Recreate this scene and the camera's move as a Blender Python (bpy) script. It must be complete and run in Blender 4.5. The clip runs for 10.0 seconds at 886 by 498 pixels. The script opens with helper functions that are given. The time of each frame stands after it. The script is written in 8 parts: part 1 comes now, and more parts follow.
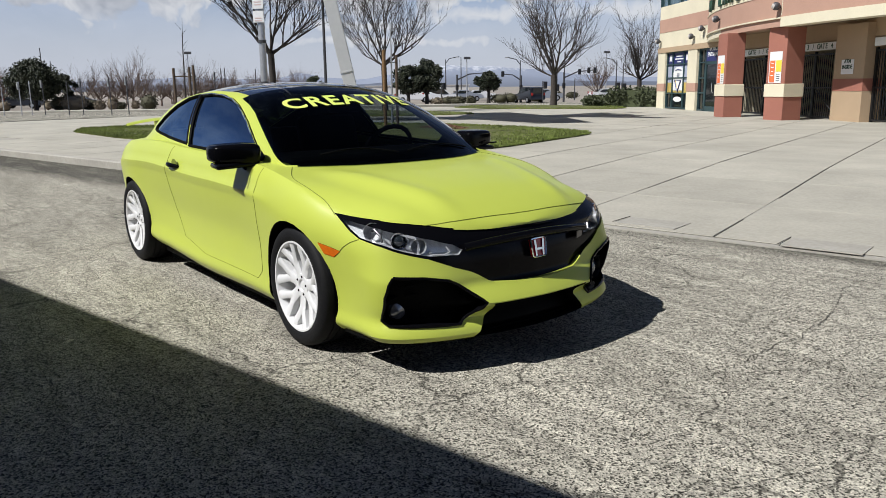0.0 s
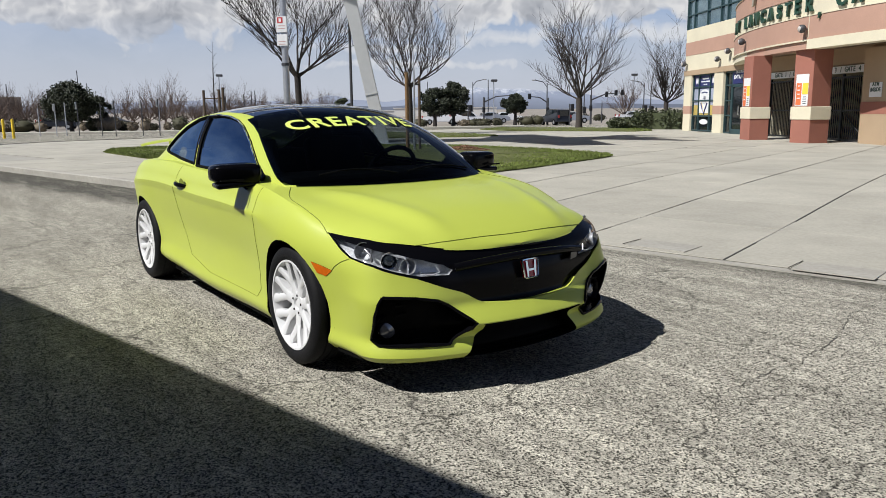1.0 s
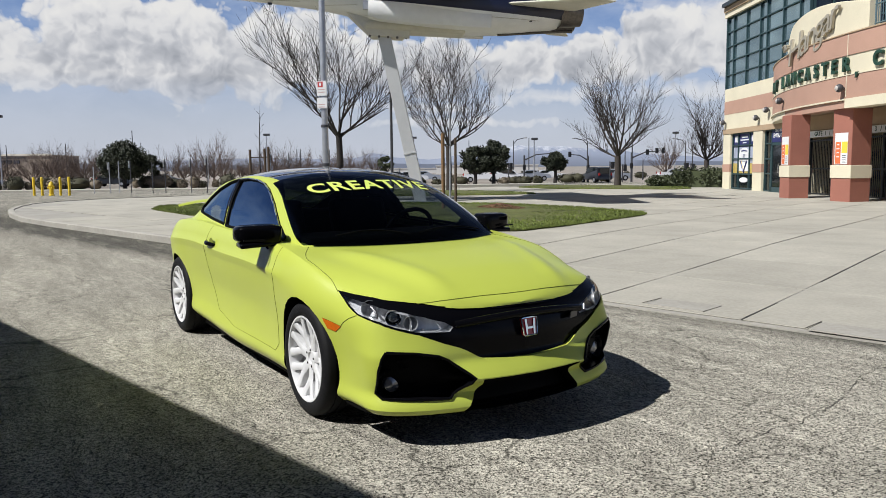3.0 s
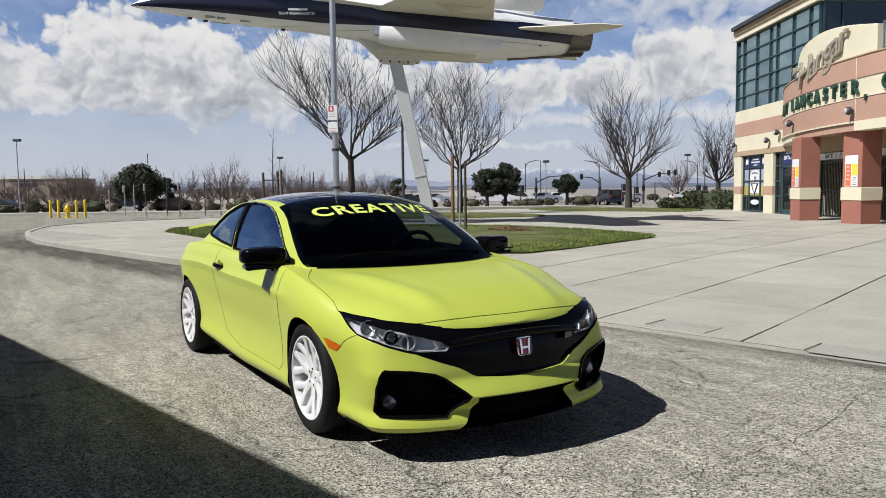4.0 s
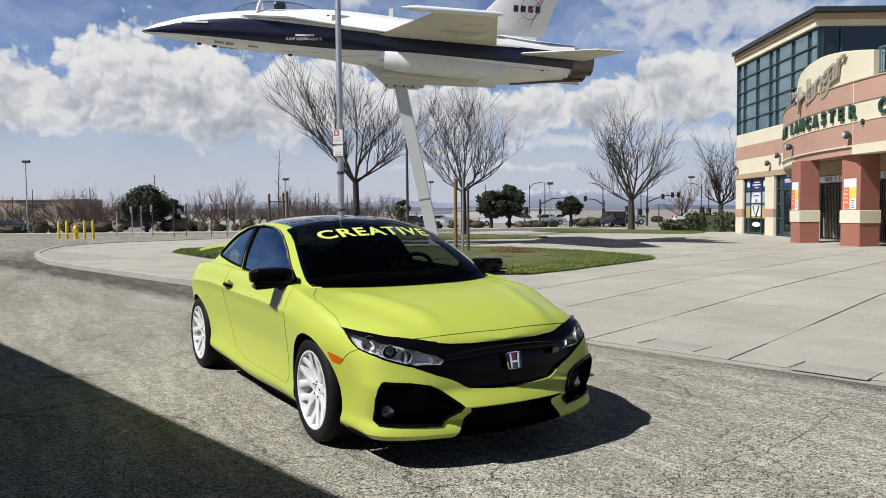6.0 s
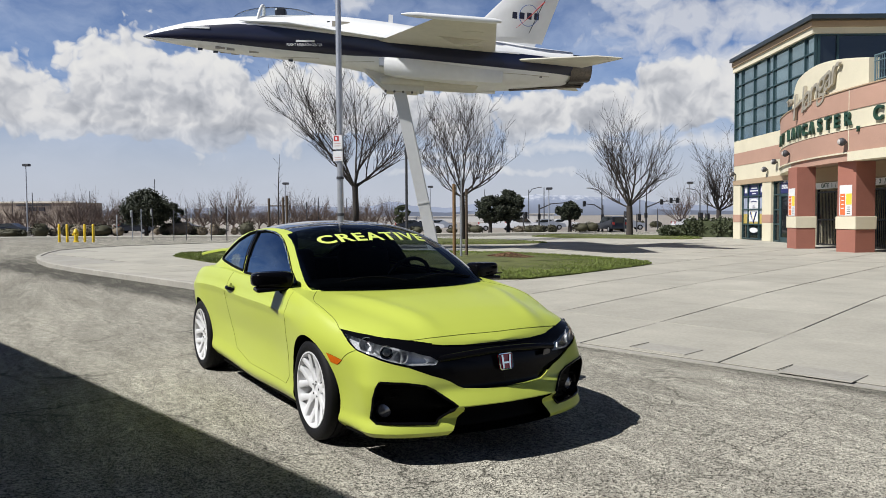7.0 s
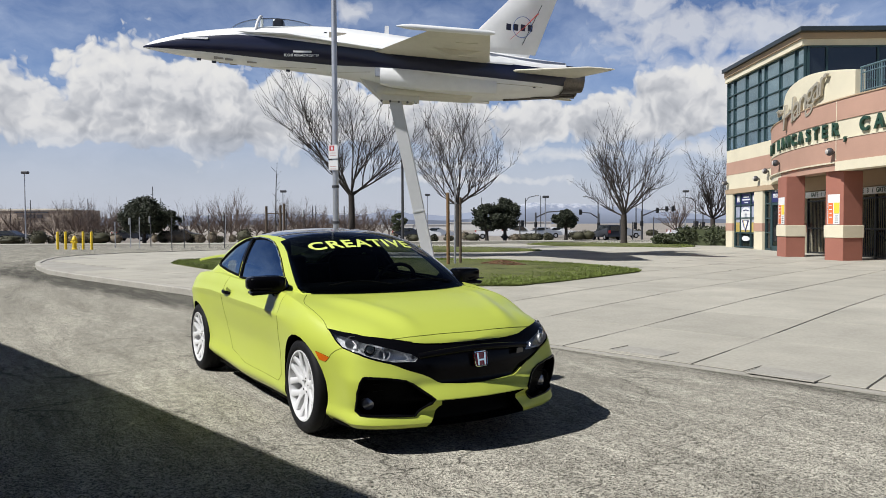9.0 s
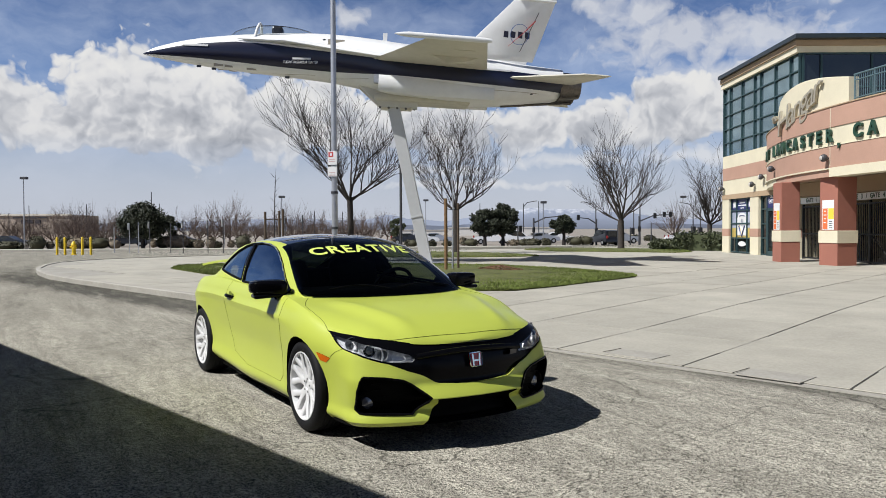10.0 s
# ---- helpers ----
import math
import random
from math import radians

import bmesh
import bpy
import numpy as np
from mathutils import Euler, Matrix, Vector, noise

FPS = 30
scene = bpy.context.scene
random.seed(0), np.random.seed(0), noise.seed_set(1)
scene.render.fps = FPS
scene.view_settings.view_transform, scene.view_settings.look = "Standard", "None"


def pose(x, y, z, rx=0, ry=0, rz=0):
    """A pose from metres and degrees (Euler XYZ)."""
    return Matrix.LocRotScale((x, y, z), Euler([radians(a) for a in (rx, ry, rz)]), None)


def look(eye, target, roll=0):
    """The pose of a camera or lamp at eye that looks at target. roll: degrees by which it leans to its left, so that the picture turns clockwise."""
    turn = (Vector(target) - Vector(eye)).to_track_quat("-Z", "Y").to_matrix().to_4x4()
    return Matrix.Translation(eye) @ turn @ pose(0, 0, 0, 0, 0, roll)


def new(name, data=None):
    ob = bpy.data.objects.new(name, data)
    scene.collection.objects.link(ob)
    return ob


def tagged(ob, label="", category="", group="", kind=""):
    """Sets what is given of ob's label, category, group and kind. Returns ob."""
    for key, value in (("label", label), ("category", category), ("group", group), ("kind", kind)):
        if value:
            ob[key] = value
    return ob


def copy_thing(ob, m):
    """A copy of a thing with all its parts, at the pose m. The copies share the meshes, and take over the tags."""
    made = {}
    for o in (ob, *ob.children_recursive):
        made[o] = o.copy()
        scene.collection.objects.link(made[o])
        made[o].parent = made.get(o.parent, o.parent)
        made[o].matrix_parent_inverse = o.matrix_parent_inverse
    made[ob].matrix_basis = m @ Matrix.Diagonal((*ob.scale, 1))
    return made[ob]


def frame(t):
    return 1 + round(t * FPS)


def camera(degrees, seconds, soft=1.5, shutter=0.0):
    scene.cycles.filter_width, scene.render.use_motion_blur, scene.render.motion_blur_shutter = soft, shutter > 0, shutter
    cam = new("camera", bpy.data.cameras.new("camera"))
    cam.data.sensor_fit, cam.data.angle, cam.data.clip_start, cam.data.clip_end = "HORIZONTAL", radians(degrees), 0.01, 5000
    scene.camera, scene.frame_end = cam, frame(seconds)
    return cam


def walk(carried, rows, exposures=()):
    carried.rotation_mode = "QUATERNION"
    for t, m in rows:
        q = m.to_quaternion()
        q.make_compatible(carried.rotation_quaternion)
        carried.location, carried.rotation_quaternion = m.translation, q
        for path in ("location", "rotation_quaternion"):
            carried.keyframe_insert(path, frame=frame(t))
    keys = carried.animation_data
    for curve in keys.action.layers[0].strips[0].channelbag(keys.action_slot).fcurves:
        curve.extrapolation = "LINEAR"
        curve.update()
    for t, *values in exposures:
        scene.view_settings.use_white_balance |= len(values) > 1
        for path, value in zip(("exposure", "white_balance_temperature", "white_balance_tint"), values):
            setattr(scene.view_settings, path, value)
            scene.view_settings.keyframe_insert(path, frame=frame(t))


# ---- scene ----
cam = camera(60.5, 10.0, 0.8)
PATH = [
    (0, (3.493, -2.553, 1.32), (1.94, -1.364, 0.903), -0.7),
    (0.5, (3.551, -2.471, 1.318), (1.972, -1.308, 0.925), -0.7),
    (1, (3.606, -2.425, 1.315), (2.002, -1.286, 0.954), -0.6),
    (1.5, (3.676, -2.405, 1.323), (2.049, -1.289, 0.995), -0.6),
    (2, (3.749, -2.389, 1.331), (2.101, -1.294, 1.042), -0.6),
    (2.5, (3.813, -2.381, 1.346), (2.146, -1.304, 1.096), -0.6),
    (4, (4.029, -2.379, 1.37), (2.326, -1.343, 1.215), -0.7),
    (4.5, (4.105, -2.39, 1.371), (2.396, -1.361, 1.236), -0.7),
    (5, (4.167, -2.41, 1.376), (2.455, -1.382, 1.257), -0.7),
    (5.5, (4.246, -2.454, 1.383), (2.533, -1.427, 1.276), -0.7),
    (7, (4.479, -2.561, 1.401), (2.766, -1.531, 1.314), -0.4),
    (7.5, (4.579, -2.587, 1.402), (2.867, -1.557, 1.32), -0.4),
    (8, (4.689, -2.608, 1.398), (2.977, -1.577, 1.32), -0.3),
    (8.5, (4.772, -2.627, 1.401), (3.061, -1.594, 1.329), -0.3),
    (9, (4.849, -2.653, 1.402), (3.139, -1.618, 1.336), -0.3),
    (9.5, (4.944, -2.704, 1.404), (3.234, -1.668, 1.345), -0.3),
    (10, (5.025, -2.744, 1.406), (3.317, -1.705, 1.354), -0.3),
]
walk(cam, [(t, look(eye, target, roll)) for t, eye, target, roll in PATH])


# ---- light ----
SUN_AZ, SUN_EL = radians(-97.0), radians(49.0)      # where the sun stands, seen from the place
to_sun = Vector((math.cos(SUN_EL) * math.cos(SUN_AZ), math.cos(SUN_EL) * math.sin(SUN_AZ), math.sin(SUN_EL)))
sun = new("sun", bpy.data.lights.new("sun", "SUN"))
sun.data.energy, sun.data.angle, sun.data.color = 5.0, radians(0.55), (0.99, 0.985, 0.97)
sun.matrix_world = look(to_sun * 60, (0, 0, 0))
scene.view_settings.exposure = 0.18


SKY_AZ = radians(148.8)      # the middle of the sky's chart: bearings to the right of it, heights above the horizon, in degrees
CUMULUS = [  # bearing, height, half width, half height
    (-39.0, 7.8, 7.0, 2.8), (-30.0, 8.2, 5.6, 3.1), (-22.6, 9.2, 6.0, 4.6), (-17.2, 8.8, 6.4, 4.6), (-12.2, 8.2, 5.6, 3.8), (-7.8, 8.6, 3.8, 3.6), (-4.2, 7.9, 4.4, 3.0),
    (0.8, 7.4, 5.4, 2.8), (6.4, 7.6, 5.0, 2.4), (11.8, 7.5, 4.2, 2.3), (17.0, 8.4, 5.4, 3.2), (22.6, 8.6, 5.4, 3.3), (29.0, 8.0, 6.4, 3.0), (38.0, 8.8, 6.0, 3.4), (-20.0, 6.9, 17.0, 1.9), (-2.0, 6.9, 9.0, 1.4)]
FLEECE = [(17.4, 13.2, 6.4, 2.3), (22.6, 13.0, 5.4, 2.0), (11.4, 16.0, 1.8, 0.9), (14.6, 15.2, 2.8, 1.4), (28.5, 15.6, 3.4, 0.9), (-7.0, 15.4, 1.6, 1.0), (19.0, 10.8, 5.0, 1.3),
          (9.0, 5.0, 6.0, 0.6), (0.0, 4.4, 6.0, 0.5), (20.0, 5.2, 6.0, 0.7), (2.0, 3.2, 8.0, 0.35)]


def build_world():
    w = bpy.data.worlds.new("sky")
    scene.world = w
    w.use_nodes = True
    nt = w.node_tree
    nt.nodes.clear()
    N, L = nt.nodes.new, nt.links.new
    out, bg = N("ShaderNodeOutputWorld"), N("ShaderNodeBackground")
    sky = N("ShaderNodeTexSky")
    sky.sky_type, sky.sun_disc = "NISHITA", False
    sky.sun_elevation, sky.sun_rotation = SUN_EL, math.pi / 2 - SUN_AZ
    sky.air_density, sky.dust_density, sky.ozone_density = 1.0, 0.6, 1.5
    tc, sep = N("ShaderNodeTexCoord"), N("ShaderNodeSeparateXYZ")
    L(tc.outputs["Generated"], sep.inputs[0])

    def put(v, sock):
        if isinstance(v, (int, float, tuple)):
            sock.default_value = v
        else:
            L(v, sock)

    def m(op, a, b=None, c=None, clamp=False):
        n = N("ShaderNodeMath")
        n.operation, n.use_clamp = op, clamp
        for i, v in enumerate((a, b, c)):
            if v is not None:
                put(v, n.inputs[i])
        return n.outputs[0]

    def vm(op, a, b, which=0):
        n = N("ShaderNodeVectorMath")
        n.operation = op
        put(a, n.inputs[0])
        if b is not None:
            put(b, n.inputs[1])
        return n.outputs[which]

    def ramp(fac, stops):
        r = N("ShaderNodeValToRGB")
        L(fac, r.inputs[0])
        e = r.color_ramp.elements
        while len(e) < len(stops):
            e.new(0.5)
        for el, (p, c) in zip(e, stops):
            el.position, el.color = p, (*c, 1) if isinstance(c, tuple) else (c, c, c, 1)
        return r.outputs[0]

    def blend(fac, a, b):
        n = N("ShaderNodeMix")
        n.data_type = "RGBA"
        put(fac, n.inputs["Factor"])
        put(a, n.inputs["A"])
        put(b, n.inputs["B"])
        return n.outputs["Result"]

    z = m("MAXIMUM", sep.outputs["Z"], 0.0)
    # chart of the sky: bearing and height, in degrees
    ahead = m("ADD", m("MULTIPLY", sep.outputs["X"], math.cos(SKY_AZ)), m("MULTIPLY", sep.outputs["Y"], math.sin(SKY_AZ)))
    aside = m("ADD", m("MULTIPLY", sep.outputs["X"], math.sin(SKY_AZ)), m("MULTIPLY", sep.outputs["Y"], -math.cos(SKY_AZ)))
    chart = N("ShaderNodeCombineXYZ")
    L(m("MULTIPLY", m("ARCTAN2", aside, ahead), 57.3), chart.inputs[0])
    L(m("MULTIPLY", m("ARCSINE", z), 57.3), chart.inputs[1])
    chart = chart.outputs[0]

    def noise_tex(vec, scale, detail, rough, colour=False):
        n = N("ShaderNodeTexNoise")
        L(vec, n.inputs["Vector"])
        n.inputs["Scale"].default_value, n.inputs["Detail"].default_value, n.inputs["Roughness"].default_value = scale, detail, rough
        return n.outputs["Color" if colour else "Fac"]

    warp = vm("MULTIPLY", vm("SUBTRACT", noise_tex(chart, 0.30, 3.0, 0.55, True), (0.5, 0.5, 0.5)), (3.2, 2.2, 0.0))
    bent = vm("ADD", chart, warp)

    def field(blobs):
        f = None
        for a, e, ra, re in blobs:
            d = m("SUBTRACT", 1.0, vm("LENGTH", vm("MULTIPLY", vm("SUBTRACT", bent, (a, e, 0.0)), (1 / ra, 1 / re, 0.0)), None, 1))
            f = d if f is None else m("MAXIMUM", f, d)
        return f

    def billow(vec):
        """Heaped round heads at three sizes."""
        p = None
        for sc, k in ((0.42, 0.50), (0.95, 0.32), (2.3, 0.18)):
            v = N("ShaderNodeTexVoronoi")
            v.feature = "SMOOTH_F1"
            v.inputs["Scale"].default_value, v.inputs["Smoothness"].default_value = sc, 0.35
            L(vec, v.inputs["Vector"])
            q = m("MULTIPLY", v.outputs["Distance"], k)
            p = q if p is None else m("ADD", p, q)
        return m("SUBTRACT", 1.0, p)

    fine = noise_tex(bent, 1.5, 8.0, 0.62)
    puffs = m("ADD", billow(bent), m("MULTIPLY", m("SUBTRACT", fine, 0.5), 0.22))
    lit = m("SUBTRACT", puffs, m("ADD", billow(vm("ADD", bent, (-0.28, 0.50, 0.0))), m("MULTIPLY", m("SUBTRACT", noise_tex(vm("ADD", bent, (-0.28, 0.50, 0.0)), 1.5, 4.0, 0.6), 0.5), 0.22)))
    body = m("ADD", m("MULTIPLY", field(CUMULUS), 1.5), m("MULTIPLY", m("SUBTRACT", puffs, 0.56), 1.5))
    down = noise_tex(bent, 0.75, 5.0, 0.50)
    broad = noise_tex(bent, 0.26, 2.0, 0.5)
    soft = m("ADD", m("MULTIPLY", field(FLEECE), 1.0), m("MULTIPLY", m("SUBTRACT", down, 0.5), 2.2))
    heap = ramp(body, [(0.10, 0.0), (0.22, 0.55), (0.34, 0.95), (0.45, 1.0)])
    fleece = ramp(soft, [(0.02, 0.0), (0.32, 0.40), (0.80, 0.80)])
    # shaded flat bases, bright heads
    high = m("DIVIDE", m("ARCSINE", z), 0.35)
    base = ramp(high, [(0.24, 0.34), (0.31, 0.34), (0.37, 0.46), (0.46, 0.62), (0.66, 0.74)])
    tone = ramp(m("ADD", m("MULTIPLY", lit, 0.85), m("ADD", m("ADD", base, m("MULTIPLY", m("SUBTRACT", broad, 0.5), 1.3)), m("MULTIPLY", m("SUBTRACT", body, 0.7), -0.16))), [(0.10, (0.45, 0.475, 0.53)), (0.38, (0.66, 0.68, 0.73)), (0.60, (0.90, 0.905, 0.925)), (0.85, (1.0, 0.995, 0.985))])
    white = vm("MULTIPLY", tone, (0.69, 0.69, 0.69))

    # clear sky, deeper overhead, with a thin veil low down
    deep = ramp(z, [(0.0, 1.0), (0.18, 1.0), (0.26, 0.86), (0.60, 0.27), (1.0, 0.20)])
    clear = vm("MULTIPLY", vm("MULTIPLY", sky.outputs[0], (0.054, 0.061, 0.083)), deep)
    wisp = noise_tex(vm("MULTIPLY", bent, (0.8, 1.6, 0.0)), 0.16, 7.0, 0.58)
    veil = m("MULTIPLY", ramp(wisp, [(0.38, 0.0), (0.58, 0.30), (0.75, 0.55)]), ramp(z, [(0.0, 1.0), (0.24, 1.0), (0.34, 0.40), (0.50, 0.10), (1.0, 0.05)]))
    col = blend(veil, clear, (0.52, 0.59, 0.72, 1))
    # haze at the horizon
    col = blend(ramp(high, [(0.0, 0.92), (0.13, 0.80), (0.26, 0.55), (0.36, 0.22), (0.50, 0.0)]), col, (0.475, 0.505, 0.58, 1))
    col = blend(m("MULTIPLY", fleece, 0.85), col, (0.66, 0.665, 0.68, 1))
    col = blend(m("MULTIPLY", heap, ramp(high, [(0.10, 0.0), (0.24, 0.55), (0.33, 1.0)])), col, white)
    L(col, bg.inputs[0])
    bg.inputs[1].default_value = 1.0
    L(bg.outputs[0], out.inputs[0])


build_world()


# ---- materials ----
KERB_A = radians(12.3)      # the way the kerb and the paving joints run


def mat(name, color, rough=0.6, metal=0.0, var=0.0, scale=8.0, var2=0.0, scale2=0.7, bump=0.0, bump_scale=60.0,
        coat=0.0, tint=None, emit=0.0, alpha=1.0, spec=0.5, rnd=0.0, island=0.0):
    """A procedural surface: base colour, grain and stains at two scales, fine relief."""
    ma = bpy.data.materials.new(name)
    ma.use_nodes = True
    nt = ma.node_tree
    bs = nt.nodes["Principled BSDF"]
    N, L = nt.nodes.new, nt.links.new
    bs.inputs["Roughness"].default_value, bs.inputs["Metallic"].default_value = rough, metal
    bs.inputs["Coat Weight"].default_value = coat
    bs.inputs["Coat Roughness"].default_value = 0.04
    bs.inputs["Specular IOR Level"].default_value = spec
    bs.inputs["Base Color"].default_value = (*color, 1)
    tc = N("ShaderNodeTexCoord")
    col = None
    if var or var2 or rnd or island:
        hsv = N("ShaderNodeHueSaturation")
        hsv.inputs["Color"].default_value = (*color, 1)
        val = None
        for amount, sc, det in ((var, scale, 6.0), (var2, scale2, 4.0)):
            if not amount:
                continue
            n = N("ShaderNodeTexNoise")
            n.inputs["Scale"].default_value, n.inputs["Detail"].default_value, n.inputs["Roughness"].default_value = sc, det, 0.62
            L(tc.outputs["Object"], n.inputs["Vector"])
            r = N("ShaderNodeMapRange")
            r.inputs["From Min"].default_value, r.inputs["From Max"].default_value = 0.28, 0.72
            r.inputs["To Min"].default_value, r.inputs["To Max"].default_value = 1 - amount, 1 + amount
            L(n.outputs["Fac"], r.inputs["Value"])
            if val is None:
                val = r.outputs[0]
            else:
                mm = N("ShaderNodeMath")
                mm.operation = "MULTIPLY"
                L(val, mm.inputs[0])
                L(r.outputs[0], mm.inputs[1])
                val = mm.outputs[0]
        for amount, src in ((rnd, "obj"), (island, "isl")):
            if not amount:
                continue
            if src == "obj":
                o = N("ShaderNodeObjectInfo").outputs["Random"]
            else:
                o = N("ShaderNodeNewGeometry").outputs["Random Per Island"]
            r = N("ShaderNodeMapRange")
            r.inputs["To Min"].default_value, r.inputs["To Max"].default_value = 1 - amount, 1 + amount
            L(o, r.inputs["Value"])
            if val is None:
                val = r.outputs[0]
            else:
                mm = N("ShaderNodeMath")
                mm.operation = "MULTIPLY"
                L(val, mm.inputs[0])
                L(r.outputs[0], mm.inputs[1])
                val = mm.outputs[0]
        L(val, hsv.inputs["Value"])
        col = hsv.outputs[0]
        L(col, bs.inputs["Base Color"])
    if bump:
        n, b = N("ShaderNodeTexNoise"), N("ShaderNodeBump")
        n.inputs["Scale"].default_value, n.inputs["Detail"].default_value = bump_scale, 5.0
        L(tc.outputs["Object"], n.inputs["Vector"])
        L(n.outputs["Fac"], b.inputs["Height"])
        b.inputs["Strength"].default_value = bump
        b.inputs["Distance"].default_value = 0.01
        L(b.outputs[0], bs.inputs["Normal"])
    if emit:
        bs.inputs["Emission Color"].default_value = (*color, 1)
        bs.inputs["Emission Strength"].default_value = emit
    return ma


def glass_mat(name, tint, gloss_rough=0.02, ior=1.5, gloss_tint=(1, 1, 1)):
    """Tinted glass: lets light through, coloured, and mirrors by Fresnel."""
    ma = bpy.data.materials.new(name)
    ma.use_nodes = True
    nt = ma.node_tree
    nt.nodes.clear()
    N, L = nt.nodes.new, nt.links.new
    out, mix, fr = N("ShaderNodeOutputMaterial"), N("ShaderNodeMixShader"), N("ShaderNodeFresnel")
    tr, gl = N("ShaderNodeBsdfTransparent"), N("ShaderNodeBsdfGlossy")
    tr.inputs[0].default_value = (*tint, 1)
    gl.inputs["Roughness"].default_value = gloss_rough
    gl.inputs["Color"].default_value = (*gloss_tint, 1)
    fr.inputs["IOR"].default_value = ior
    L(fr.outputs[0], mix.inputs[0])
    L(tr.outputs[0], mix.inputs[1])
    L(gl.outputs[0], mix.inputs[2])
    L(mix.outputs[0], out.inputs[0])
    return ma


M = {}
M["lime"] = mat("lime_wrap", (0.465, 0.530, 0.082), 0.36, var=0.015, scale=3.0, coat=0.12, bump=0.02, bump_scale=500)
M["gloss_black"] = mat("gloss_black", (0.003, 0.003, 0.004), 0.16, spec=0.10)
M["satin_black"] = mat("satin_black_plastic", (0.004, 0.004, 0.004), 0.6, spec=0.05, var=0.1, scale=40, bump=0.05, bump_scale=300)
M["roof_black"] = mat("roof_film", (0.012, 0.013, 0.018), 0.08, coat=1.0)
M["seam"] = mat("panel_gap", (0.17, 0.20, 0.02), 0.8)
M["rubber"] = mat("tyre_rubber", (0.007, 0.007, 0.008), 0.7, spec=0.2, var=0.25, scale=25, bump=0.2, bump_scale=120)
M["wheel_white"] = mat("wheel_white", (0.67, 0.67, 0.675), 0.32, coat=0.3, var=0.03, scale=9)
M["chrome"] = mat("chrome", (0.75, 0.76, 0.78), 0.08, 1.0)
M["steel"] = mat("brake_steel", (0.38, 0.37, 0.36), 0.35, 1.0, var=0.15, scale=30)
M["amber"] = mat("amber_lens", (0.62, 0.13, 0.008), 0.15, coat=0.8, var=0.15, scale=40)
M["red_lens"] = mat("red_lens", (0.35, 0.01, 0.01), 0.12, coat=0.8)
M["badge_red"] = mat("badge_red", (0.30, 0.005, 0.015), 0.2, coat=0.6)
M["lime_film"] = mat("lime_film", (0.66, 0.76, 0.16), 0.5, var=0.04, scale=15)
M["lamp_inner"] = mat("lamp_inner", (0.62, 0.63, 0.65), 0.28, 0.4, var=0.2, scale=30)
M["reflector"] = mat("lamp_reflector", (0.60, 0.61, 0.63), 0.28, 0.6, var=0.25, scale=40)
M["fog_glass"] = mat("fog_lamp_glass", (0.20, 0.20, 0.21), 0.16, 0.5, coat=1.0, var=0.35, scale=60)
M["lamp_dark"] = mat("lamp_dark", (0.03, 0.03, 0.035), 0.3)
M["lamp_face"] = mat("frosted_lamp_face", (0.50, 0.46, 0.42), 0.3, var=0.1, scale=20)
M["lens_clear"] = glass_mat("lens_clear", (0.92, 0.93, 0.95), 0.01, 1.45)
M["lens_bulb"] = mat("lens_bulb", (0.30, 0.31, 0.33), 0.06, 0.6, coat=1.0)
M["ws_glass"] = glass_mat("windscreen_glass", (0.27, 0.31, 0.33), 0.01, 1.18)
M["clear_glass"] = glass_mat("clear_glass", (0.95, 0.97, 0.97), 0.01, 1.3)
M["dark_glass"] = glass_mat("dark_glass", (0.04, 0.05, 0.055), 0.01, 1.3)
# blue of the mirrored sky is put into the gloss colour
M["tint_glass"] = glass_mat("tinted_glass", (0.03, 0.05, 0.09), 0.01, 4.0, (0.62, 0.80, 1.0))
M["interior"] = mat("interior_black", (0.004, 0.004, 0.005), 0.8, spec=0.15, var=0.2, scale=20)

M["concrete"] = mat("concrete_slab", (0.385, 0.363, 0.307), 0.85, var=0.11, scale=26, var2=0.14, scale2=0.9, bump=0.14, bump_scale=90, rnd=0.07)
M["kerb"] = mat("kerb_concrete", (0.34, 0.322, 0.282), 0.85, var=0.12, scale=18, var2=0.14, scale2=1.2, bump=0.2, bump_scale=80)
M["joint"] = mat("joint_filler", (0.055, 0.050, 0.042), 0.95, var=0.2, scale=8)
M["bark"] = mat("bark", (0.036, 0.029, 0.025), 0.9, var=0.3, scale=20, bump=0.6, bump_scale=40)
M["bark_pale"] = mat("bark_pale", (0.052, 0.042, 0.036), 0.9, var=0.3, scale=14, bump=0.5, bump_scale=40)
M["leaf_dark"] = mat("pine_leaf", (0.020, 0.026, 0.010), 0.7, island=0.5, var=0.2, scale=3)
M["leaf_hedge"] = mat("hedge_leaf", (0.042, 0.052, 0.020), 0.7, island=0.5)
M["leaf_shrub"] = mat("shrub_leaf", (0.036, 0.034, 0.016), 0.75, island=0.5)
M["leaf_dry"] = mat("dry_shrub", (0.13, 0.105, 0.072), 0.85, island=0.4)
M["grass"] = mat("grass_blades", (0.150, 0.190, 0.036), 0.7, island=0.45, var=0.2, scale=2.0, var2=0.3, scale2=0.5)
M["turf"] = mat("turf_soil", (0.10, 0.108, 0.03), 0.95, var=0.4, scale=12, var2=0.3, scale2=0.8, bump=0.6, bump_scale=40)
M["wood_stake"] = mat("stake_wood", (0.20, 0.115, 0.05), 0.8, var=0.25, scale=18, bump=0.3, bump_scale=50)
M["wood_dark"] = mat("stake_wood_dark", (0.09, 0.062, 0.04), 0.8, var=0.25, scale=18)
M["galv"] = mat("galvanised_steel", (0.42, 0.43, 0.45), 0.45, 0.6, var=0.12, scale=10, var2=0.1, scale2=1.0)
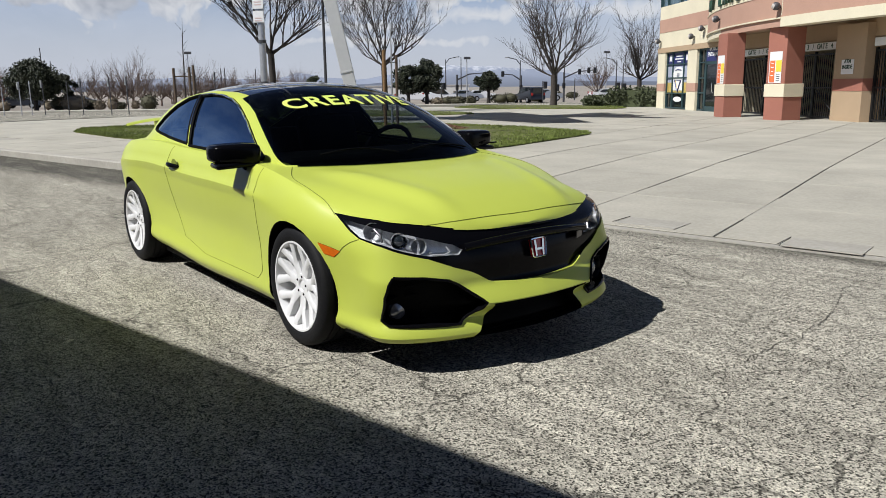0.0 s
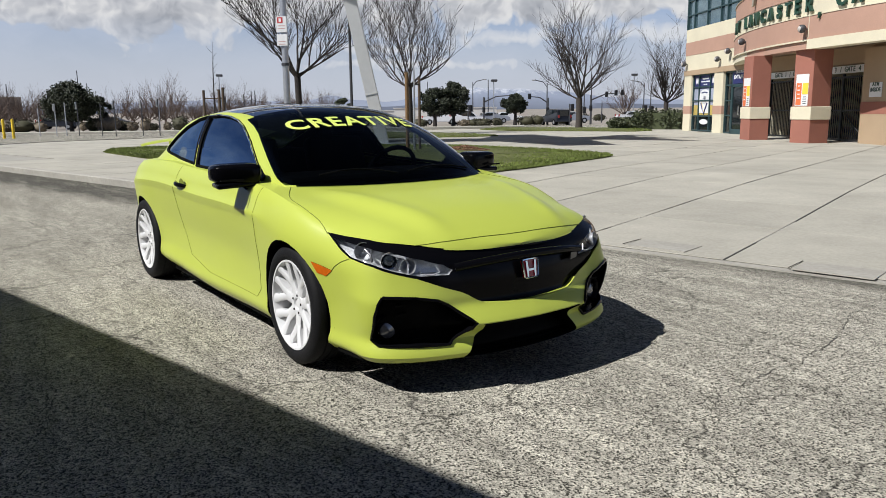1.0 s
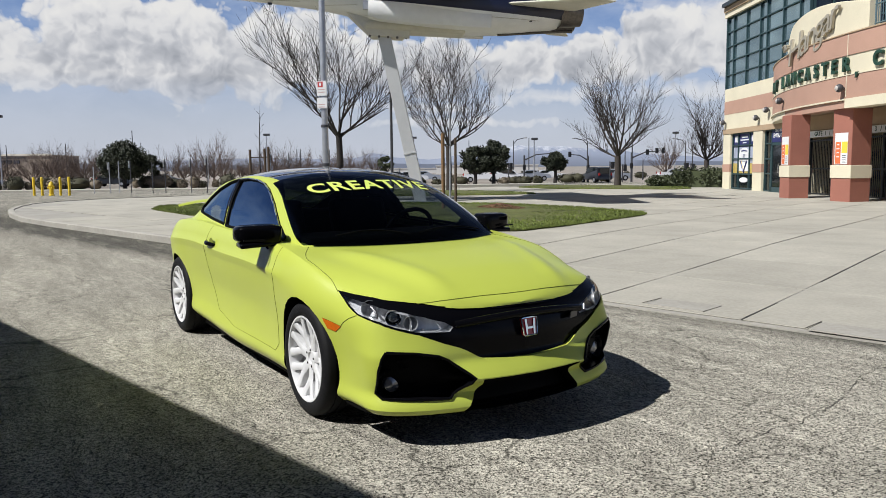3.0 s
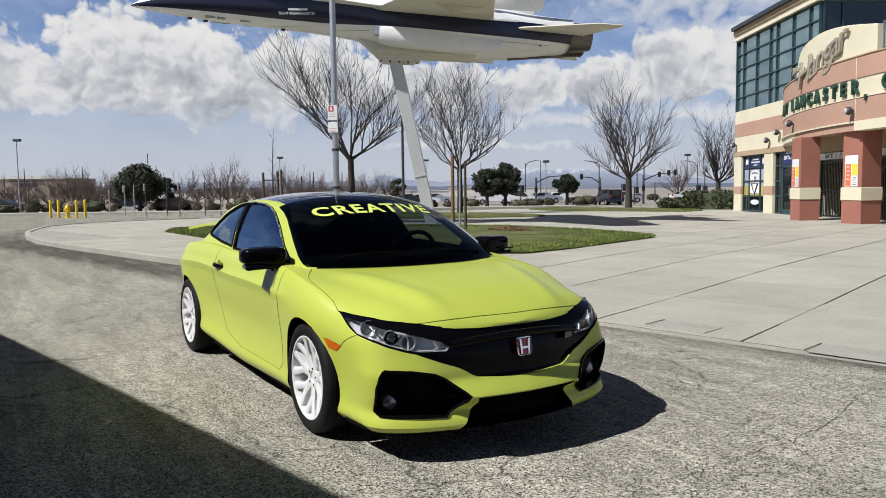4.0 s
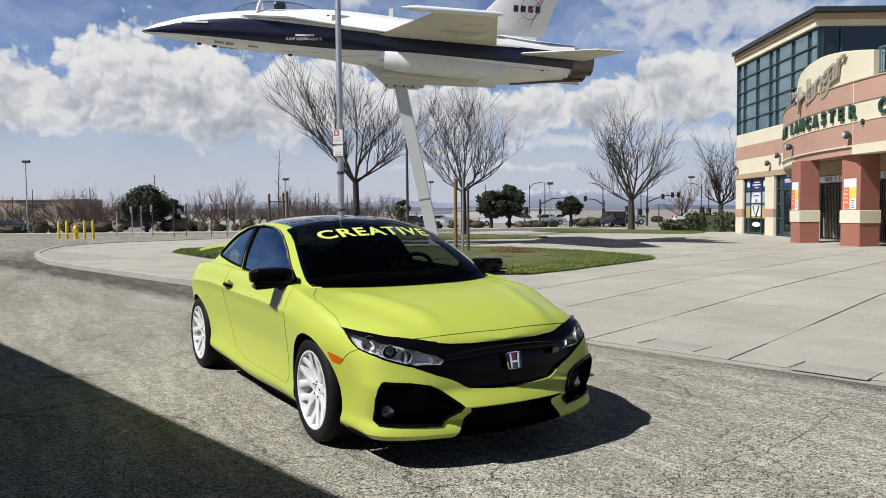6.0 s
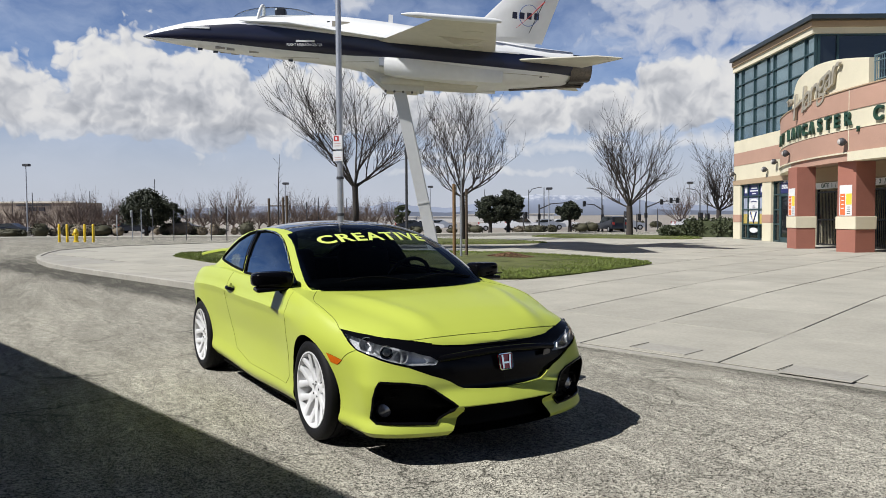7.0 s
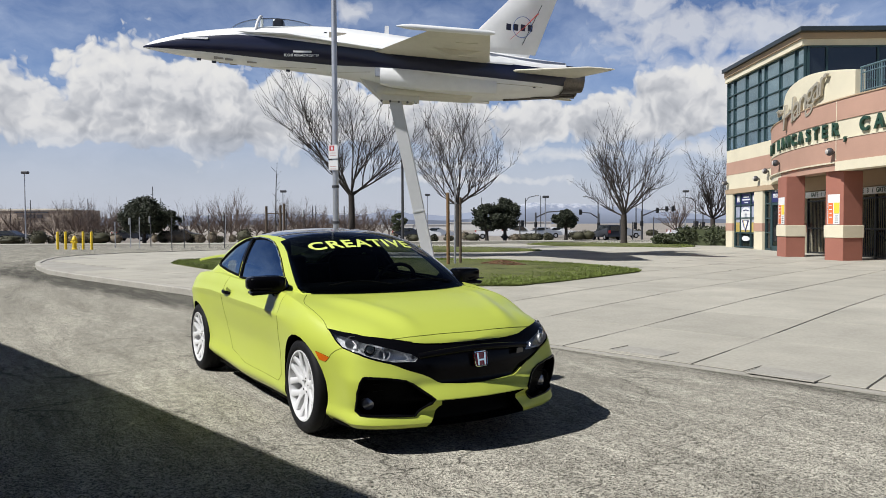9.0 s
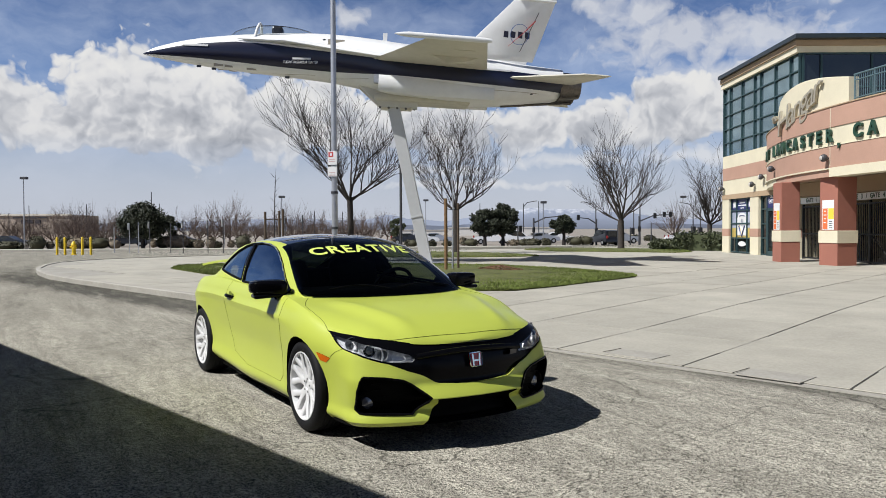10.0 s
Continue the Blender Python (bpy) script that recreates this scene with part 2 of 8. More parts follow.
M["pole_dark"] = mat("dark_pole_paint", (0.05, 0.05, 0.055), 0.5, var=0.15, scale=6)
M["sign_white"] = mat("sign_white", (0.74, 0.74, 0.73), 0.5, var=0.05, scale=20)
M["sign_red"] = mat("sign_red", (0.5, 0.04, 0.04), 0.5)
M["sign_faded"] = mat("sign_faded_red", (0.55, 0.36, 0.33), 0.6)
M["sign_blue"] = mat("sign_blue", (0.03, 0.10, 0.33), 0.5)
M["ink"] = mat("dark_ink", (0.04, 0.04, 0.05), 0.6)
M["yellow"] = mat("yellow_paint", (0.72, 0.50, 0.02), 0.5, var=0.12, scale=9)
M["jet_white"] = mat("jet_white", (0.78, 0.78, 0.77), 0.42, var=0.03, scale=4, var2=0.04, scale2=0.5, coat=0.2)
M["jet_blue"] = mat("jet_navy", (0.005, 0.007, 0.030), 0.35, var=0.08, scale=3, coat=0.2)
M["jet_grey"] = mat("jet_underside", (0.62, 0.59, 0.50), 0.5, var=0.05, scale=4, var2=0.07, scale2=0.6)
M["nozzle"] = mat("nozzle_metal", (0.14, 0.125, 0.11), 0.45, 0.85, var=0.3, scale=12)
M["canopy"] = glass_mat("canopy_glass", (0.88, 0.90, 0.90), 0.02, 1.12)
M["leg_white"] = mat("leg_paint", (0.58, 0.58, 0.575), 0.45, var=0.04, scale=5)
M["terracotta"] = mat("terracotta_stucco", (0.44, 0.265, 0.195), 0.9, var=0.06, scale=30, var2=0.07, scale2=0.8, bump=0.25, bump_scale=120)
M["brickred"] = mat("red_block", (0.315, 0.125, 0.088), 0.9, var=0.08, scale=30, var2=0.08, scale2=1.0, bump=0.2, bump_scale=120)
M["cream"] = mat("cream_stucco", (0.66, 0.60, 0.445), 0.9, var=0.05, scale=30, var2=0.06, scale2=0.8, bump=0.25, bump_scale=120)
M["tan"] = mat("tan_stucco", (0.40, 0.29, 0.185), 0.9, var=0.05, scale=30, var2=0.06, scale2=0.8, bump=0.2, bump_scale=120)
M["roof_teal"] = mat("roof_edge_metal", (0.035, 0.046, 0.052), 0.4, 0.3, var=0.1, scale=5)
M["frame_green"] = mat("window_frame", (0.03, 0.065, 0.07), 0.45, 0.2)
M["pane"] = mat("building_glass", (0.20, 0.30, 0.34), 0.03, 0.75, spec=0.9, var=0.2, scale=0.6)
M["pane_dark"] = mat("building_glass_dark", (0.012, 0.016, 0.018), 0.04, spec=0.8)
M["letter"] = mat("letter_green", (0.016, 0.055, 0.035), 0.45)
M["script"] = mat("script_metal", (0.40, 0.36, 0.28), 0.45, 0.3, var=0.1, scale=8)
M["gate_black"] = mat("gate_black", (0.012, 0.012, 0.013), 0.5, 0.3)
# near-black colour that stands in for the shade behind the gates
M["room_shade"] = mat("room_shade_paint", (0.012, 0.012, 0.012), 0.9)
M["rail"] = mat("rail_paint", (0.13, 0.20, 0.22), 0.45, 0.3)
M["poster_navy"] = mat("poster_navy", (0.02, 0.025, 0.12), 0.4, var=0.1, scale=3)
M["poster_field"] = mat("poster_field", (0.48, 0.36, 0.10), 0.5, var=0.3, scale=6)
M["poster_sky"] = mat("poster_sky", (0.35, 0.38, 0.48), 0.5, var=0.2, scale=3)
M["poster_pale"] = mat("poster_pale", (0.72, 0.66, 0.55), 0.5)
M["orange_paper"] = mat("orange_paper", (0.70, 0.16, 0.05), 0.6)
M["yellow_paper"] = mat("yellow_paper", (0.80, 0.60, 0.06), 0.6)
M["far_wall"] = mat("far_wall", (0.42, 0.345, 0.28), 0.9, var=0.1, scale=0.5)
M["far_white"] = mat("far_white_wall", (0.62, 0.60, 0.57), 0.9, var=0.05, scale=0.3)
M["car_dark"] = mat("car_dark_paint", (0.015, 0.016, 0.02), 0.3, coat=0.2)
M["car_white"] = mat("car_white_paint", (0.65, 0.65, 0.66), 0.3, coat=0.5)
M["car_silver"] = mat("car_silver_paint", (0.38, 0.39, 0.41), 0.3, 0.5, coat=0.5)
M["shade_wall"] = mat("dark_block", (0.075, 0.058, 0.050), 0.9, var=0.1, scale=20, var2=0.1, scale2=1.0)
M["dirt"] = mat("desert_dirt", (0.27, 0.24, 0.205), 0.95, var=0.2, scale=1.0, var2=0.2, scale2=0.08, bump=0.4, bump_scale=12)
M["twig"] = mat("winter_twigs", (0.115, 0.082, 0.066), 0.9, island=0.4)
M["mulch"] = mat("bark_mulch", (0.16, 0.085, 0.045), 0.95, var=0.4, scale=30, island=0.4)


def asphalt_mat():
    """Worn grey asphalt: pale aggregate in dark binder, stained and patched."""
    ma = bpy.data.materials.new("worn_asphalt")
    ma.use_nodes = True
    nt = ma.node_tree
    bs = nt.nodes["Principled BSDF"]
    N, L = nt.nodes.new, nt.links.new
    tc = N("ShaderNodeTexCoord")
    vo = N("ShaderNodeTexVoronoi")
    vo.inputs["Scale"].default_value = 150
    L(tc.outputs["Object"], vo.inputs["Vector"])
    ra = N("ShaderNodeValToRGB")
    e = ra.color_ramp.elements
    e[0].position, e[0].color = 0.0, (0.035, 0.033, 0.027, 1)
    e[1].position, e[1].color = 1.0, (0.57, 0.535, 0.445, 1)
    x = e.new(0.24)
    x.color = (0.085, 0.081, 0.066, 1)
    x = e.new(0.32)
    x.color = (0.28, 0.264, 0.222, 1)
    sp = N("ShaderNodeSeparateColor")
    L(vo.outputs["Color"], sp.inputs[0])
    L(sp.outputs[0], ra.inputs[0])
    st = N("ShaderNodeTexNoise")
    st.inputs["Scale"].default_value, st.inputs["Detail"].default_value = 0.9, 8
    st.inputs["Roughness"].default_value = 0.65
    mp = N("ShaderNodeMapping")
    mp.inputs["Rotation"].default_value = (0, 0, radians(-12.5))
    mp.inputs["Scale"].default_value = (0.30, 2.1, 1)
    L(tc.outputs["Object"], mp.inputs[0])
    L(mp.outputs[0], st.inputs["Vector"])
    r2 = N("ShaderNodeMapRange")
    r2.inputs["From Min"].default_value, r2.inputs["From Max"].default_value = 0.32, 0.68
    r2.inputs["To Min"].default_value, r2.inputs["To Max"].default_value = 0.74, 1.22
    L(st.outputs["Fac"], r2.inputs["Value"])
    n3 = N("ShaderNodeTexNoise")
    n3.inputs["Scale"].default_value, n3.inputs["Detail"].default_value, n3.inputs["Roughness"].default_value = 4.0, 10, 0.75
    m3 = N("ShaderNodeMapping")
    m3.inputs["Rotation"].default_value, m3.inputs["Scale"].default_value = (0, 0, radians(-14)), (0.7, 2.6, 1)
    L(tc.outputs["Object"], m3.inputs[0])
    L(m3.outputs[0], n3.inputs["Vector"])
    r3 = N("ShaderNodeMapRange")
    r3.inputs["From Min"].default_value, r3.inputs["From Max"].default_value = 0.25, 0.75
    r3.inputs["To Min"].default_value, r3.inputs["To Max"].default_value = 0.62, 1.36
    L(n3.outputs["Fac"], r3.inputs["Value"])
    mm = N("ShaderNodeMath")
    mm.operation = "MULTIPLY"
    L(r2.outputs[0], mm.inputs[0])
    L(r3.outputs[0], mm.inputs[1])
    # coarser stones among the fine grit
    v2, s2, r4 = N("ShaderNodeTexVoronoi"), N("ShaderNodeSeparateColor"), N("ShaderNodeMapRange")
    v2.inputs["Scale"].default_value = 48
    L(tc.outputs["Object"], v2.inputs["Vector"])
    L(v2.outputs["Color"], s2.inputs[0])
    r4.inputs["To Min"].default_value, r4.inputs["To Max"].default_value = 0.80, 1.20
    L(s2.outputs[1], r4.inputs["Value"])
    m4 = N("ShaderNodeMath")
    m4.operation = "MULTIPLY"
    L(mm.outputs[0], m4.inputs[0])
    L(r4.outputs[0], m4.inputs[1])
    # a net of hairline cracks, broken off where the surface is sound
    wn, wa = N("ShaderNodeTexNoise"), N("ShaderNodeVectorMath")
    wn.inputs["Scale"].default_value, wn.inputs["Detail"].default_value = 5.0, 6
    L(tc.outputs["Object"], wn.inputs["Vector"])
    wa.operation = "MULTIPLY_ADD"
    L(wn.outputs["Color"], wa.inputs[0])
    wa.inputs[1].default_value = (0.30, 0.30, 0.0)
    L(tc.outputs["Object"], wa.inputs[2])
    ve, vr, vm, vn, vx = N("ShaderNodeTexVoronoi"), N("ShaderNodeMapRange"), N("ShaderNodeMapRange"), N("ShaderNodeTexNoise"), N("ShaderNodeMath")
    ve.feature = "DISTANCE_TO_EDGE"
    ve.inputs["Scale"].default_value = 1.25
    L(wa.outputs[0], ve.inputs["Vector"])
    vr.inputs["From Min"].default_value, vr.inputs["From Max"].default_value = 0.003, 0.013
    vr.inputs["To Min"].default_value, vr.inputs["To Max"].default_value = 0.62, 0.0
    L(ve.outputs["Distance"], vr.inputs["Value"])
    vn.inputs["Scale"].default_value, vn.inputs["Detail"].default_value = 0.7, 3
    L(tc.outputs["Object"], vn.inputs["Vector"])
    vm.inputs["From Min"].default_value, vm.inputs["From Max"].default_value = 0.44, 0.56
    L(vn.outputs["Fac"], vm.inputs["Value"])
    vx.operation = "MULTIPLY"
    L(vr.outputs[0], vx.inputs[0])
    L(vm.outputs[0], vx.inputs[1])
    vs = N("ShaderNodeMath")
    vs.operation = "SUBTRACT"
    vs.inputs[0].default_value = 1.0
    L(vx.outputs[0], vs.inputs[1])
    m5 = N("ShaderNodeMath")
    m5.operation = "MULTIPLY"
    L(m4.outputs[0], m5.inputs[0])
    L(vs.outputs[0], m5.inputs[1])
    hs = N("ShaderNodeHueSaturation")
    L(ra.outputs[0], hs.inputs["Color"])
    # oil-dark gutter strip along the kerb and older dark surfacing further down
    rot, sx = N("ShaderNodeMapping"), N("ShaderNodeSeparateXYZ")
    rot.inputs["Rotation"].default_value = (0, 0, -KERB_A)
    L(tc.outputs["Object"], rot.inputs[0])
    L(rot.outputs[0], sx.inputs[0])
    g1 = N("ShaderNodeMapRange")
    g1.inputs["From Min"].default_value, g1.inputs["From Max"].default_value = 1.6, 2.6
    g1.inputs["To Min"].default_value, g1.inputs["To Max"].default_value = 0.0, 1.0
    # the dark strip is wide by the raised kerb and narrow by the dropped one
    gs, ga = N("ShaderNodeMapRange"), N("ShaderNodeMath")
    gs.inputs["From Min"].default_value, gs.inputs["From Max"].default_value = -8.0, -2.5
    gs.inputs["To Min"].default_value, gs.inputs["To Max"].default_value = 0.25, -0.75
    L(sx.outputs["X"], gs.inputs["Value"])
    ga.operation = "ADD"
    L(sx.outputs["Y"], ga.inputs[0])
    L(gs.outputs[0], ga.inputs[1])
    L(ga.outputs[0], g1.inputs["Value"])
    n4 = N("ShaderNodeTexNoise")
    n4.inputs["Scale"].default_value, n4.inputs["Detail"].default_value, n4.inputs["Roughness"].default_value = 1.9, 10, 0.68
    L(mp.outputs[0], n4.inputs["Vector"])
    g2 = N("ShaderNodeMath")
    g2.operation = "MULTIPLY"
    # it ends where the drive opens out at the plaza's tip
    ge, gm = N("ShaderNodeMapRange"), N("ShaderNodeMath")
    ge.inputs["From Min"].default_value, ge.inputs["From Max"].default_value = -30.0, -20.0
    ge.inputs["To Min"].default_value, ge.inputs["To Max"].default_value = 0.45, 1.0
    L(sx.outputs["X"], ge.inputs["Value"])
    gm.operation = "MULTIPLY"
    L(g1.outputs[0], gm.inputs[0])
    L(ge.outputs[0], gm.inputs[1])
    L(gm.outputs[0], g2.inputs[0])
    L(n4.outputs["Fac"], g2.inputs[1])
    g3 = N("ShaderNodeMapRange")
    g3.inputs["From Min"].default_value, g3.inputs["From Max"].default_value = 0.20, 0.50
    g3.inputs["To Min"].default_value, g3.inputs["To Max"].default_value = 1.0, 0.34
    L(g2.outputs[0], g3.inputs["Value"])
    g4 = N("ShaderNodeMapRange")
    g4.inputs["From Min"].default_value, g4.inputs["From Max"].default_value = -9.5, -5.5
    g4.inputs["To Min"].default_value, g4.inputs["To Max"].default_value = 0.90, 1.0
    wob = N("ShaderNodeMath")
    wob.operation = "MULTIPLY_ADD"
    L(n4.outputs["Fac"], wob.inputs[0])
    wob.inputs[1].default_value = 5.0
    L(sx.outputs["X"], wob.inputs[2])
    L(wob.outputs[0], g4.inputs["Value"])
    g5 = N("ShaderNodeMath")
    g5.operation = "MULTIPLY"
    L(g3.outputs[0], g5.inputs[0])
    L(g4.outputs[0], g5.inputs[1])
    m2 = N("ShaderNodeMath")
    m2.operation = "MULTIPLY"
    L(m5.outputs[0], m2.inputs[0])
    L(g5.outputs[0], m2.inputs[1])
    L(m2.outputs[0], hs.inputs["Value"])
    L(hs.outputs[0], bs.inputs["Base Color"])
    bs.inputs["Roughness"].default_value, bs.inputs["Specular IOR Level"].default_value = 0.92, 0.12
    b = N("ShaderNodeBump")
    b.inputs["Strength"].default_value, b.inputs["Distance"].default_value = 0.8, 0.004
    L(vo.outputs["Distance"], b.inputs["Height"])
    L(b.outputs[0], bs.inputs["Normal"])
    return ma


def mountain_mat():
    """Blue distance with streaks of snow towards the tops."""
    ma = bpy.data.materials.new("far_mountain")
    ma.use_nodes = True
    nt = ma.node_tree
    bs = nt.nodes["Principled BSDF"]
    N, L = nt.nodes.new, nt.links.new
    ge, sp, no, ad, ra = N("ShaderNodeNewGeometry"), N("ShaderNodeSeparateXYZ"), N("ShaderNodeTexNoise"), N("ShaderNodeMath"), N("ShaderNodeValToRGB")
    L(ge.outputs["Position"], sp.inputs[0])
    L(ge.outputs["Position"], no.inputs["Vector"])
    no.inputs["Scale"].default_value, no.inputs["Detail"].default_value, no.inputs["Roughness"].default_value = 0.030, 8, 0.75
    mr = N("ShaderNodeMapRange")
    mr.inputs["From Min"].default_value, mr.inputs["From Max"].default_value = 40, 110
    L(sp.outputs["Z"], mr.inputs["Value"])
    ad.operation = "MULTIPLY_ADD"
    L(mr.outputs[0], ad.inputs[0])
    ad.inputs[1].default_value = 0.55
    L(no.outputs["Fac"], ad.inputs[2])
    e = ra.color_ramp.elements
    e[0].position, e[0].color = 0.74, (0.225, 0.255, 0.325, 1)
    e[1].position, e[1].color = 0.98, (0.50, 0.52, 0.565, 1)
    L(ad.outputs[0], ra.inputs[0])
    L(ra.outputs[0], bs.inputs["Base Color"])
    bs.inputs["Roughness"].default_value = 1.0
    return ma


M["mountain"] = mountain_mat()
M["asphalt"] = asphalt_mat()
M["crack"] = mat("asphalt_crack", (0.075, 0.070, 0.058), 0.95, var=0.3, scale=20)


# ---- building helpers ----
def thing(name, label, category, group="", kind="", at=(0, 0, 0), turn=0.0):
    """An empty at the base of a thing; its parts hang under it."""
    ob = new(name)
    ob.empty_display_size = 0.2
    ob.matrix_basis = pose(*at, 0, 0, turn)
    return tagged(ob, label, category, group, kind)


def mesh_of(name, bm, smooth=None):
    me = bpy.data.meshes.new(name)
    bm.normal_update()
    bm.to_mesh(me)
    bm.free()
    if smooth is not None:
        me.shade_smooth()
        me.set_sharp_from_angle(angle=radians(smooth))
    return me


def part(name, bm, material, parent=None, label="", smooth=None):
    """One mesh object out of a bmesh, under a thing or part."""
    me = mesh_of(name, bm, smooth)
    me.materials.append(material)
    ob = new(name, me)
    if parent is not None:
        ob.parent = parent
    if label:
        ob["label"] = label
    return ob


def solo(name, bm, material, label, category, group="", kind="", smooth=None):
    return tagged(part(name, bm, material, smooth=smooth), label, category, group, kind)


def box(bm, c, s, m=None):
    """A box by centre and full size."""
    vs = []
    for i in (-1, 1):
        for j in (-1, 1):
            for k in (-1, 1):
                v = Vector((c[0] + i * s[0] / 2, c[1] + j * s[1] / 2, c[2] + k * s[2] / 2))
                vs.append(bm.verts.new(m @ v if m else v))
    for f in ((0, 1, 3, 2), (4, 6, 7, 5), (0, 4, 5, 1), (2, 3, 7, 6), (0, 2, 6, 4), (1, 5, 7, 3)):
        bm.faces.new([vs[i] for i in f])
    return bm


def bevel_box(c, s, r=0.01, seg=2, m=None):
    bm = box(bmesh.new(), c, s, m)
    bmesh.ops.bevel(bm, geom=bm.edges[:], offset=r, segments=seg, affect="EDGES", profile=0.5)
    return bm


def prism(bm, pts, z0, z1, m=None):
    """A flat outline (x, y), stood up from z0 to z1."""
    a = [bm.verts.new((m @ Vector((x, y, z0))) if m else (x, y, z0)) for x, y in pts]
    b = [bm.verts.new((m @ Vector((x, y, z1))) if m else (x, y, z1)) for x, y in pts]
    n = len(pts)
    bm.faces.new(a[::-1])
    bm.faces.new(b)
    for i in range(n):
        bm.faces.new((a[i], a[(i + 1) % n], b[(i + 1) % n], b[i]))
    return bm


def tube(bm, pts, radii, seg=8, cap=True):
    """A round bar along points; one radius, or one a point."""
    pts = [Vector(p) for p in pts]
    if isinstance(radii, (int, float)):
        radii = [radii] * len(pts)
    rings = []
    ref = None
    for i, p in enumerate(pts):
        d = (pts[min(i + 1, len(pts) - 1)] - pts[max(i - 1, 0)]).normalized()
        if ref is None:
            ref = d.orthogonal().normalized()
        ref = (ref - d * ref.dot(d)).normalized()
        w = d.cross(ref)
        rings.append([bm.verts.new(p + (ref * math.cos(2 * math.pi * k / seg) + w * math.sin(2 * math.pi * k / seg)) * radii[i]) for k in range(seg)])
    for a, b in zip(rings, rings[1:]):
        for k in range(seg):
            bm.faces.new((a[k], a[(k + 1) % seg], b[(k + 1) % seg], b[k]))
    if cap:
        bm.faces.new(rings[0][::-1])
        bm.faces.new(rings[-1])
    return bm


def lathe(bm, prof, seg=32, m=None, close=False):
    """A profile of (radius, height) turned about z."""
    rings = []
    for r, z in prof:
        ring = []
        for k in range(seg):
            a = 2 * math.pi * k / seg
            v = Vector((r * math.cos(a), r * math.sin(a), z))
            ring.append(bm.verts.new(m @ v if m else v))
        rings.append(ring)
    for a, b in zip(rings, rings[1:]):
        for k in range(seg):
            bm.faces.new((a[k], a[(k + 1) % seg], b[(k + 1) % seg], b[k]))
    if close:
        bm.faces.new(rings[0][::-1])
        bm.faces.new(rings[-1])
    return bm


def curve_at(table, x):
    """Smooth interpolation in a short table of (x, value, ...), x rising."""
    xs = [r[0] for r in table]
    n = len(xs)
    i = min(max(sum(1 for v in xs if v <= x) - 1, 0), n - 2)
    t = min(max((x - xs[i]) / (xs[i + 1] - xs[i]), 0.0), 1.0)
    out = []
    for c in range(1, len(table[0])):
        y0, y1 = table[i][c], table[i + 1][c]
        h = xs[i + 1] - xs[i]
        m0 = (y1 - table[i - 1][c]) / (xs[i + 1] - xs[i - 1]) if i > 0 else (y1 - y0) / h
        m1 = (table[i + 2][c] - y0) / (xs[i + 2] - xs[i]) if i + 2 < n else (y1 - y0) / h
        t2, t3 = t * t, t * t * t
        out.append((2 * t3 - 3 * t2 + 1) * y0 + (t3 - 2 * t2 + t) * h * m0 + (3 * t2 - 2 * t3) * y1 + (t3 - t2) * h * m1)
    return out[0] if len(out) == 1 else out


def text_bm(words, size, depth=0.004, spacing=1.0, width=None, bold=0.0):
    """Letters of the built-in font as a mesh in the xy plane, centred."""
    cu = bpy.data.curves.new("letters", "FONT")
    cu.body, cu.size, cu.extrude, cu.align_x, cu.align_y, cu.space_character = words, size, depth, "CENTER", "CENTER", spacing
    cu.offset = bold
    ob = bpy.data.objects.new("letters", cu)
    scene.collection.objects.link(ob)
    me = bpy.data.meshes.new_from_object(ob.evaluated_get(bpy.context.evaluated_depsgraph_get()))
    bm = bmesh.new()
    bm.from_mesh(me)
    bpy.data.objects.remove(ob)
    bpy.data.curves.remove(cu)
    bpy.data.meshes.remove(me)
    if width:
        xs = [v.co.x for v in bm.verts]
        k = width / (max(xs) - min(xs))
        for v in bm.verts:
            v.co.x *= k
    return bm


# ---- ground, plaza and kerb ----
# the kerb line runs through (0, 3.20) at 12.3 degrees; "site" axes: u along the kerb, v away from the street


def site(u, v):
    return (u * math.cos(KERB_A) - v * math.sin(KERB_A), 3.20 + u * math.sin(KERB_A) + v * math.cos(KERB_A))


def smooth_step(a, b, x):
    t = min(max((x - a) / (b - a), 0.0), 1.0)
    return t * t * (3 - 2 * t)


def land_z(x, y):
    """The land falls a little towards the street beyond the plaza."""
    return -0.50 * smooth_step(40, 80, (5.0 - x) * 0.853 + (y + 2.7) * 0.52)


def land_sheet(x0, x1, y0, y1, nx, ny, dz, far=0.0):
    bm = bmesh.new()
    g = [[bm.verts.new((x0 + (x1 - x0) * i / nx, y0 + (y1 - y0) * j / ny, land_z(x0 + (x1 - x0) * i / nx, y0 + (y1 - y0) * j / ny) + dz)) for j in range(ny + 1)] for i in range(nx + 1)]
    for i in range(nx):
        for j in range(ny):
            bm.faces.new((g[i][j], g[i + 1][j], g[i + 1][j + 1], g[i][j + 1]))
    if far:
        # skirt out to the horizon
        rim = [g[i][0] for i in range(nx)] + [g[nx][j] for j in range(ny)] + [g[i][ny] for i in range(nx, 0, -1)] + [g[0][j] for j in range(ny, 0, -1)]
        cx, cy = (x0 + x1) / 2, (y0 + y1) / 2
        out = []
        for v in rim:
            d = Vector((v.co.x - cx, v.co.y - cy, 0)).normalized() * far
            out.append(bm.verts.new((cx + d.x, cy + d.y, -0.56)))
        for k in range(len(rim)):
            bm.faces.new((rim[k], out[k], out[(k + 1) % len(rim)], rim[(k + 1) % len(rim)]))
    return bm


solo("ground", land_sheet(-160, 80, -80, 130, 48, 42, -0.03, 3600), M["dirt"], "pale dry desert ground reaching the horizon", "ground", kind="structure")
solo("road", land_sheet(-64, 40, -60, 60, 52, 60, 0.0), M["asphalt"], "worn grey asphalt drive with cracks and stains", "asphalt", kind="structure")


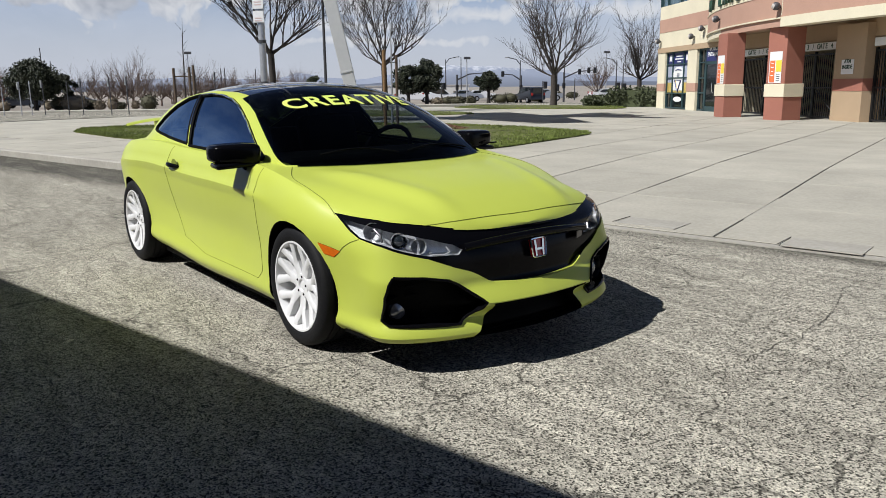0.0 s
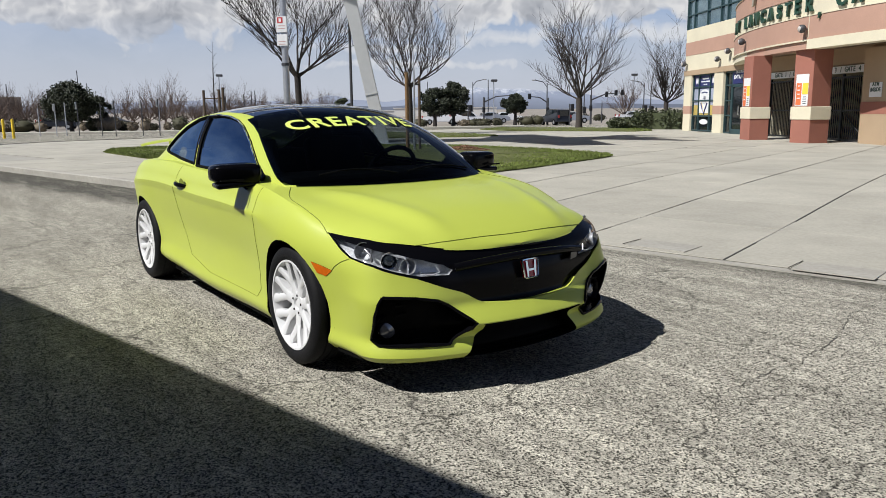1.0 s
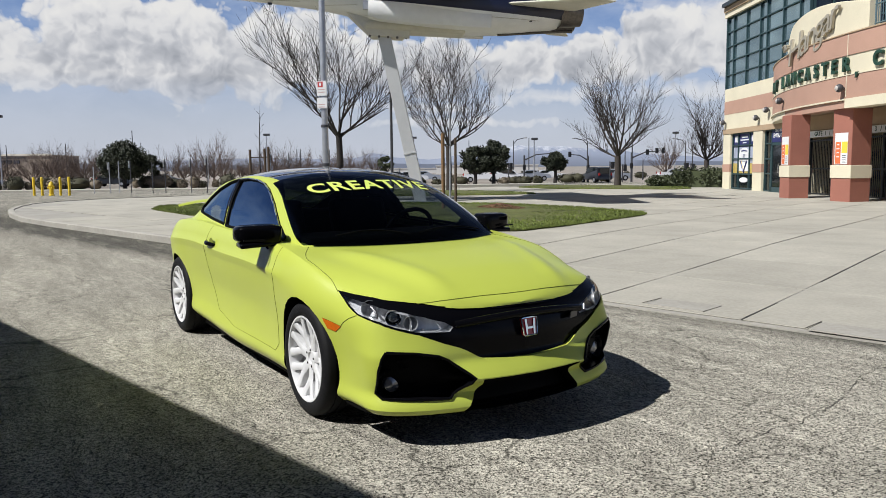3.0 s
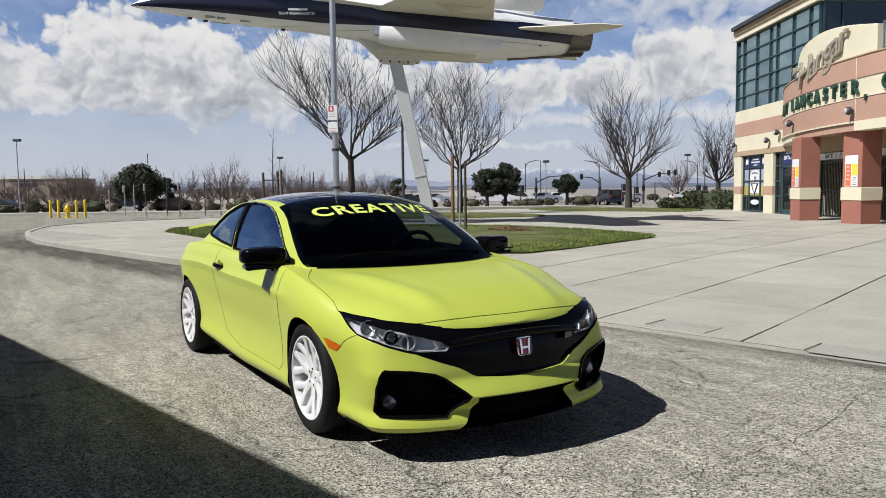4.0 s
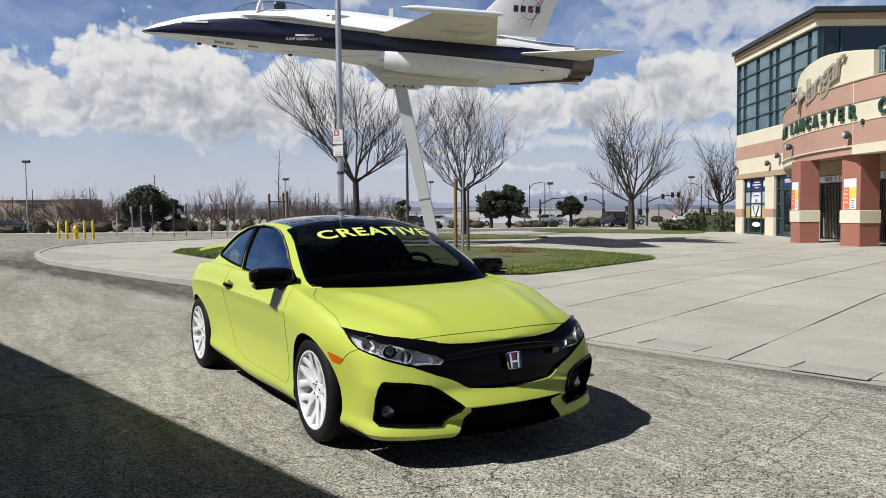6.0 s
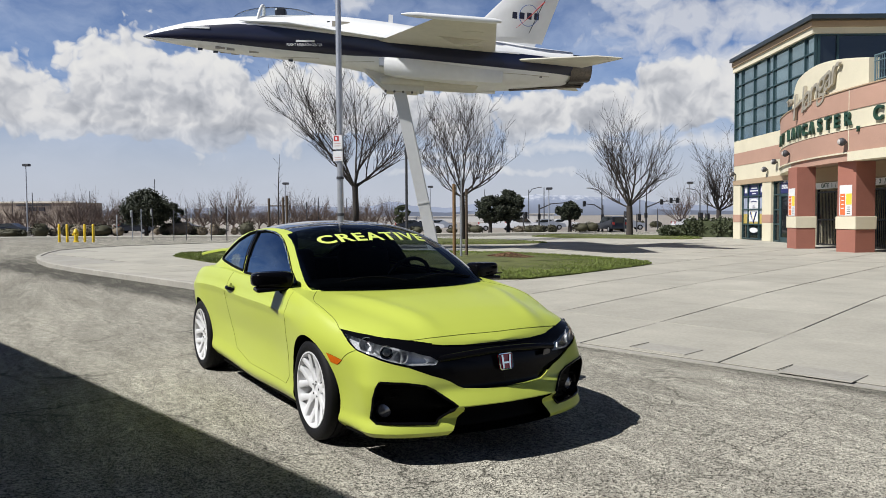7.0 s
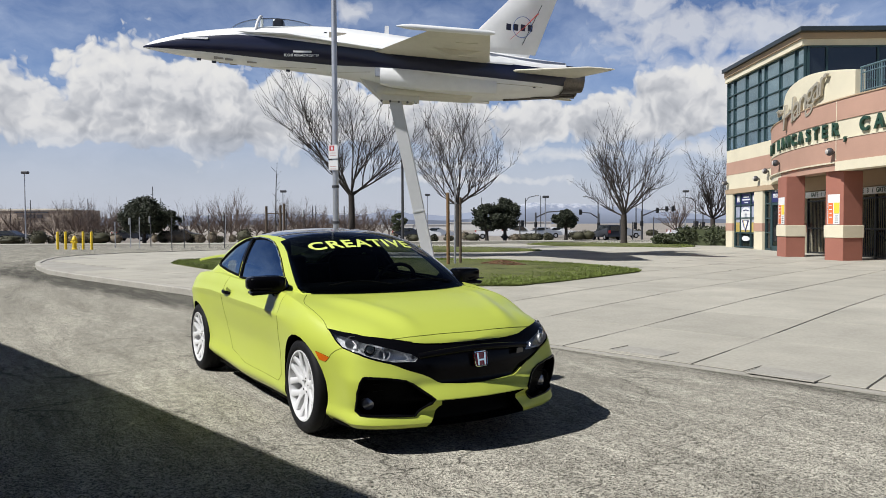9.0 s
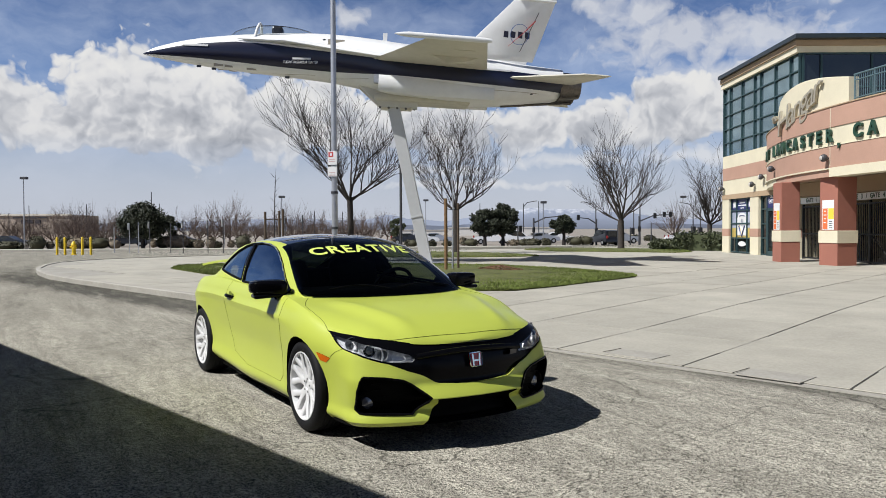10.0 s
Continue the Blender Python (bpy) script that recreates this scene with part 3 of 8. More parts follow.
def plaza_z(u, v=0.0):
    """The paving rises from the dropped kerb to full height."""
    low = 0.025 + 0.095 * smooth_step(-4.5, -9.5, u)
    return low + (0.12 - low) * smooth_step(0.0, 7.0, v)


def plaza_outline():
    edge = [(u, 0.0) for u in [26, 18, 12, 9] + [8 - 0.8 * k for k in range(24)] + [-12.5, -15, -18]]
    tip = [(-20.5, 0.12), (-23.0, 0.52), (-25.5, 1.15), (-28.0, 2.1), (-30.2, 3.2), (-31.8, 4.7), (-32.7, 6.6), (-32.9, 9.0), (-32.4, 12.0), (-31.2, 16.5), (-29.6, 22.0), (-27.0, 30.0), (-24.0, 38.0)]
    return edge + tip + [(26, 38.0)]


def build_plaza():
    """A concrete base with a real kerb, cast slabs on top with open joints."""
    ring = plaza_outline()
    bm = bmesh.new()
    top = [bm.verts.new((*site(u, v), plaza_z(u, v) - 0.012)) for u, v in ring]
    low = [bm.verts.new((*site(u, v), -0.30)) for u, v in ring]
    n = len(ring)
    for i in range(n):
        bm.faces.new((top[i], top[(i + 1) % n], low[(i + 1) % n], low[i]))
    # inner rows, so that the surface follows the slope
    inner = [bm.verts.new((*site(max(u, -27.5) if v > 0.01 else u, max(v, 7.0) if u > -27 else max(v, 9.0)), 0.108)) for u, v in ring]
    for i in range(n - 2):
        bm.faces.new((top[i], inner[i], inner[i + 1], top[i + 1]))
    bm.faces.new(inner[:-1] + [bm.verts.new((*site(26, 38.5), 0.108))])
    bmesh.ops.triangulate(bm, faces=bm.faces[:])
    bmesh.ops.recalc_face_normals(bm, faces=bm.faces[:])
    base = solo("pavement", bm, M["kerb"], "pale concrete plaza of jointed slabs behind a worn kerb", "pavement", kind="structure")
    # kerb stone along the raised edge
    kb = bmesh.new()
    line = [p for p in ring if p[0] < -5.0 and p[1] < 25][0:]
    prev = None
    for k, (u, v) in enumerate(line):
        a, b = line[max(k - 1, 0)], line[min(k + 1, len(line) - 1)]
        t = Vector((b[0] - a[0], b[1] - a[1])).normalized()
        nn = Vector((t.y, -t.x))
        if nn.dot(Vector((0, 1))) < -0.2 or (abs(nn.y) <= 0.2 and nn.x < 0):
            nn = -nn
        z = plaza_z(u, v)
        pts = []
        for off, dz in ((-0.012, -0.3), (-0.012, 0.0), (0.006, 0.014), (0.15, 0.016), (0.152, -0.05)):
            x, y = site(u + nn.x * off, v + nn.y * off)
            pts.append(kb.verts.new((x, y, z + dz - 0.004)))
        if prev:
            for q in range(4):
                kb.faces.new((prev[q], prev[q + 1], pts[q + 1], pts[q]))
        prev = pts
    bmesh.ops.recalc_face_normals(kb, faces=kb.faces[:])
    part("kerb_stone", kb, M["kerb"], base, smooth=40)
    return base


PLAZA = build_plaza()


def in_outline(u, v, ring):
    hit = False
    for i in range(len(ring)):
        (x1, y1), (x2, y2) = ring[i], ring[(i + 1) % len(ring)]
        if (y1 > v) != (y2 > v) and u < (x2 - x1) * (v - y1) / (y2 - y1) + x1:
            hit = not hit
    return hit


# lawns, as outlines on the plan
LAWN_A = [(-21.4, 2.7), (-17.5, 2.85), (-13.5, 3.55), (-10.2, 4.6), (-8.4, 5.7), (-7.75, 6.8), (-8.05, 8.2), (-8.55, 9.6), (-9.1, 11.2), (-9.5, 12.1), (-10.4, 12.45), (-13.0, 12.75),
          (-16.2, 12.4), (-19.3, 10.2), (-21.9, 7.0), (-23.4, 4.6), (-23.0, 3.3)]
LAWN_B = [(-24.6, 14.9), (-23.2, 17.6), (-22.9, 19.5), (-24.6, 20.0), (-28.0, 19.6), (-31.5, 18.7), (-34.5, 16.0), (-33.0, 12.0), (-28.0, 11.6)]
LAWN_C = [(-28.0, 24.9), (-25.2, 26.8), (-22.3, 28.0), (-22.6, 29.6), (-24.5, 31.0), (-29.0, 31.2), (-33.5, 28.5), (-32.0, 25.6)]


def build_lawn(outline, tufts, seed, z0=0.12):
    rng = random.Random(seed)
    ring = [q for i in range(len(outline)) for q in (outline[i], (0.5 * (outline[i][0] + outline[(i + 1) % len(outline)][0]), 0.5 * (outline[i][1] + outline[(i + 1) % len(outline)][1])))]
    bm = bmesh.new()
    cx, cy = sum(p[0] for p in ring) / len(ring), sum(p[1] for p in ring) / len(ring)
    loops = []
    for k, (f, z) in enumerate(((1.0, -0.02), (0.995, 0.03), (0.95, 0.055), (0.75, 0.08), (0.5, 0.10), (0.2, 0.10))):
        loops.append([bm.verts.new((cx + (x - cx) * f, cy + (y - cy) * f, z0 + z + 0.012 * rng.uniform(-1, 1))) for x, y in ring])
    for a, b in zip(loops, loops[1:]):
        for i in range(len(ring)):
            j = (i + 1) % len(ring)
            bm.faces.new((a[i], a[j], b[j], b[i]))
    bm.faces.new(loops[-1])
    bmesh.ops.recalc_face_normals(bm, faces=bm.faces[:])
    lawn = solo("lawn", bm, M["turf"], "short green and straw lawn with a ragged edge", "lawn", "lawns", "structure", smooth=60)
    verts, faces = [], []
    lo = (min(p[0] for p in ring), min(p[1] for p in ring))
    hi = (max(p[0] for p in ring), max(p[1] for p in ring))
    made = 0
    while made < tufts:
        if rng.random() < 0.3:
            i = rng.randrange(len(ring))
            t = rng.random()
            a, b = ring[i], ring[(i + 1) % len(ring)]
            f = rng.uniform(0.95, 1.004)
            x, y = cx + (a[0] + (b[0] - a[0]) * t - cx) * f, cy + (a[1] + (b[1] - a[1]) * t - cy) * f
            h0 = 0.03
        else:
            x, y = rng.uniform(lo[0], hi[0]), rng.uniform(lo[1], hi[1])
            if not in_outline(x, y, ring):
                continue
            h0 = 0.07
        made += 1
        for k in range(3):
            a = rng.uniform(0, 6.283)
            w, h = rng.uniform(0.008, 0.016), rng.uniform(0.018, 0.042)
            dx, dy = math.cos(a) * w, math.sin(a) * w
            lx, ly = rng.uniform(-0.03, 0.03), rng.uniform(-0.03, 0.03)
            i0 = len(verts)
            verts += [(x - dx, y - dy, z0 + h0 - 0.01), (x + dx, y + dy, z0 + h0 - 0.01), (x + lx, y + ly, z0 + h0 + h)]
            faces.append((i0, i0 + 1, i0 + 2))
    me = bpy.data.meshes.new("grass")
    me.from_pydata(verts, [], faces)
    me.materials.append(M["grass"])
    tagged(new("grass", me), "short green grass blades mixed with straw", "grass", kind="stuff")
    return lawn


build_lawn(LAWN_A, 42000, 5)
build_lawn(LAWN_B, 7000, 6)
build_lawn(LAWN_C, 5000, 7)


# ---- the coupe: front axle at x = 0, rear axle at x = -2.70, nose towards +x ----
WB, TYRE_R, RIM_R = 2.70, 0.318, 0.235
PLAN = [(-3.58, 0.0), (-3.57, 0.32), (-3.49, 0.60), (-3.33, 0.755), (-3.05, 0.845), (-2.70, 0.888), (-2.30, 0.880), (-1.80, 0.868), (-1.20, 0.862),
        (-0.65, 0.855), (-0.25, 0.864), (0.02, 0.870), (0.20, 0.852), (0.36, 0.818), (0.52, 0.800), (0.64, 0.782), (0.715, 0.742), (0.775, 0.67), (0.835, 0.55), (0.885, 0.38), (0.92, 0.20), (0.935, 0.0)]
SHOULDER = [(-3.6, 0.80), (-3.3, 0.842), (-3.05, 0.895), (-2.8, 0.940), (-2.2, 0.962), (-1.5, 0.94), (-0.9, 0.93), (-0.45, 0.908), (-0.2, 0.878), (0.05, 0.836),
            (0.25, 0.782), (0.42, 0.738), (0.58, 0.706), (0.75, 0.676), (0.86, 0.658), (0.95, 0.652)]
HOOD_MID = [(-3.6, 0.89), (-3.3, 0.965), (-2.8, 0.995), (-0.5, 0.93), (-0.2, 0.899), (0.0, 0.894), (0.2, 0.882), (0.5, 0.834), (0.65, 0.786), (0.75, 0.740), (0.80, 0.711), (0.83, 0.691), (0.86, 0.669), (0.90, 0.655), (0.95, 0.652)]
SIDE_IN = [(0.0, 0.075), (0.07, 0.028), (0.2, 0.030), (0.42, 0.022), (0.62, 0.008), (0.76, 0.0), (0.84, 0.006), (0.92, 0.024), (0.97, 0.044), (1.0, 0.065)]
FRONT_IN = [(0.0, 0.022), (0.05, 0.0), (0.12, 0.010), (0.20, 0.030), (0.28, -0.004), (0.335, -0.050), (0.365, -0.052), (0.44, -0.026), (0.53, 0.006), (0.60, 0.011), (0.72, 0.024), (0.88, 0.050), (0.96, 0.066), (1.0, 0.082)]
CORNER_IN = [(0.0, 0.022), (0.05, 0.0), (0.12, 0.010), (0.20, 0.026), (0.32, 0.008), (0.46, -0.004), (0.555, -0.006), (0.60, 0.0), (0.72, 0.020), (0.88, 0.046), (0.96, 0.064), (1.0, 0.082)]
REAR_IN = [(0.0, 0.10), (0.15, 0.03), (0.4, 0.0), (0.7, 0.03), (0.9, 0.06), (1.0, 0.11)]
ROOF = [(-3.40, 0.930), (-3.2, 1.000), (-2.95, 1.098), (-2.65, 1.205), (-2.35, 1.288), (-2.05, 1.342), (-1.75, 1.366), (-1.45, 1.364), (-1.2, 1.352),
        (-1.0, 1.326), (-0.8, 1.270), (-0.6, 1.187), (-0.4, 1.082), (-0.25, 0.990), (-0.12, 0.893)]
BELT_Y = [(-3.40, 0.57), (-3.0, 0.66), (-2.6, 0.725), (-2.1, 0.760), (-1.5, 0.775), (-0.9, 0.765), (-0.5, 0.735), (-0.12, 0.70)]
BELT_Z = [(-3.40, 0.845), (-3.0, 0.922), (-2.7, 0.955), (-2.1, 0.962), (-1.5, 0.94), (-0.9, 0.925), (-0.5, 0.912), (-0.12, 0.890)]


def smooth01(a, b, x):
    t = min(max((x - a) / (b - a), 0.0), 1.0)
    return t * t * (3 - 2 * t)


def catmull(pts, per):
    out = []
    P = [Vector(p) for p in pts]
    for i in range(len(P) - 1):
        a, b, c, d = P[max(i - 1, 0)], P[i], P[i + 1], P[min(i + 2, len(P) - 1)]
        for k in range(per):
            t = k / per
            out.append(0.5 * ((2 * b) + (c - a) * t + (2 * a - 5 * b + 4 * c - d) * t * t + (3 * b - a - 3 * c + d) * t ** 3))
    out.append(P[-1])
    return out


def shell_half():
    """The left half of the body below the windows."""
    bm = bmesh.new()
    per = catmull(PLAN, 9)
    NV, NT = 36, 26
    rows = []
    for i, p in enumerate(per):
        x, y = p
        a, b = per[max(i - 1, 0)], per[min(i + 1, len(per) - 1)]
        if i == 0:
            n = Vector((-1, 0))
        elif i == len(per) - 1:
            n = Vector((1, 0))
        else:
            n = Vector(((b - a).y, -(b - a).x)).normalized()
            if n.dot(Vector((0.0 if abs(y) > 0.3 else (1 if x > 0 else -1), y))) < 0:
                n = -n
        wf, wr = smooth01(0.42, 0.80, x), smooth01(-3.1, -3.45, x)
        zb = 0.150 + 0.018 * wf + 0.08 * wr + 0.05 * smooth01(-1.2, -2.3, x)
        zs = curve_at(SHOULDER, x)
        w_c = smooth01(0.36, 0.56, y)
        row = []
        for j in range(NV + 1):
            t = j / NV
            ds = curve_at(SIDE_IN, t)
            # the flank sweeps in below the character line, most towards the rear wheel
            mid = math.exp(-((t - 0.42) / 0.17) ** 2) * smooth01(-0.2, -0.8, x) * smooth01(-2.45, -1.9, x)
            ds += 0.013 * mid
            w_d = smooth01(-0.15, -0.6, x) * smooth01(-3.3, -2.6, x)
            ds -= 0.016 * max(0.0, 1 - abs(t - 0.80) / 0.060) * w_d
            ds -= 0.020 * max(0.0, 1 - t / 0.22) * smooth01(-0.5, -2.1, x) * smooth01(-2.5, -2.2, x)
            d = ds * (1 - wf - wr) + (curve_at(FRONT_IN, t) * (1 - w_c) + curve_at(CORNER_IN, t) * w_c) * wf + curve_at(REAR_IN, t) * wr
            # arches swell
            for ax in (0.0, -WB):
                d -= 0.012 * math.exp(-((x - ax) / 0.30) ** 2) * math.exp(-((t - 0.62) / 0.22) ** 2)
            q = Vector((x, y)) - n * d
            if i in (0, len(per) - 1):
                q.y = 0
            row.append(bm.verts.new((q.x, max(q.y, 0.0), zb + (zs - zb) * t)))
        r = row[-1].co.copy()
        hc = max(curve_at(HOOD_MID, r.x), r.z) if r.x > -0.3 else curve_at(HOOD_MID, r.x)
        for j in range(1, NT + 1):
            q = j / NT
            u = 1 - q
            z = hc - (hc - r.z) * u ** (3.2 if r.x > -0.3 else 2.3)
            # two soft ridges run down the bonnet
            if r.x > -0.4:
                yy = r.y * u
                ridge = 0.36 + 0.20 * smooth01(0.8, -0.2, r.x)
                w_r = smooth01(0.88, 0.55, r.x) * smooth01(-0.30, 0.12, r.x)
                z += 0.013 * math.exp(-((yy - ridge) / 0.060) ** 2) * w_r - 0.009 * math.exp(-((yy - ridge - 0.11) / 0.07) ** 2) * w_r
            row.append(bm.verts.new((r.x, r.y * u, z)))
        rows.append(row)
    for a, b in zip(rows, rows[1:]):
        for j in range(NV + NT):
            f = [a[j], b[j], b[j + 1], a[j + 1]]
            co = sum((v.co for v in f), Vector()) / 4
            if j >= NV and -2.98 < co.x < -0.25 - 0.43 * co.y ** 2 and co.y < curve_at(BELT_Y, co.x) - 0.03:
                continue
            bm.faces.new(f)
    bmesh.ops.remove_doubles(bm, verts=bm.verts[:], dist=0.0004)
    bmesh.ops.dissolve_degenerate(bm, edges=bm.edges[:], dist=0.0002)
    return bm


GS, GR = 9, 14      # steps up the side glass, and over the roof


def greenhouse_half():
    """Pillars, glass and roof, left half; each face knows its station and step."""
    bm = bmesh.new()
    lay = bm.faces.layers.int.new("cell")
    xs = [-0.12 - (3.40 - 0.12) * i / 66 for i in range(67)]
    rows = []
    for x0 in xs:
        zb, yb, zt = curve_at(BELT_Z, x0), curve_at(BELT_Y, x0), curve_at(ROOF, x0)
        h = max(zt - zb, 0.012)
        ye, ze = yb - 0.50 * h, zb + 0.84 * h
        c = 0.43 * smooth01(-1.8, -0.9, x0) - 0.28 * smooth01(-2.1, -2.8, x0)
        row = []
        for j in range(GS + 1):
            t = j / GS
            y = yb + (ye - yb) * t + 0.022 * math.sin(math.pi * t) * min(h / 0.4, 1) + 0.075 * (1 - t) ** 3 * smooth01(-2.1, -2.7, x0)
            row.append(Vector((x0, y, zb + (ze - zb) * t)))
        for j in range(1, GR + 1):
            q = j / GR
            y = ye * (1 - q)
            z = ze + (zb + h - ze) * (1 - (1 - q) ** 2.6)
            row.append(Vector((x0, y, z)))
        for p in row:
            p.x -= c * p.y ** 2
        rows.append([bm.verts.new(p) for p in row])
    for i, (a, b) in enumerate(zip(rows, rows[1:])):
        for j in range(GS + GR):
            f = bm.faces.new((a[j], b[j], b[j + 1], a[j + 1]))
            f[lay] = i * 100 + j
    return bm, lay, xs


def inside(p, poly):
    hit = False
    n = len(poly)
    for i in range(n):
        (x1, y1), (x2, y2) = poly[i], poly[(i + 1) % n]
        if (y1 > p[1]) != (y2 > p[1]) and p[0] < (x2 - x1) * (p[1] - y1) / (y2 - y1) + x1:
            hit = not hit
    return hit


def cookie(bm, poly, a, b, cond):
    """Cuts bm along an outline drawn in the axes a, b; gives the faces inside it that meet cond."""
    lo = [min(p[k] for p in poly) - 0.01 for k in (0, 1)]
    hi = [max(p[k] for p in poly) + 0.01 for k in (0, 1)]

    def near(f):
        A, B = [v.co[a] for v in f.verts], [v.co[b] for v in f.verts]
        return max(A) > lo[0] and min(A) < hi[0] and max(B) > lo[1] and min(B) < hi[1] and cond(f.calc_center_median())

    n = len(poly)
    for i in range(n):
        (x1, y1), (x2, y2) = poly[i], poly[(i + 1) % n]
        co, no = [0, 0, 0], [0, 0, 0]
        co[a], co[b], no[a], no[b] = x1, y1, y2 - y1, x1 - x2
        elo = [min(x1, x2) - 0.03, min(y1, y2) - 0.03]
        ehi = [max(x1, x2) + 0.03, max(y1, y2) + 0.03]
        fs = []
        for f in bm.faces:
            A, B = [v.co[a] for v in f.verts], [v.co[b] for v in f.verts]
            if max(A) > elo[0] and min(A) < ehi[0] and max(B) > elo[1] and min(B) < ehi[1] and cond(f.calc_center_median()):
                fs.append(f)
        ge = set(fs)
        for f in fs:
            ge.update(f.edges)
            ge.update(f.verts)
        bmesh.ops.bisect_plane(bm, geom=list(ge), dist=0.00005, plane_co=co, plane_no=Vector(no).normalized())
    got = []
    for f in bm.faces:
        if near(f):
            c = f.calc_center_median()
            if inside((c[a], c[b]), poly):
                got.append(f)
    return got


def take(bm, faces, push=(0, 0, 0), wall=False):
    """Lifts faces out of bm into a new bmesh, moved by push; with wall, also the rim between."""
    out, rim = bmesh.new(), bmesh.new()
    push = Vector(push)
    m = {}
    fs = set(faces)
    for f in faces:
        for v in f.verts:
            if v not in m:
                m[v] = out.verts.new(v.co + push)
        out.faces.new([m[v] for v in f.verts])
    if wall:
        for f in faces:
            for e in f.edges:
                if sum(1 for g in e.link_faces if g in fs) == 1:
                    p, q = e.verts[0].co, e.verts[1].co
                    if p.y < 0.003 and q.y < 0.003:
                        continue
                    rim.faces.new([rim.verts.new(c) for c in (p, q, q + push, p + push)])
        bmesh.ops.remove_doubles(rim, verts=rim.verts[:], dist=0.0001)
    bmesh.ops.delete(bm, geom=list(faces), context="FACES")
    return (out, rim) if wall else out


def flipped(bm):
    """A copy mirrored to the other side."""
    out = bm.copy()
    for v in out.verts:
        v.co.y = -v.co.y
    bmesh.ops.reverse_faces(out, faces=out.faces[:])
    return out


def both(bm):
    """The half joined with its mirror image."""
    me = bpy.data.meshes.new("tmp")
    o = flipped(bm)
    o.to_mesh(me)
    bm.from_mesh(me)
    bpy.data.meshes.remove(me)
    o.free()
    bmesh.ops.remove_doubles(bm, verts=bm.verts[:], dist=0.0006)
    return bm


def fix_normals(bm):
    bmesh.ops.recalc_face_normals(bm, faces=bm.faces[:])
    return bm


def car_pair(name, bm, material, parent, label="", smooth=35):
    """A part on each side."""
    o = flipped(bm)
    a = part(name, fix_normals(bm), material, parent, label, smooth)
    b = part(name, fix_normals(o), material, parent, label, smooth)
    return a, b


def build_wheel(parent, x, side):
    """A tyre with a white mesh-spoked rim; side is -1 or 1 in y."""
    turn = Matrix.Translation((x, side * (0.732 if x > -1 else 0.765), TYRE_R)) @ Matrix.Rotation(radians(-90 * side), 4, "X")
    w = thing("wheel", "", "")
    w.parent = parent
    w.matrix_basis = turn
    R, r = TYRE_R, RIM_R
    # local z points outwards from the car
    tyre = lathe(bmesh.new(), [(r - 0.004, 0.098), (r + 0.006, 0.112), (r + 0.03, 0.119), (R - 0.030, 0.116), (R - 0.012, 0.107), (R - 0.003, 0.092), (R, 0.062),
                               (R - 0.007, 0.060), (R - 0.007, 0.050), (R, 0.048), (R, 0.018), (R - 0.007, 0.016), (R - 0.007, 0.006), (R, 0.004), (R, -0.026), (R - 0.007, -0.028), (R - 0.007, -0.038), (R, -0.040), (R, -0.072), (R - 0.004, -0.10), (R - 0.03, -0.118), (r, -0.11)], 72)
    part("tyre", tyre, M["rubber"], w, smooth=40)
    for k in range(14):
        a = 2 * math.pi * k / 14
        if k % 7 < 3 and x < -1:
            bm = box(bmesh.new(), (0, 0, 0), (0.010, 0.022, 0.002), Matrix.Rotation(a, 4, "Z") @ pose(r + 0.040, 0, 0.1195))
            part("tyre_mark", bm, M["galv"], w)
    rim = lathe(bmesh.new(), [(r - 0.002, 0.100), (r + 0.004, 0.108), (r + 0.003, 0.113), (r - 0.006, 0.113), (r - 0.014, 0.100), (r - 0.020, 0.06), (r - 0.035, -0.02), (r - 0.032, -0.10), (r, -0.112)], 72)
    rim_ob = part("rim", rim, M["wheel_white"], w, smooth=40)
    ns = 7

    def spoke(pts, widths):
        bm = bmesh.new()
        rings = []
        for i, (rad, ang, z) in enumerate(pts):
            p = Vector((rad * math.cos(ang), rad * math.sin(ang), z))
            nx = Vector((pts[min(i + 1, len(pts) - 1)][0] * math.cos(pts[min(i + 1, len(pts) - 1)][1]), pts[min(i + 1, len(pts) - 1)][0] * math.sin(pts[min(i + 1, len(pts) - 1)][1]), 0))
            pv = Vector((pts[max(i - 1, 0)][0] * math.cos(pts[max(i - 1, 0)][1]), pts[max(i - 1, 0)][0] * math.sin(pts[max(i - 1, 0)][1]), 0))
            d = (nx - pv).normalized()
            s = Vector((-d.y, d.x, 0))
            ww = widths[i]
            rings.append([bm.verts.new(p + s * ww + Vector((0, 0, -0.035))), bm.verts.new(p + s * ww), bm.verts.new(p + s * ww * 0.55 + Vector((0, 0, 0.006))),
                          bm.verts.new(p - s * ww * 0.55 + Vector((0, 0, 0.006))), bm.verts.new(p - s * ww), bm.verts.new(p - s * ww + Vector((0, 0, -0.035)))])
        for a, b in zip(rings, rings[1:]):
            for k in range(6):
                bm.faces.new((a[k], a[(k + 1) % 6], b[(k + 1) % 6], b[k]))
        return bm

    for k in range(ns):
        a = 2 * math.pi * (k + 0.25) / ns
        half = math.pi / ns
        stem = spoke([(0.035, a, 0.070), (0.09, a, 0.074), (0.130, a, 0.078)], [0.031, 0.029, 0.033])
        me = bpy.data.meshes.new("tmp")
        for s in (-1, 1):
            leg = spoke([(0.115, a + s * 0.05, 0.076), (0.150, a + s * half * 0.30, 0.084), (0.190, a + s * half * 0.50, 0.094), (r - 0.008, a + s * half * 0.56, 0.103)],
                        [0.0215, 0.0195, 0.0200, 0.0270])
            leg.to_mesh(me)
            leg.free()
            stem.from_mesh(me)
        bpy.data.meshes.remove(me)
        part("spoke", fix_normals(stem), M["wheel_white"], w, smooth=40)
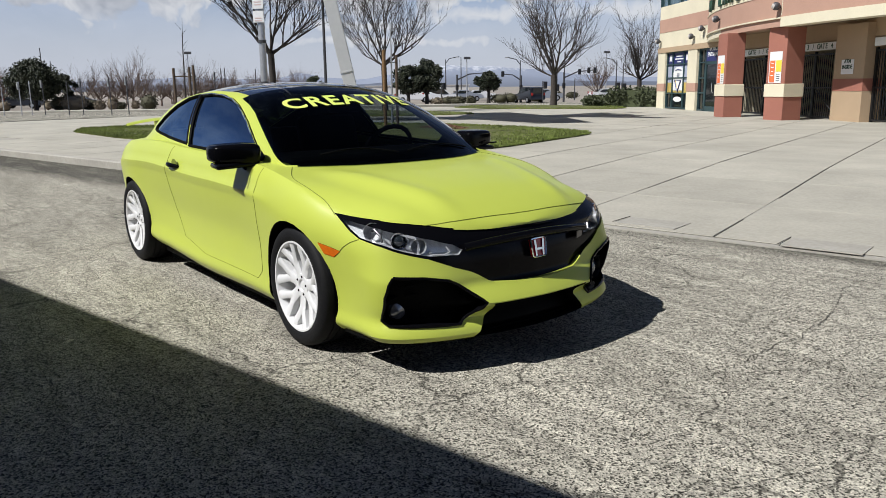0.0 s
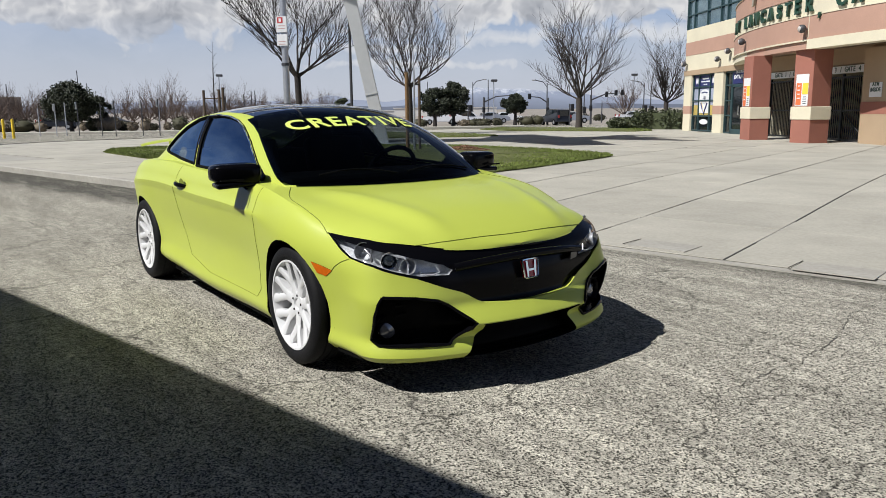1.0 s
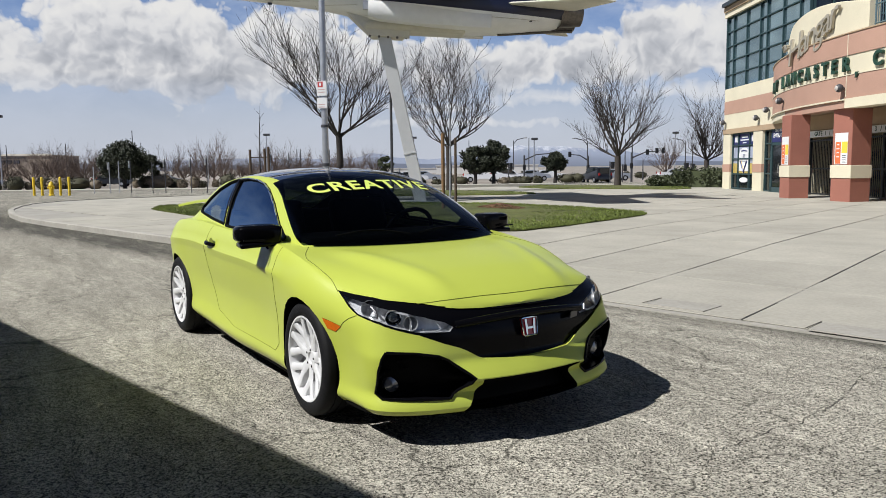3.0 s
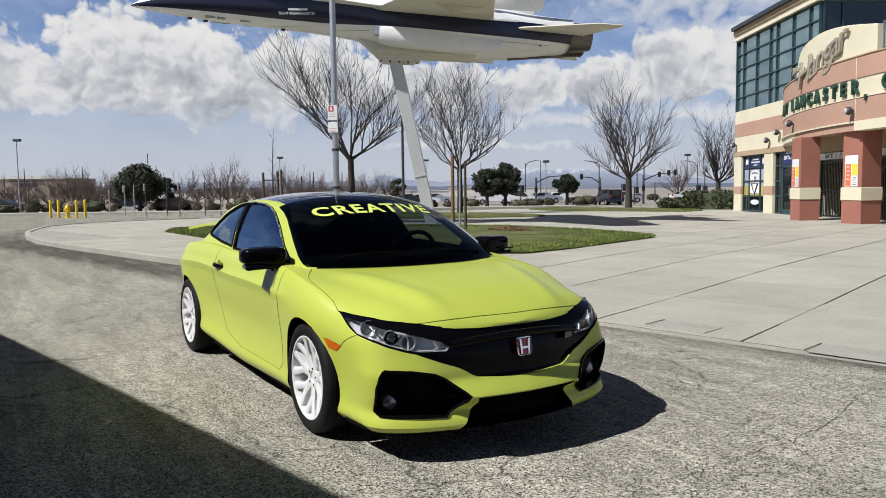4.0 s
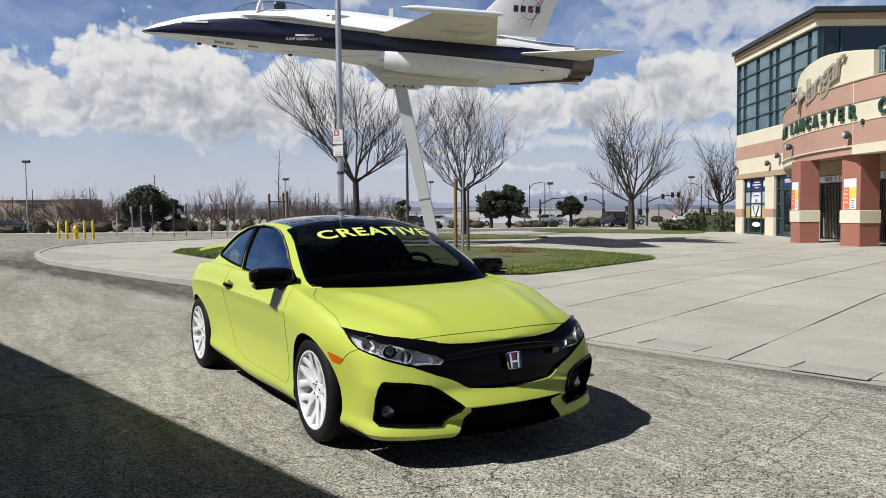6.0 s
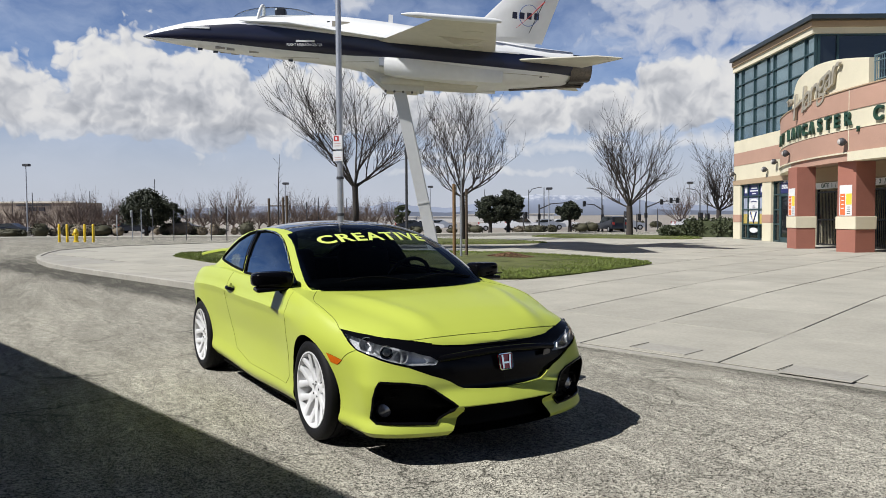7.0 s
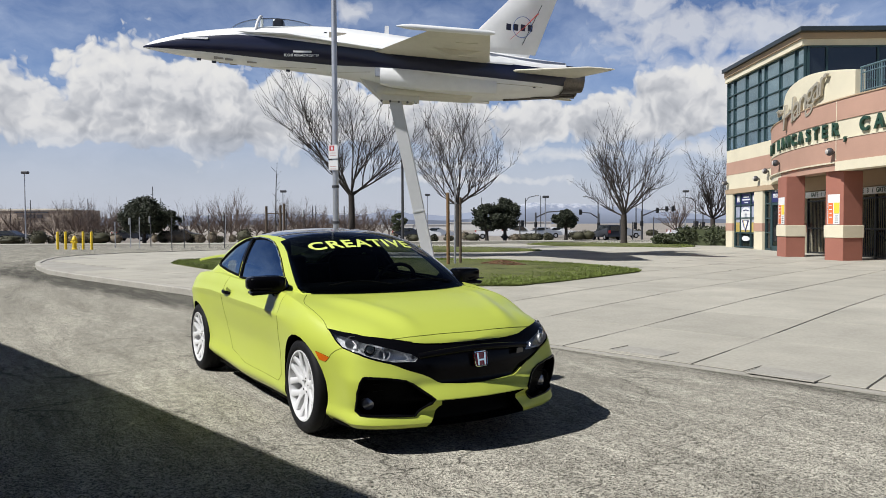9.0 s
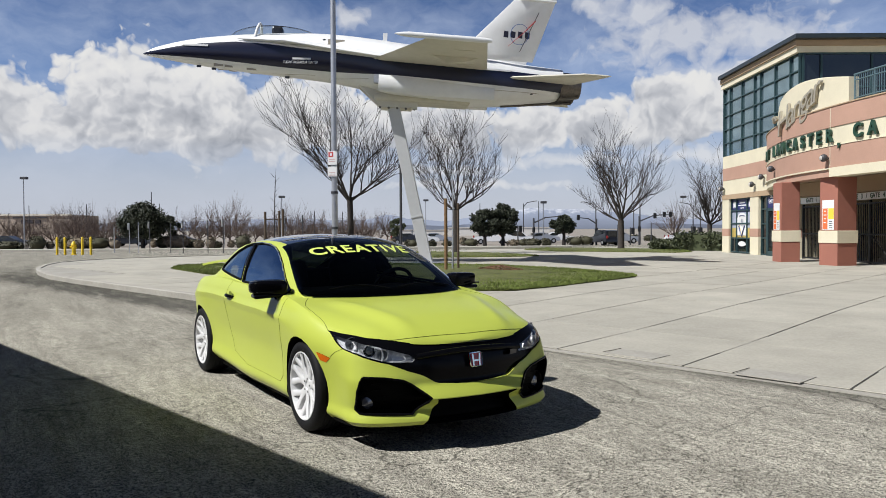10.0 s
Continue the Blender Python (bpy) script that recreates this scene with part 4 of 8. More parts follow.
    part("hub", lathe(bmesh.new(), [(0.0, 0.072), (0.022, 0.072), (0.028, 0.066), (0.034, 0.078), (0.062, 0.078), (0.072, 0.066), (0.072, 0.02)], 40), M["wheel_white"], w, smooth=40)
    for k in range(5):
        a = 2 * math.pi * (k + 0.1) / 5
        part("wheel_nut", lathe(bmesh.new(), [(0.0, 0.081), (0.006, 0.081), (0.0075, 0.076)], 8, pose(0.048 * math.cos(a), 0.048 * math.sin(a), 0)), M["satin_black"], w, smooth=30)
    part("brake_disc", lathe(bmesh.new(), [(0.07, 0.018), (0.15, 0.018), (0.15, -0.005), (0.07, -0.005)], 40), M["steel"], w, smooth=30)
    part("brake_backing", lathe(bmesh.new(), [(0.0, -0.03), (r - 0.04, -0.03)], 40), M["satin_black"], w)
    cal = prism(bmesh.new(), [(0.085 * math.cos(t), 0.085 * math.sin(t)) for t in (2.4, 2.7, 3.0, 3.3, 3.6)] + [(0.158 * math.cos(t), 0.158 * math.sin(t)) for t in (3.6, 3.3, 3.0, 2.7, 2.4)], -0.02, 0.038)
    part("brake_caliper", cal, M["lamp_inner"], w)
    return w


def ring_on(bvh, pts2d, a, b, c, sign, start, closed=True, step=0.025):
    """Lays a line, drawn in the axes a, b, onto a surface along axis c."""
    out = []
    n = len(pts2d)
    for i in range(n if closed else n - 1):
        p, q = Vector(pts2d[i]), Vector(pts2d[(i + 1) % n])
        k = max(int((q - p).length / step), 1)
        for j in range(k):
            out.append(p + (q - p) * j / k)
    if not closed:
        out.append(Vector(pts2d[-1]))
    res = []
    for p in out:
        o, d = [0, 0, 0], [0, 0, 0]
        o[a], o[b], o[c], d[c] = p.x, p.y, start, sign
        hit = bvh.ray_cast(Vector(o), Vector(d))
        if hit[0] is not None:
            res.append((hit[0], hit[1]))
    return res


def strip(bm, line, radius, lift=0.0, closed=True, seg=6):
    pts = [p + n * lift for p, n in line]
    if closed and len(pts) > 2:
        pts.append(pts[0])
    if len(pts) > 1:
        tube(bm, pts, radius, seg)
    return bm


def build_coupe():
    from mathutils.bvhtree import BVHTree
    car = thing("coupe", "lime green two-door coupe with black roof and white wheels", "car")
    body = shell_half()
    house, lay, xs = greenhouse_half()
    full = BVHTree.FromBMesh(both(body.copy()))
    full_house = BVHTree.FromBMesh(both(house.copy()))

    # wheel arches
    for ax in (0.0, -WB):
        circ = [(ax + 0.348 * math.cos(2 * math.pi * k / 28), 0.318 + 0.348 * math.sin(2 * math.pi * k / 28)) for k in range(28)]
        bmesh.ops.delete(body, geom=cookie(body, circ, 0, 2, lambda c: c.y > 0.45), context="FACES")
        liner = bmesh.new()
        prev = None
        for k in range(33):
            a = math.pi * (-0.10 + 1.20 * k / 32)
            cx, cz = ax + 0.350 * math.cos(a), 0.318 + 0.350 * math.sin(a)
            hit = full.ray_cast(Vector((cx, 1.5, cz)), Vector((0, -1, 0)))
            yo = hit[0].y if hit[0] is not None else 0.80
            ring = [liner.verts.new(v) for v in ((cx, yo - 0.004, cz), (ax + 0.352 * math.cos(a), 0.55, 0.318 + 0.352 * math.sin(a)), (ax, 0.55, 0.318))]
            if prev:
                liner.faces.new((prev[0], ring[0], ring[1], prev[1]))
                liner.faces.new((prev[1], ring[1], ring[2], prev[2]))
            prev = ring
        car_pair("wheel_arch_liner", liner, M["satin_black"], car)

    # openings and lamps of the nose, drawn from the front (y, z)
    nose = lambda c: c.x > 0.25
    fog_poly = [(0.722, 0.482), (0.603, 0.476), (0.50, 0.458), (0.455, 0.435), (0.348, 0.346), (0.378, 0.302), (0.436, 0.240), (0.728, 0.250), (0.745, 0.275), (0.749, 0.389), (0.740, 0.45)]
    low_poly = [(-0.01, 0.338), (0.312, 0.338), (0.280, 0.300), (0.372, 0.160), (-0.01, 0.160)]
    face_poly = [(-0.01, 0.664), (0.11, 0.664), (0.235, 0.663), (0.348, 0.668), (0.44, 0.678), (0.53, 0.696), (0.57, 0.703), (0.57, 0.558), (0.461, 0.513), (0.385, 0.487), (0.350, 0.470), (0.300, 0.438), (0.262, 0.424), (0.135, 0.414), (-0.01, 0.411)]
    # the black surround of the lamp and the lamp itself, drawn from the side (x, z)
    brow_poly = [(0.325, 0.739), (0.402, 0.733), (0.564, 0.723), (0.675, 0.709), (0.725, 0.697), (0.778, 0.680), (0.80, 0.64), (0.80, 0.556), (0.768, 0.570), (0.729, 0.588), (0.67, 0.614), (0.615, 0.628), (0.542, 0.641), (0.465, 0.672), (0.375, 0.716)]
    lamp_poly = [(0.385, 0.718), (0.506, 0.704), (0.608, 0.692), (0.711, 0.665), (0.771, 0.638), (0.809, 0.611), (0.827, 0.586), (0.828, 0.565), (0.795, 0.567), (0.768, 0.578), (0.729, 0.595), (0.67, 0.622), (0.615, 0.635), (0.542, 0.648), (0.471, 0.679)]
    side_nose = lambda c: c.y > 0.36 and c.x > 0.28
    fog, fog_wall = take(body, cookie(body, fog_poly, 1, 2, nose), (-0.075, -0.02, 0), True)
    car_pair("fog_recess", fog, M["satin_black"], car, "black plastic fog lamp recess")
    car_pair("fog_bezel", fog_wall, M["gloss_black"], car)
    for sg in (1, -1):
        rim = ring_on(full, [(y * sg, z) for y, z in fog_poly], 1, 2, 0, -1, 2.0)
        part("fog_frame", strip(bmesh.new(), rim, 0.0075, -0.003), M["gloss_black"], car, smooth=60)
    low, low_wall = take(body, cookie(body, low_poly, 1, 2, lambda c: c.x > 0.6), (-0.10, 0, 0.0), True)
    part("lower_grille", fix_normals(both(low)), M["satin_black"], car, "black lower air intake", 30)
    part("lower_grille_wall", fix_normals(both(low_wall)), M["satin_black"], car)
    brow = take(body, cookie(body, brow_poly, 0, 2, side_nose))
    face, ledge = take(body, cookie(body, face_poly, 1, 2, nose), (-0.006, 0, 0), True)
    for v in face.verts:
        v.co.x -= 0.020 * smooth01(0.60, 0.44, v.co.z)
    bmesh.ops.delete(ledge, geom=[f for f in ledge.faces if f.calc_center_median().z > 0.535 or f.calc_center_median().y > 0.34], context="FACES")
    for f in ledge.faces:
        vs = sorted(f.verts, key=lambda v: v.co.x)
        for v in vs[:2]:
            v.co.x = min(v.co.x, max(w.co.x for w in vs[2:]) - 0.026)
    part("grille_ledge", fix_normals(both(ledge)), M["lime"], car)
    for v in brow.verts:
        v.co.x -= 0.006
    tmp = bpy.data.meshes.new("tmp")
    brow.to_mesh(tmp)
    face.from_mesh(tmp)
    bpy.data.meshes.remove(tmp)
    brow.free()
    bmesh.ops.remove_doubles(face, verts=face.verts[:], dist=0.0012)
    lamp_faces = cookie(face, lamp_poly, 0, 2, side_nose)
    lamp, lamp_wall = take(face, lamp_faces, (-0.075, -0.030, 0), True)
    lens = lamp.copy()
    for v in lens.verts:
        v.co += Vector((0.0755, 0.0305, 0.0))
    part("grille", fix_normals(both(face)), M["gloss_black"], car, "gloss black grille panel", 30)
    for sg in (1, -1):
        hl = part("headlight", fix_normals(lamp.copy() if sg > 0 else flipped(lamp)), M["lamp_inner"], car, "clear halogen headlight", 30)
        part("lens", fix_normals(lens.copy() if sg > 0 else flipped(lens)), M["lens_clear"], hl, smooth=30).visible_shadow = False
        part("housing", fix_normals(lamp_wall.copy() if sg > 0 else flipped(lamp_wall)), M["lamp_inner"], hl, smooth=30)

        def facing(cx, cy, cz):
            return Matrix.Translation((cx, sg * cy, cz)) @ Matrix.Rotation(radians(30 * sg), 4, "Z") @ Matrix.Rotation(radians(84), 4, "Y")

        # outer reflector bowl, projector with its ring, inner bowl
        for cx, cy, cz, rr in ((0.545, 0.708, 0.668, 0.040), (0.735, 0.585, 0.612, 0.034)):
            d = facing(cx, cy, cz)
            part("reflector", lathe(bmesh.new(), [(rr * 1.02, 0.030), (rr * 1.06, 0.033), (rr * 1.08, 0.028), (rr, 0.028), (rr * 0.86, 0.008), (rr * 0.5, -0.010), (rr * 0.2, -0.016), (0.0, -0.016)], 28, d), M["reflector"], hl, smooth=50)
            part("bulb", lathe(bmesh.new(), [(0.0, 0.016), (rr * 0.16, 0.013), (rr * 0.2, -0.012)], 14, d), M["lens_bulb"], hl, smooth=40)
        d = facing(0.660, 0.640, 0.634)
        part("projector_ring", lathe(bmesh.new(), [(0.031, 0.0), (0.035, 0.034), (0.039, 0.036), (0.041, 0.030), (0.041, -0.01)], 32, d), M["chrome"], hl, smooth=40)
        part("projector", lathe(bmesh.new(), [(0.0, 0.044), (0.010, 0.042), (0.020, 0.036), (0.028, 0.026), (0.032, 0.014)], 32, d), M["pane_dark"], hl, smooth=50)
        part("divider", tube(bmesh.new(), [(0.668, sg * 0.655, 0.668), (0.735, sg * 0.600, 0.652), (0.752, sg * 0.594, 0.620), (0.757, sg * 0.600, 0.582)], 0.0055, 8), M["reflector"], hl, smooth=40)
        loop = [(0.757, 0.600, 0.580), (0.785, 0.555, 0.573), (0.815, 0.490, 0.572), (0.818, 0.462, 0.582), (0.806, 0.474, 0.606)]
        part("running_light", tube(bmesh.new(), [(x - 0.004, sg * y, z) for x, y, z in loop], 0.0042, 8), M["lamp_inner"], hl, smooth=40)
        part("divider", tube(bmesh.new(), [(0.585, sg * 0.722, 0.684), (0.622, sg * 0.715, 0.662), (0.640, sg * 0.717, 0.632)], 0.006, 6), M["lamp_dark"], hl, smooth=40)
        # fog lamp
        d = Matrix.Translation((0.672, sg * 0.664, 0.308)) @ Matrix.Rotation(radians(12 * sg), 4, "Z") @ Matrix.Rotation(radians(90), 4, "Y")
        fl = part("fog_lamp", lathe(bmesh.new(), [(0.086, -0.03), (0.084, 0.010), (0.076, 0.017), (0.066, 0.010), (0.056, -0.012)], 32, d), M["gloss_black"], car, smooth=40)
        part("fog_lens", lathe(bmesh.new(), [(0.0, 0.020), (0.022, 0.017), (0.038, 0.009), (0.046, -0.01)], 24, d), M["fog_glass"], fl, smooth=40)
        # honeycomb in the intake
        for rI in range(5):
            z = 0.262 + 0.042 * rI
            y0, y1 = 0.43 - (0.05 if 0 < rI < 4 else 0), (0.58 if rI < 3 else 0.66)
            part("mesh_bar", box(bmesh.new(), (0.745 - 0.11 * ((y0 + y1) / 2 - 0.4), sg * (y0 + y1) / 2, z), (0.012, y1 - y0, 0.007), None), M["satin_black"], car)
        # side marker
    mk_poly = [(0.262, 0.592), (0.42, 0.568), (0.364, 0.533), (0.298, 0.540)]
    mk_faces = cookie(body, mk_poly, 0, 2, lambda c: c.y > 0.6)
    mk = take(body, mk_faces)
    for v in mk.verts:
        v.co.y += 0.003
    car_pair("side_marker", mk, M["amber"], car, "amber side marker lens")

    # bonnet, doors and bumpers are panels of their own
    hood_side = [(-0.35, 0.655), (-0.29, 0.685), (-0.20, 0.735), (-0.132, 0.765), (-0.045, 0.785), (0.098, 0.784), (0.232, 0.776), (0.335, 0.784)]
    hood_front = [(0.715, 0.535), (0.745, 0.435), (0.767, 0.354), (0.786, 0.20), (0.795, 0.08), (0.796, 0.0)]
    hood_poly = [(-0.16, -0.01), (-0.20, 0.30), (-0.30, 0.60)] + hood_side + [(0.55, 0.72)] + hood_front[:-1] + [(0.796, -0.01)]
    hood = take(body, cookie(body, hood_poly, 0, 1, lambda c: c.z > 0.70 and c.x > -0.45))
    cowl_poly = [(-0.168, -0.01), (-0.208, 0.30), (-0.308, 0.60), (-0.352, 0.650), (-0.62, 0.652), (-0.62, -0.01)]
    cowl = take(body, cookie(body, cowl_poly, 0, 1, lambda c: c.z > 0.80 and c.x > -0.65))
    part("cowl_panel", fix_normals(both(cowl)), M["satin_black"], car, "black cowl under the windscreen", 30)
    part("bonnet", fix_normals(both(hood)), M["lime"], car, "", 30)
    door_poly = [(-0.40, 0.90), (-0.425, 0.60), (-0.435, 0.32), (-0.50, 0.265), (-1.30, 0.275), (-1.66, 0.34), (-1.80, 0.52), (-1.86, 0.75), (-1.80, 0.97), (-0.60, 0.97)]
    door = take(body, cookie(body, door_poly, 0, 2, lambda c: c.y > 0.5))
    door_r = part("door", fix_normals(flipped(door)), M["lime"], car, "", 30)
    door_l = part("door", fix_normals(door), M["lime"], car, "", 30)
    bumper_poly = [(0.43, 0.565), (0.39, 0.45), (0.36, 0.10), (1.1, 0.10), (1.1, 0.72), (0.95, 0.72), (0.55, 0.66)]
    bumper = take(body, cookie(body, bumper_poly, 0, 2, lambda c: c.x > 0.2))
    part("front_bumper", fix_normals(both(bumper)), M["lime"], car, "", 30)
    part("body_shell", fix_normals(both(body)), M["lime"], car, "", 30)

    # greenhouse by station and step
    groups = {"windscreen": [], "roof": [], "rear_window": []}
    win_f = [(-0.605, 0.934), (-0.69, 0.986), (-0.80, 1.052), (-0.93, 1.126), (-1.04, 1.176), (-1.15, 1.220), (-1.28, 1.256), (-1.45, 1.280), (-1.66, 1.290), (-1.845, 1.282), (-1.70, 1.06), (-1.635, 0.955)]
    win_r = [(-1.685, 0.965), (-1.745, 1.06), (-1.890, 1.286), (-2.08, 1.262), (-2.28, 1.205), (-2.46, 1.120), (-2.545, 1.052), (-2.49, 1.032), (-2.10, 0.990)]
    side_c = lambda c: c.y > 0.45
    glass_f = cookie(house, win_f, 0, 2, side_c)
    gf = take(house, glass_f, (0, -0.008, 0))
    gr = take(house, cookie(house, win_r, 0, 2, side_c), (0, -0.008, 0))
    ws_poly = [(-1.16, 1.262), (-1.03, 1.228), (-0.913, 1.183), (-0.741, 1.092), (-0.584, 1.007), (-0.50, 0.962), (-0.45, 0.939), (-0.40, 0.922), (-0.345, 0.909), (0.2, 0.900), (0.2, 1.5), (-1.16, 1.5)]
    cookie(house, ws_poly, 0, 2, lambda c: c.y > 0.3)
    for f in house.faces:
        cell = f[lay]
        i, j = cell // 100, cell % 100
        x0 = xs[i]
        c = f.calc_center_median()
        if x0 > -1.06 and (j >= GS + 1 or inside((c.x, c.z), ws_poly)):
            groups["windscreen"].append(f)
        elif j >= GS + 1 and -2.30 < x0 <= -1.06:
            groups["roof"].append(f)
        elif j >= GS + 1 and -3.20 < x0 <= -2.30:
            groups["rear_window"].append(f)
    ws = take(house, groups["windscreen"])
    rf = take(house, groups["roof"])
    rw = take(house, groups["rear_window"])
    part("windscreen", fix_normals(both(ws)), M["ws_glass"], car, "", 40)
    part("roof", fix_normals(both(rf)), M["roof_black"], car, "gloss black roof film", 40)
    rw = fix_normals(both(rw))
    bmesh.ops.reverse_faces(rw, faces=rw.faces[:])
    part("rear_window", rw, M["dark_glass"], car, "", 40)
    frame_bm = fix_normals(both(house))
    frame_bm.normal_update()
    inner = frame_bm.copy()
    for v in inner.verts:
        out_y = math.copysign(1.0, v.co.y)
        v.co += Vector((0.0, -0.016 * out_y, -0.012))
    part("pillar_frame", frame_bm, M["lime"], car, "", 40)
    part("pillar_trim", inner, M["interior"], car, "black inner pillar trim", 40)
    for sg, dr in ((1, door_l), (-1, door_r)):
        sw = fix_normals(gf.copy() if sg > 0 else flipped(gf))
        if (sum((f.normal.y for f in sw.faces)) * sg > 0) == (sg > 0):
            bmesh.ops.reverse_faces(sw, faces=sw.faces[:])
        part("side_window", sw, M["tint_glass"] if sg < 0 else M["clear_glass"], dr, "dark tinted glass" if sg < 0 else "clear glass", 40)
        part("quarter_window", fix_normals(gr.copy() if sg > 0 else flipped(gr)), M["tint_glass"], car, "dark tinted glass", 40)
        for nm, poly, mt, pr in (("window_seal", win_f, "satin_black", dr), ("quarter_seal", win_r, "satin_black", car)):
            line = ring_on(full_house, poly, 0, 2, 1, -sg, sg * 2.0)
            part(nm, strip(bmesh.new(), line, 0.011, -0.003), M[mt], pr, smooth=60)
        chrome = ring_on(full_house, win_f[:11][::-1], 0, 2, 1, -sg, sg * 2.0, False)
        part("chrome_trim", strip(bmesh.new(), chrome[1:], 0.0055, 0.009, False), M["chrome"], dr, "bright window trim", 60)
    # black ceramic border of the windscreen
    band = []
    for i in range(27):
        y = -0.62 + 1.24 * i / 26
        x = -0.155 - 0.43 * y * y
        hit = full.ray_cast(Vector((x, y, 2.0)), Vector((0, 0, -1)))
        band.append(hit[0] + Vector((0, 0, 0.001)))
    part("wiper_cowl", tube(bmesh.new(), band, 0.007, 8), M["satin_black"], car, smooth=60)
    for y0, y1, xw in ((0.55, 0.02, -0.185), (-0.05, -0.50, -0.19)):
        pts = []
        for k in range(9):
            y = y0 + (y1 - y0) * k / 8
            x = xw - 0.43 * y * y - 0.035 * math.sin(math.pi * k / 8) - 0.012 * (k / 8)
            hit = full_house.ray_cast(Vector((x, y, 2.0)), Vector((0, 0, -1)))
            pts.append((hit[0] if hit[0] is not None else Vector((x, y, 0.92))) + Vector((0.004, 0, 0.008)))
        part("wiper", tube(bmesh.new(), pts, 0.005, 6), M["satin_black"], car, smooth=60)
    # letters on the glass
    tb = text_bm("CREATIVE", 0.105, 0.0, 1.14, 0.875, 0.0028)
    bmesh.ops.triangulate(tb, faces=tb.faces[:])
    for _ in range(4):
        bmesh.ops.subdivide_edges(tb, edges=[e for e in tb.edges if e.calc_length() > 0.014], cuts=1)
        bmesh.ops.triangulate(tb, faces=tb.faces[:])
    for v in tb.verts:
        y, up = v.co.x - 0.02, v.co.y
        x = -0.735 - 1.85 * up - 0.40 * y * y
        hit = full_house.ray_cast(Vector((x, y, 2.0)), Vector((0, 0, -1)))
        v.co = hit[0] + hit[1] * (0.005 if hit[1].z > 0 else -0.005)
    part("screen_letters", tb, M["lime_film"], car, "lime vinyl letters on the windscreen")

    # panel gaps
    def gap(line, radius):
        part("panel_gap", strip(bmesh.new(), line, radius, -0.0008, False), M["seam"], car)

    for sg in (1, -1):
        side = [(p.x, p.y * sg) for p in catmull(hood_side, 4)]
        gap(ring_on(full, side, 0, 1, 2, -1, 2.0, False), 0.0021)
        gap(ring_on(full, door_poly[:9], 0, 2, 1, -sg, 2.0 * sg, False), 0.0015)
        gap(ring_on(full, [(0.405, 0.560), (0.44, 0.590), (0.49, 0.620), (0.54, 0.640)], 0, 2, 1, -sg, 2.0 * sg, False), 0.0020)
    half = catmull(hood_front, 6)
    gap(ring_on(full, [(p.x, p.y) for p in half] + [(p.x, -p.y) for p in half[::-1][1:]], 0, 1, 2, -1, 2.0, False), 0.0021)

    # mirrors
    for sg, dr in ((1, door_l), (-1, door_r)):
        mir = bmesh.new()
        bmesh.ops.create_uvsphere(mir, u_segments=28, v_segments=18, radius=1)
        for v in mir.verts:
            x, y, z = v.co
            sx = lambda c, p: math.copysign(abs(c) ** p, c)
            x, y, z = sx(x, 0.5), sx(y, 0.45), sx(z, 0.42)
            tp = 1 - 0.22 * (y + 1) / 2
            v.co = (-0.60 + x * 0.105 * tp - 0.045 * (y + 1) / 2, sg * (0.878 + y * 0.132), 0.968 + z * 0.066 * tp + 0.004 * y)
        mob = part("mirror", fix_normals(mir), M["gloss_black"], dr, "gloss black door mirror", 60)
        sail = bmesh.new()
        tri = []
        for px_, pz_ in ((-0.585, 0.875), (-0.580, 0.945), (-0.70, 1.005), (-0.82, 0.945), (-0.74, 0.905)):
            h1, h2 = full_house.ray_cast(Vector((px_, sg * 2, pz_)), Vector((0, -sg, 0))), full.ray_cast(Vector((px_, sg * 2, pz_)), Vector((0, -sg, 0)))
            yy = max(abs(h[0].y) if h[0] is not None and h[0].y * sg > 0 else 0.0 for h in (h1, h2))
            tri.append((px_, max(yy, 0.66), pz_))
        lo = [sail.verts.new((a, sg * (b - 0.02), c)) for a, b, c in tri]
        hi = [sail.verts.new((a, sg * (b + 0.007), c)) for a, b, c in tri]
        sail.faces.new(hi)
        for k in range(5):
            sail.faces.new((lo[k], lo[(k + 1) % 5], hi[(k + 1) % 5], hi[k]))
        part("mirror_base", fix_normals(sail), M["gloss_black"], mob)
        part("mirror_stem", tube(bmesh.new(), [(-0.56, sg * 0.76, 0.905), (-0.58, sg * 0.82, 0.928), (-0.60, sg * 0.90, 0.945)], [0.036, 0.032, 0.026], 10), M["gloss_black"], mob, smooth=60)
        part("mirror_lip", bevel_box((0, 0, 0), (0.16, 0.235, 0.030), 0.013, 3, Matrix.Translation((-0.610, sg * 0.880, 0.909)) @ Matrix.Rotation(radians(-3 * sg), 4, "X") @ Matrix.Rotation(radians(7 * sg), 4, "Z")), M["gloss_black"], mob, smooth=40)
        part("mirror_glass", box(bmesh.new(), (-0.705, sg * 0.885, 0.965), (0.004, 0.18, 0.085)), M["chrome"], mob)
        part("turn_signal", box(bmesh.new(), (-0.517, sg * 0.93, 0.940), (0.012, 0.13, 0.010)), M["gloss_black"], mob)
        # handle
        hp = []
        for k in range(9):
            x = -1.60 - 0.20 * k / 8
            hit = full.ray_cast(Vector((x, sg * 2, 0.822 + 0.012 * k / 8)), Vector((0, -sg, 0)))
            hp.append(hit[0] + Vector((0, sg * (0.004 + 0.026 * math.sin(math.pi * k / 8)), 0)))
        part("handle", tube(bmesh.new(), hp, [0.010, 0.014, 0.016, 0.016, 0.016, 0.016, 0.016, 0.014, 0.010], 10), M["gloss_black"], dr, "gloss black pull handle", 60)
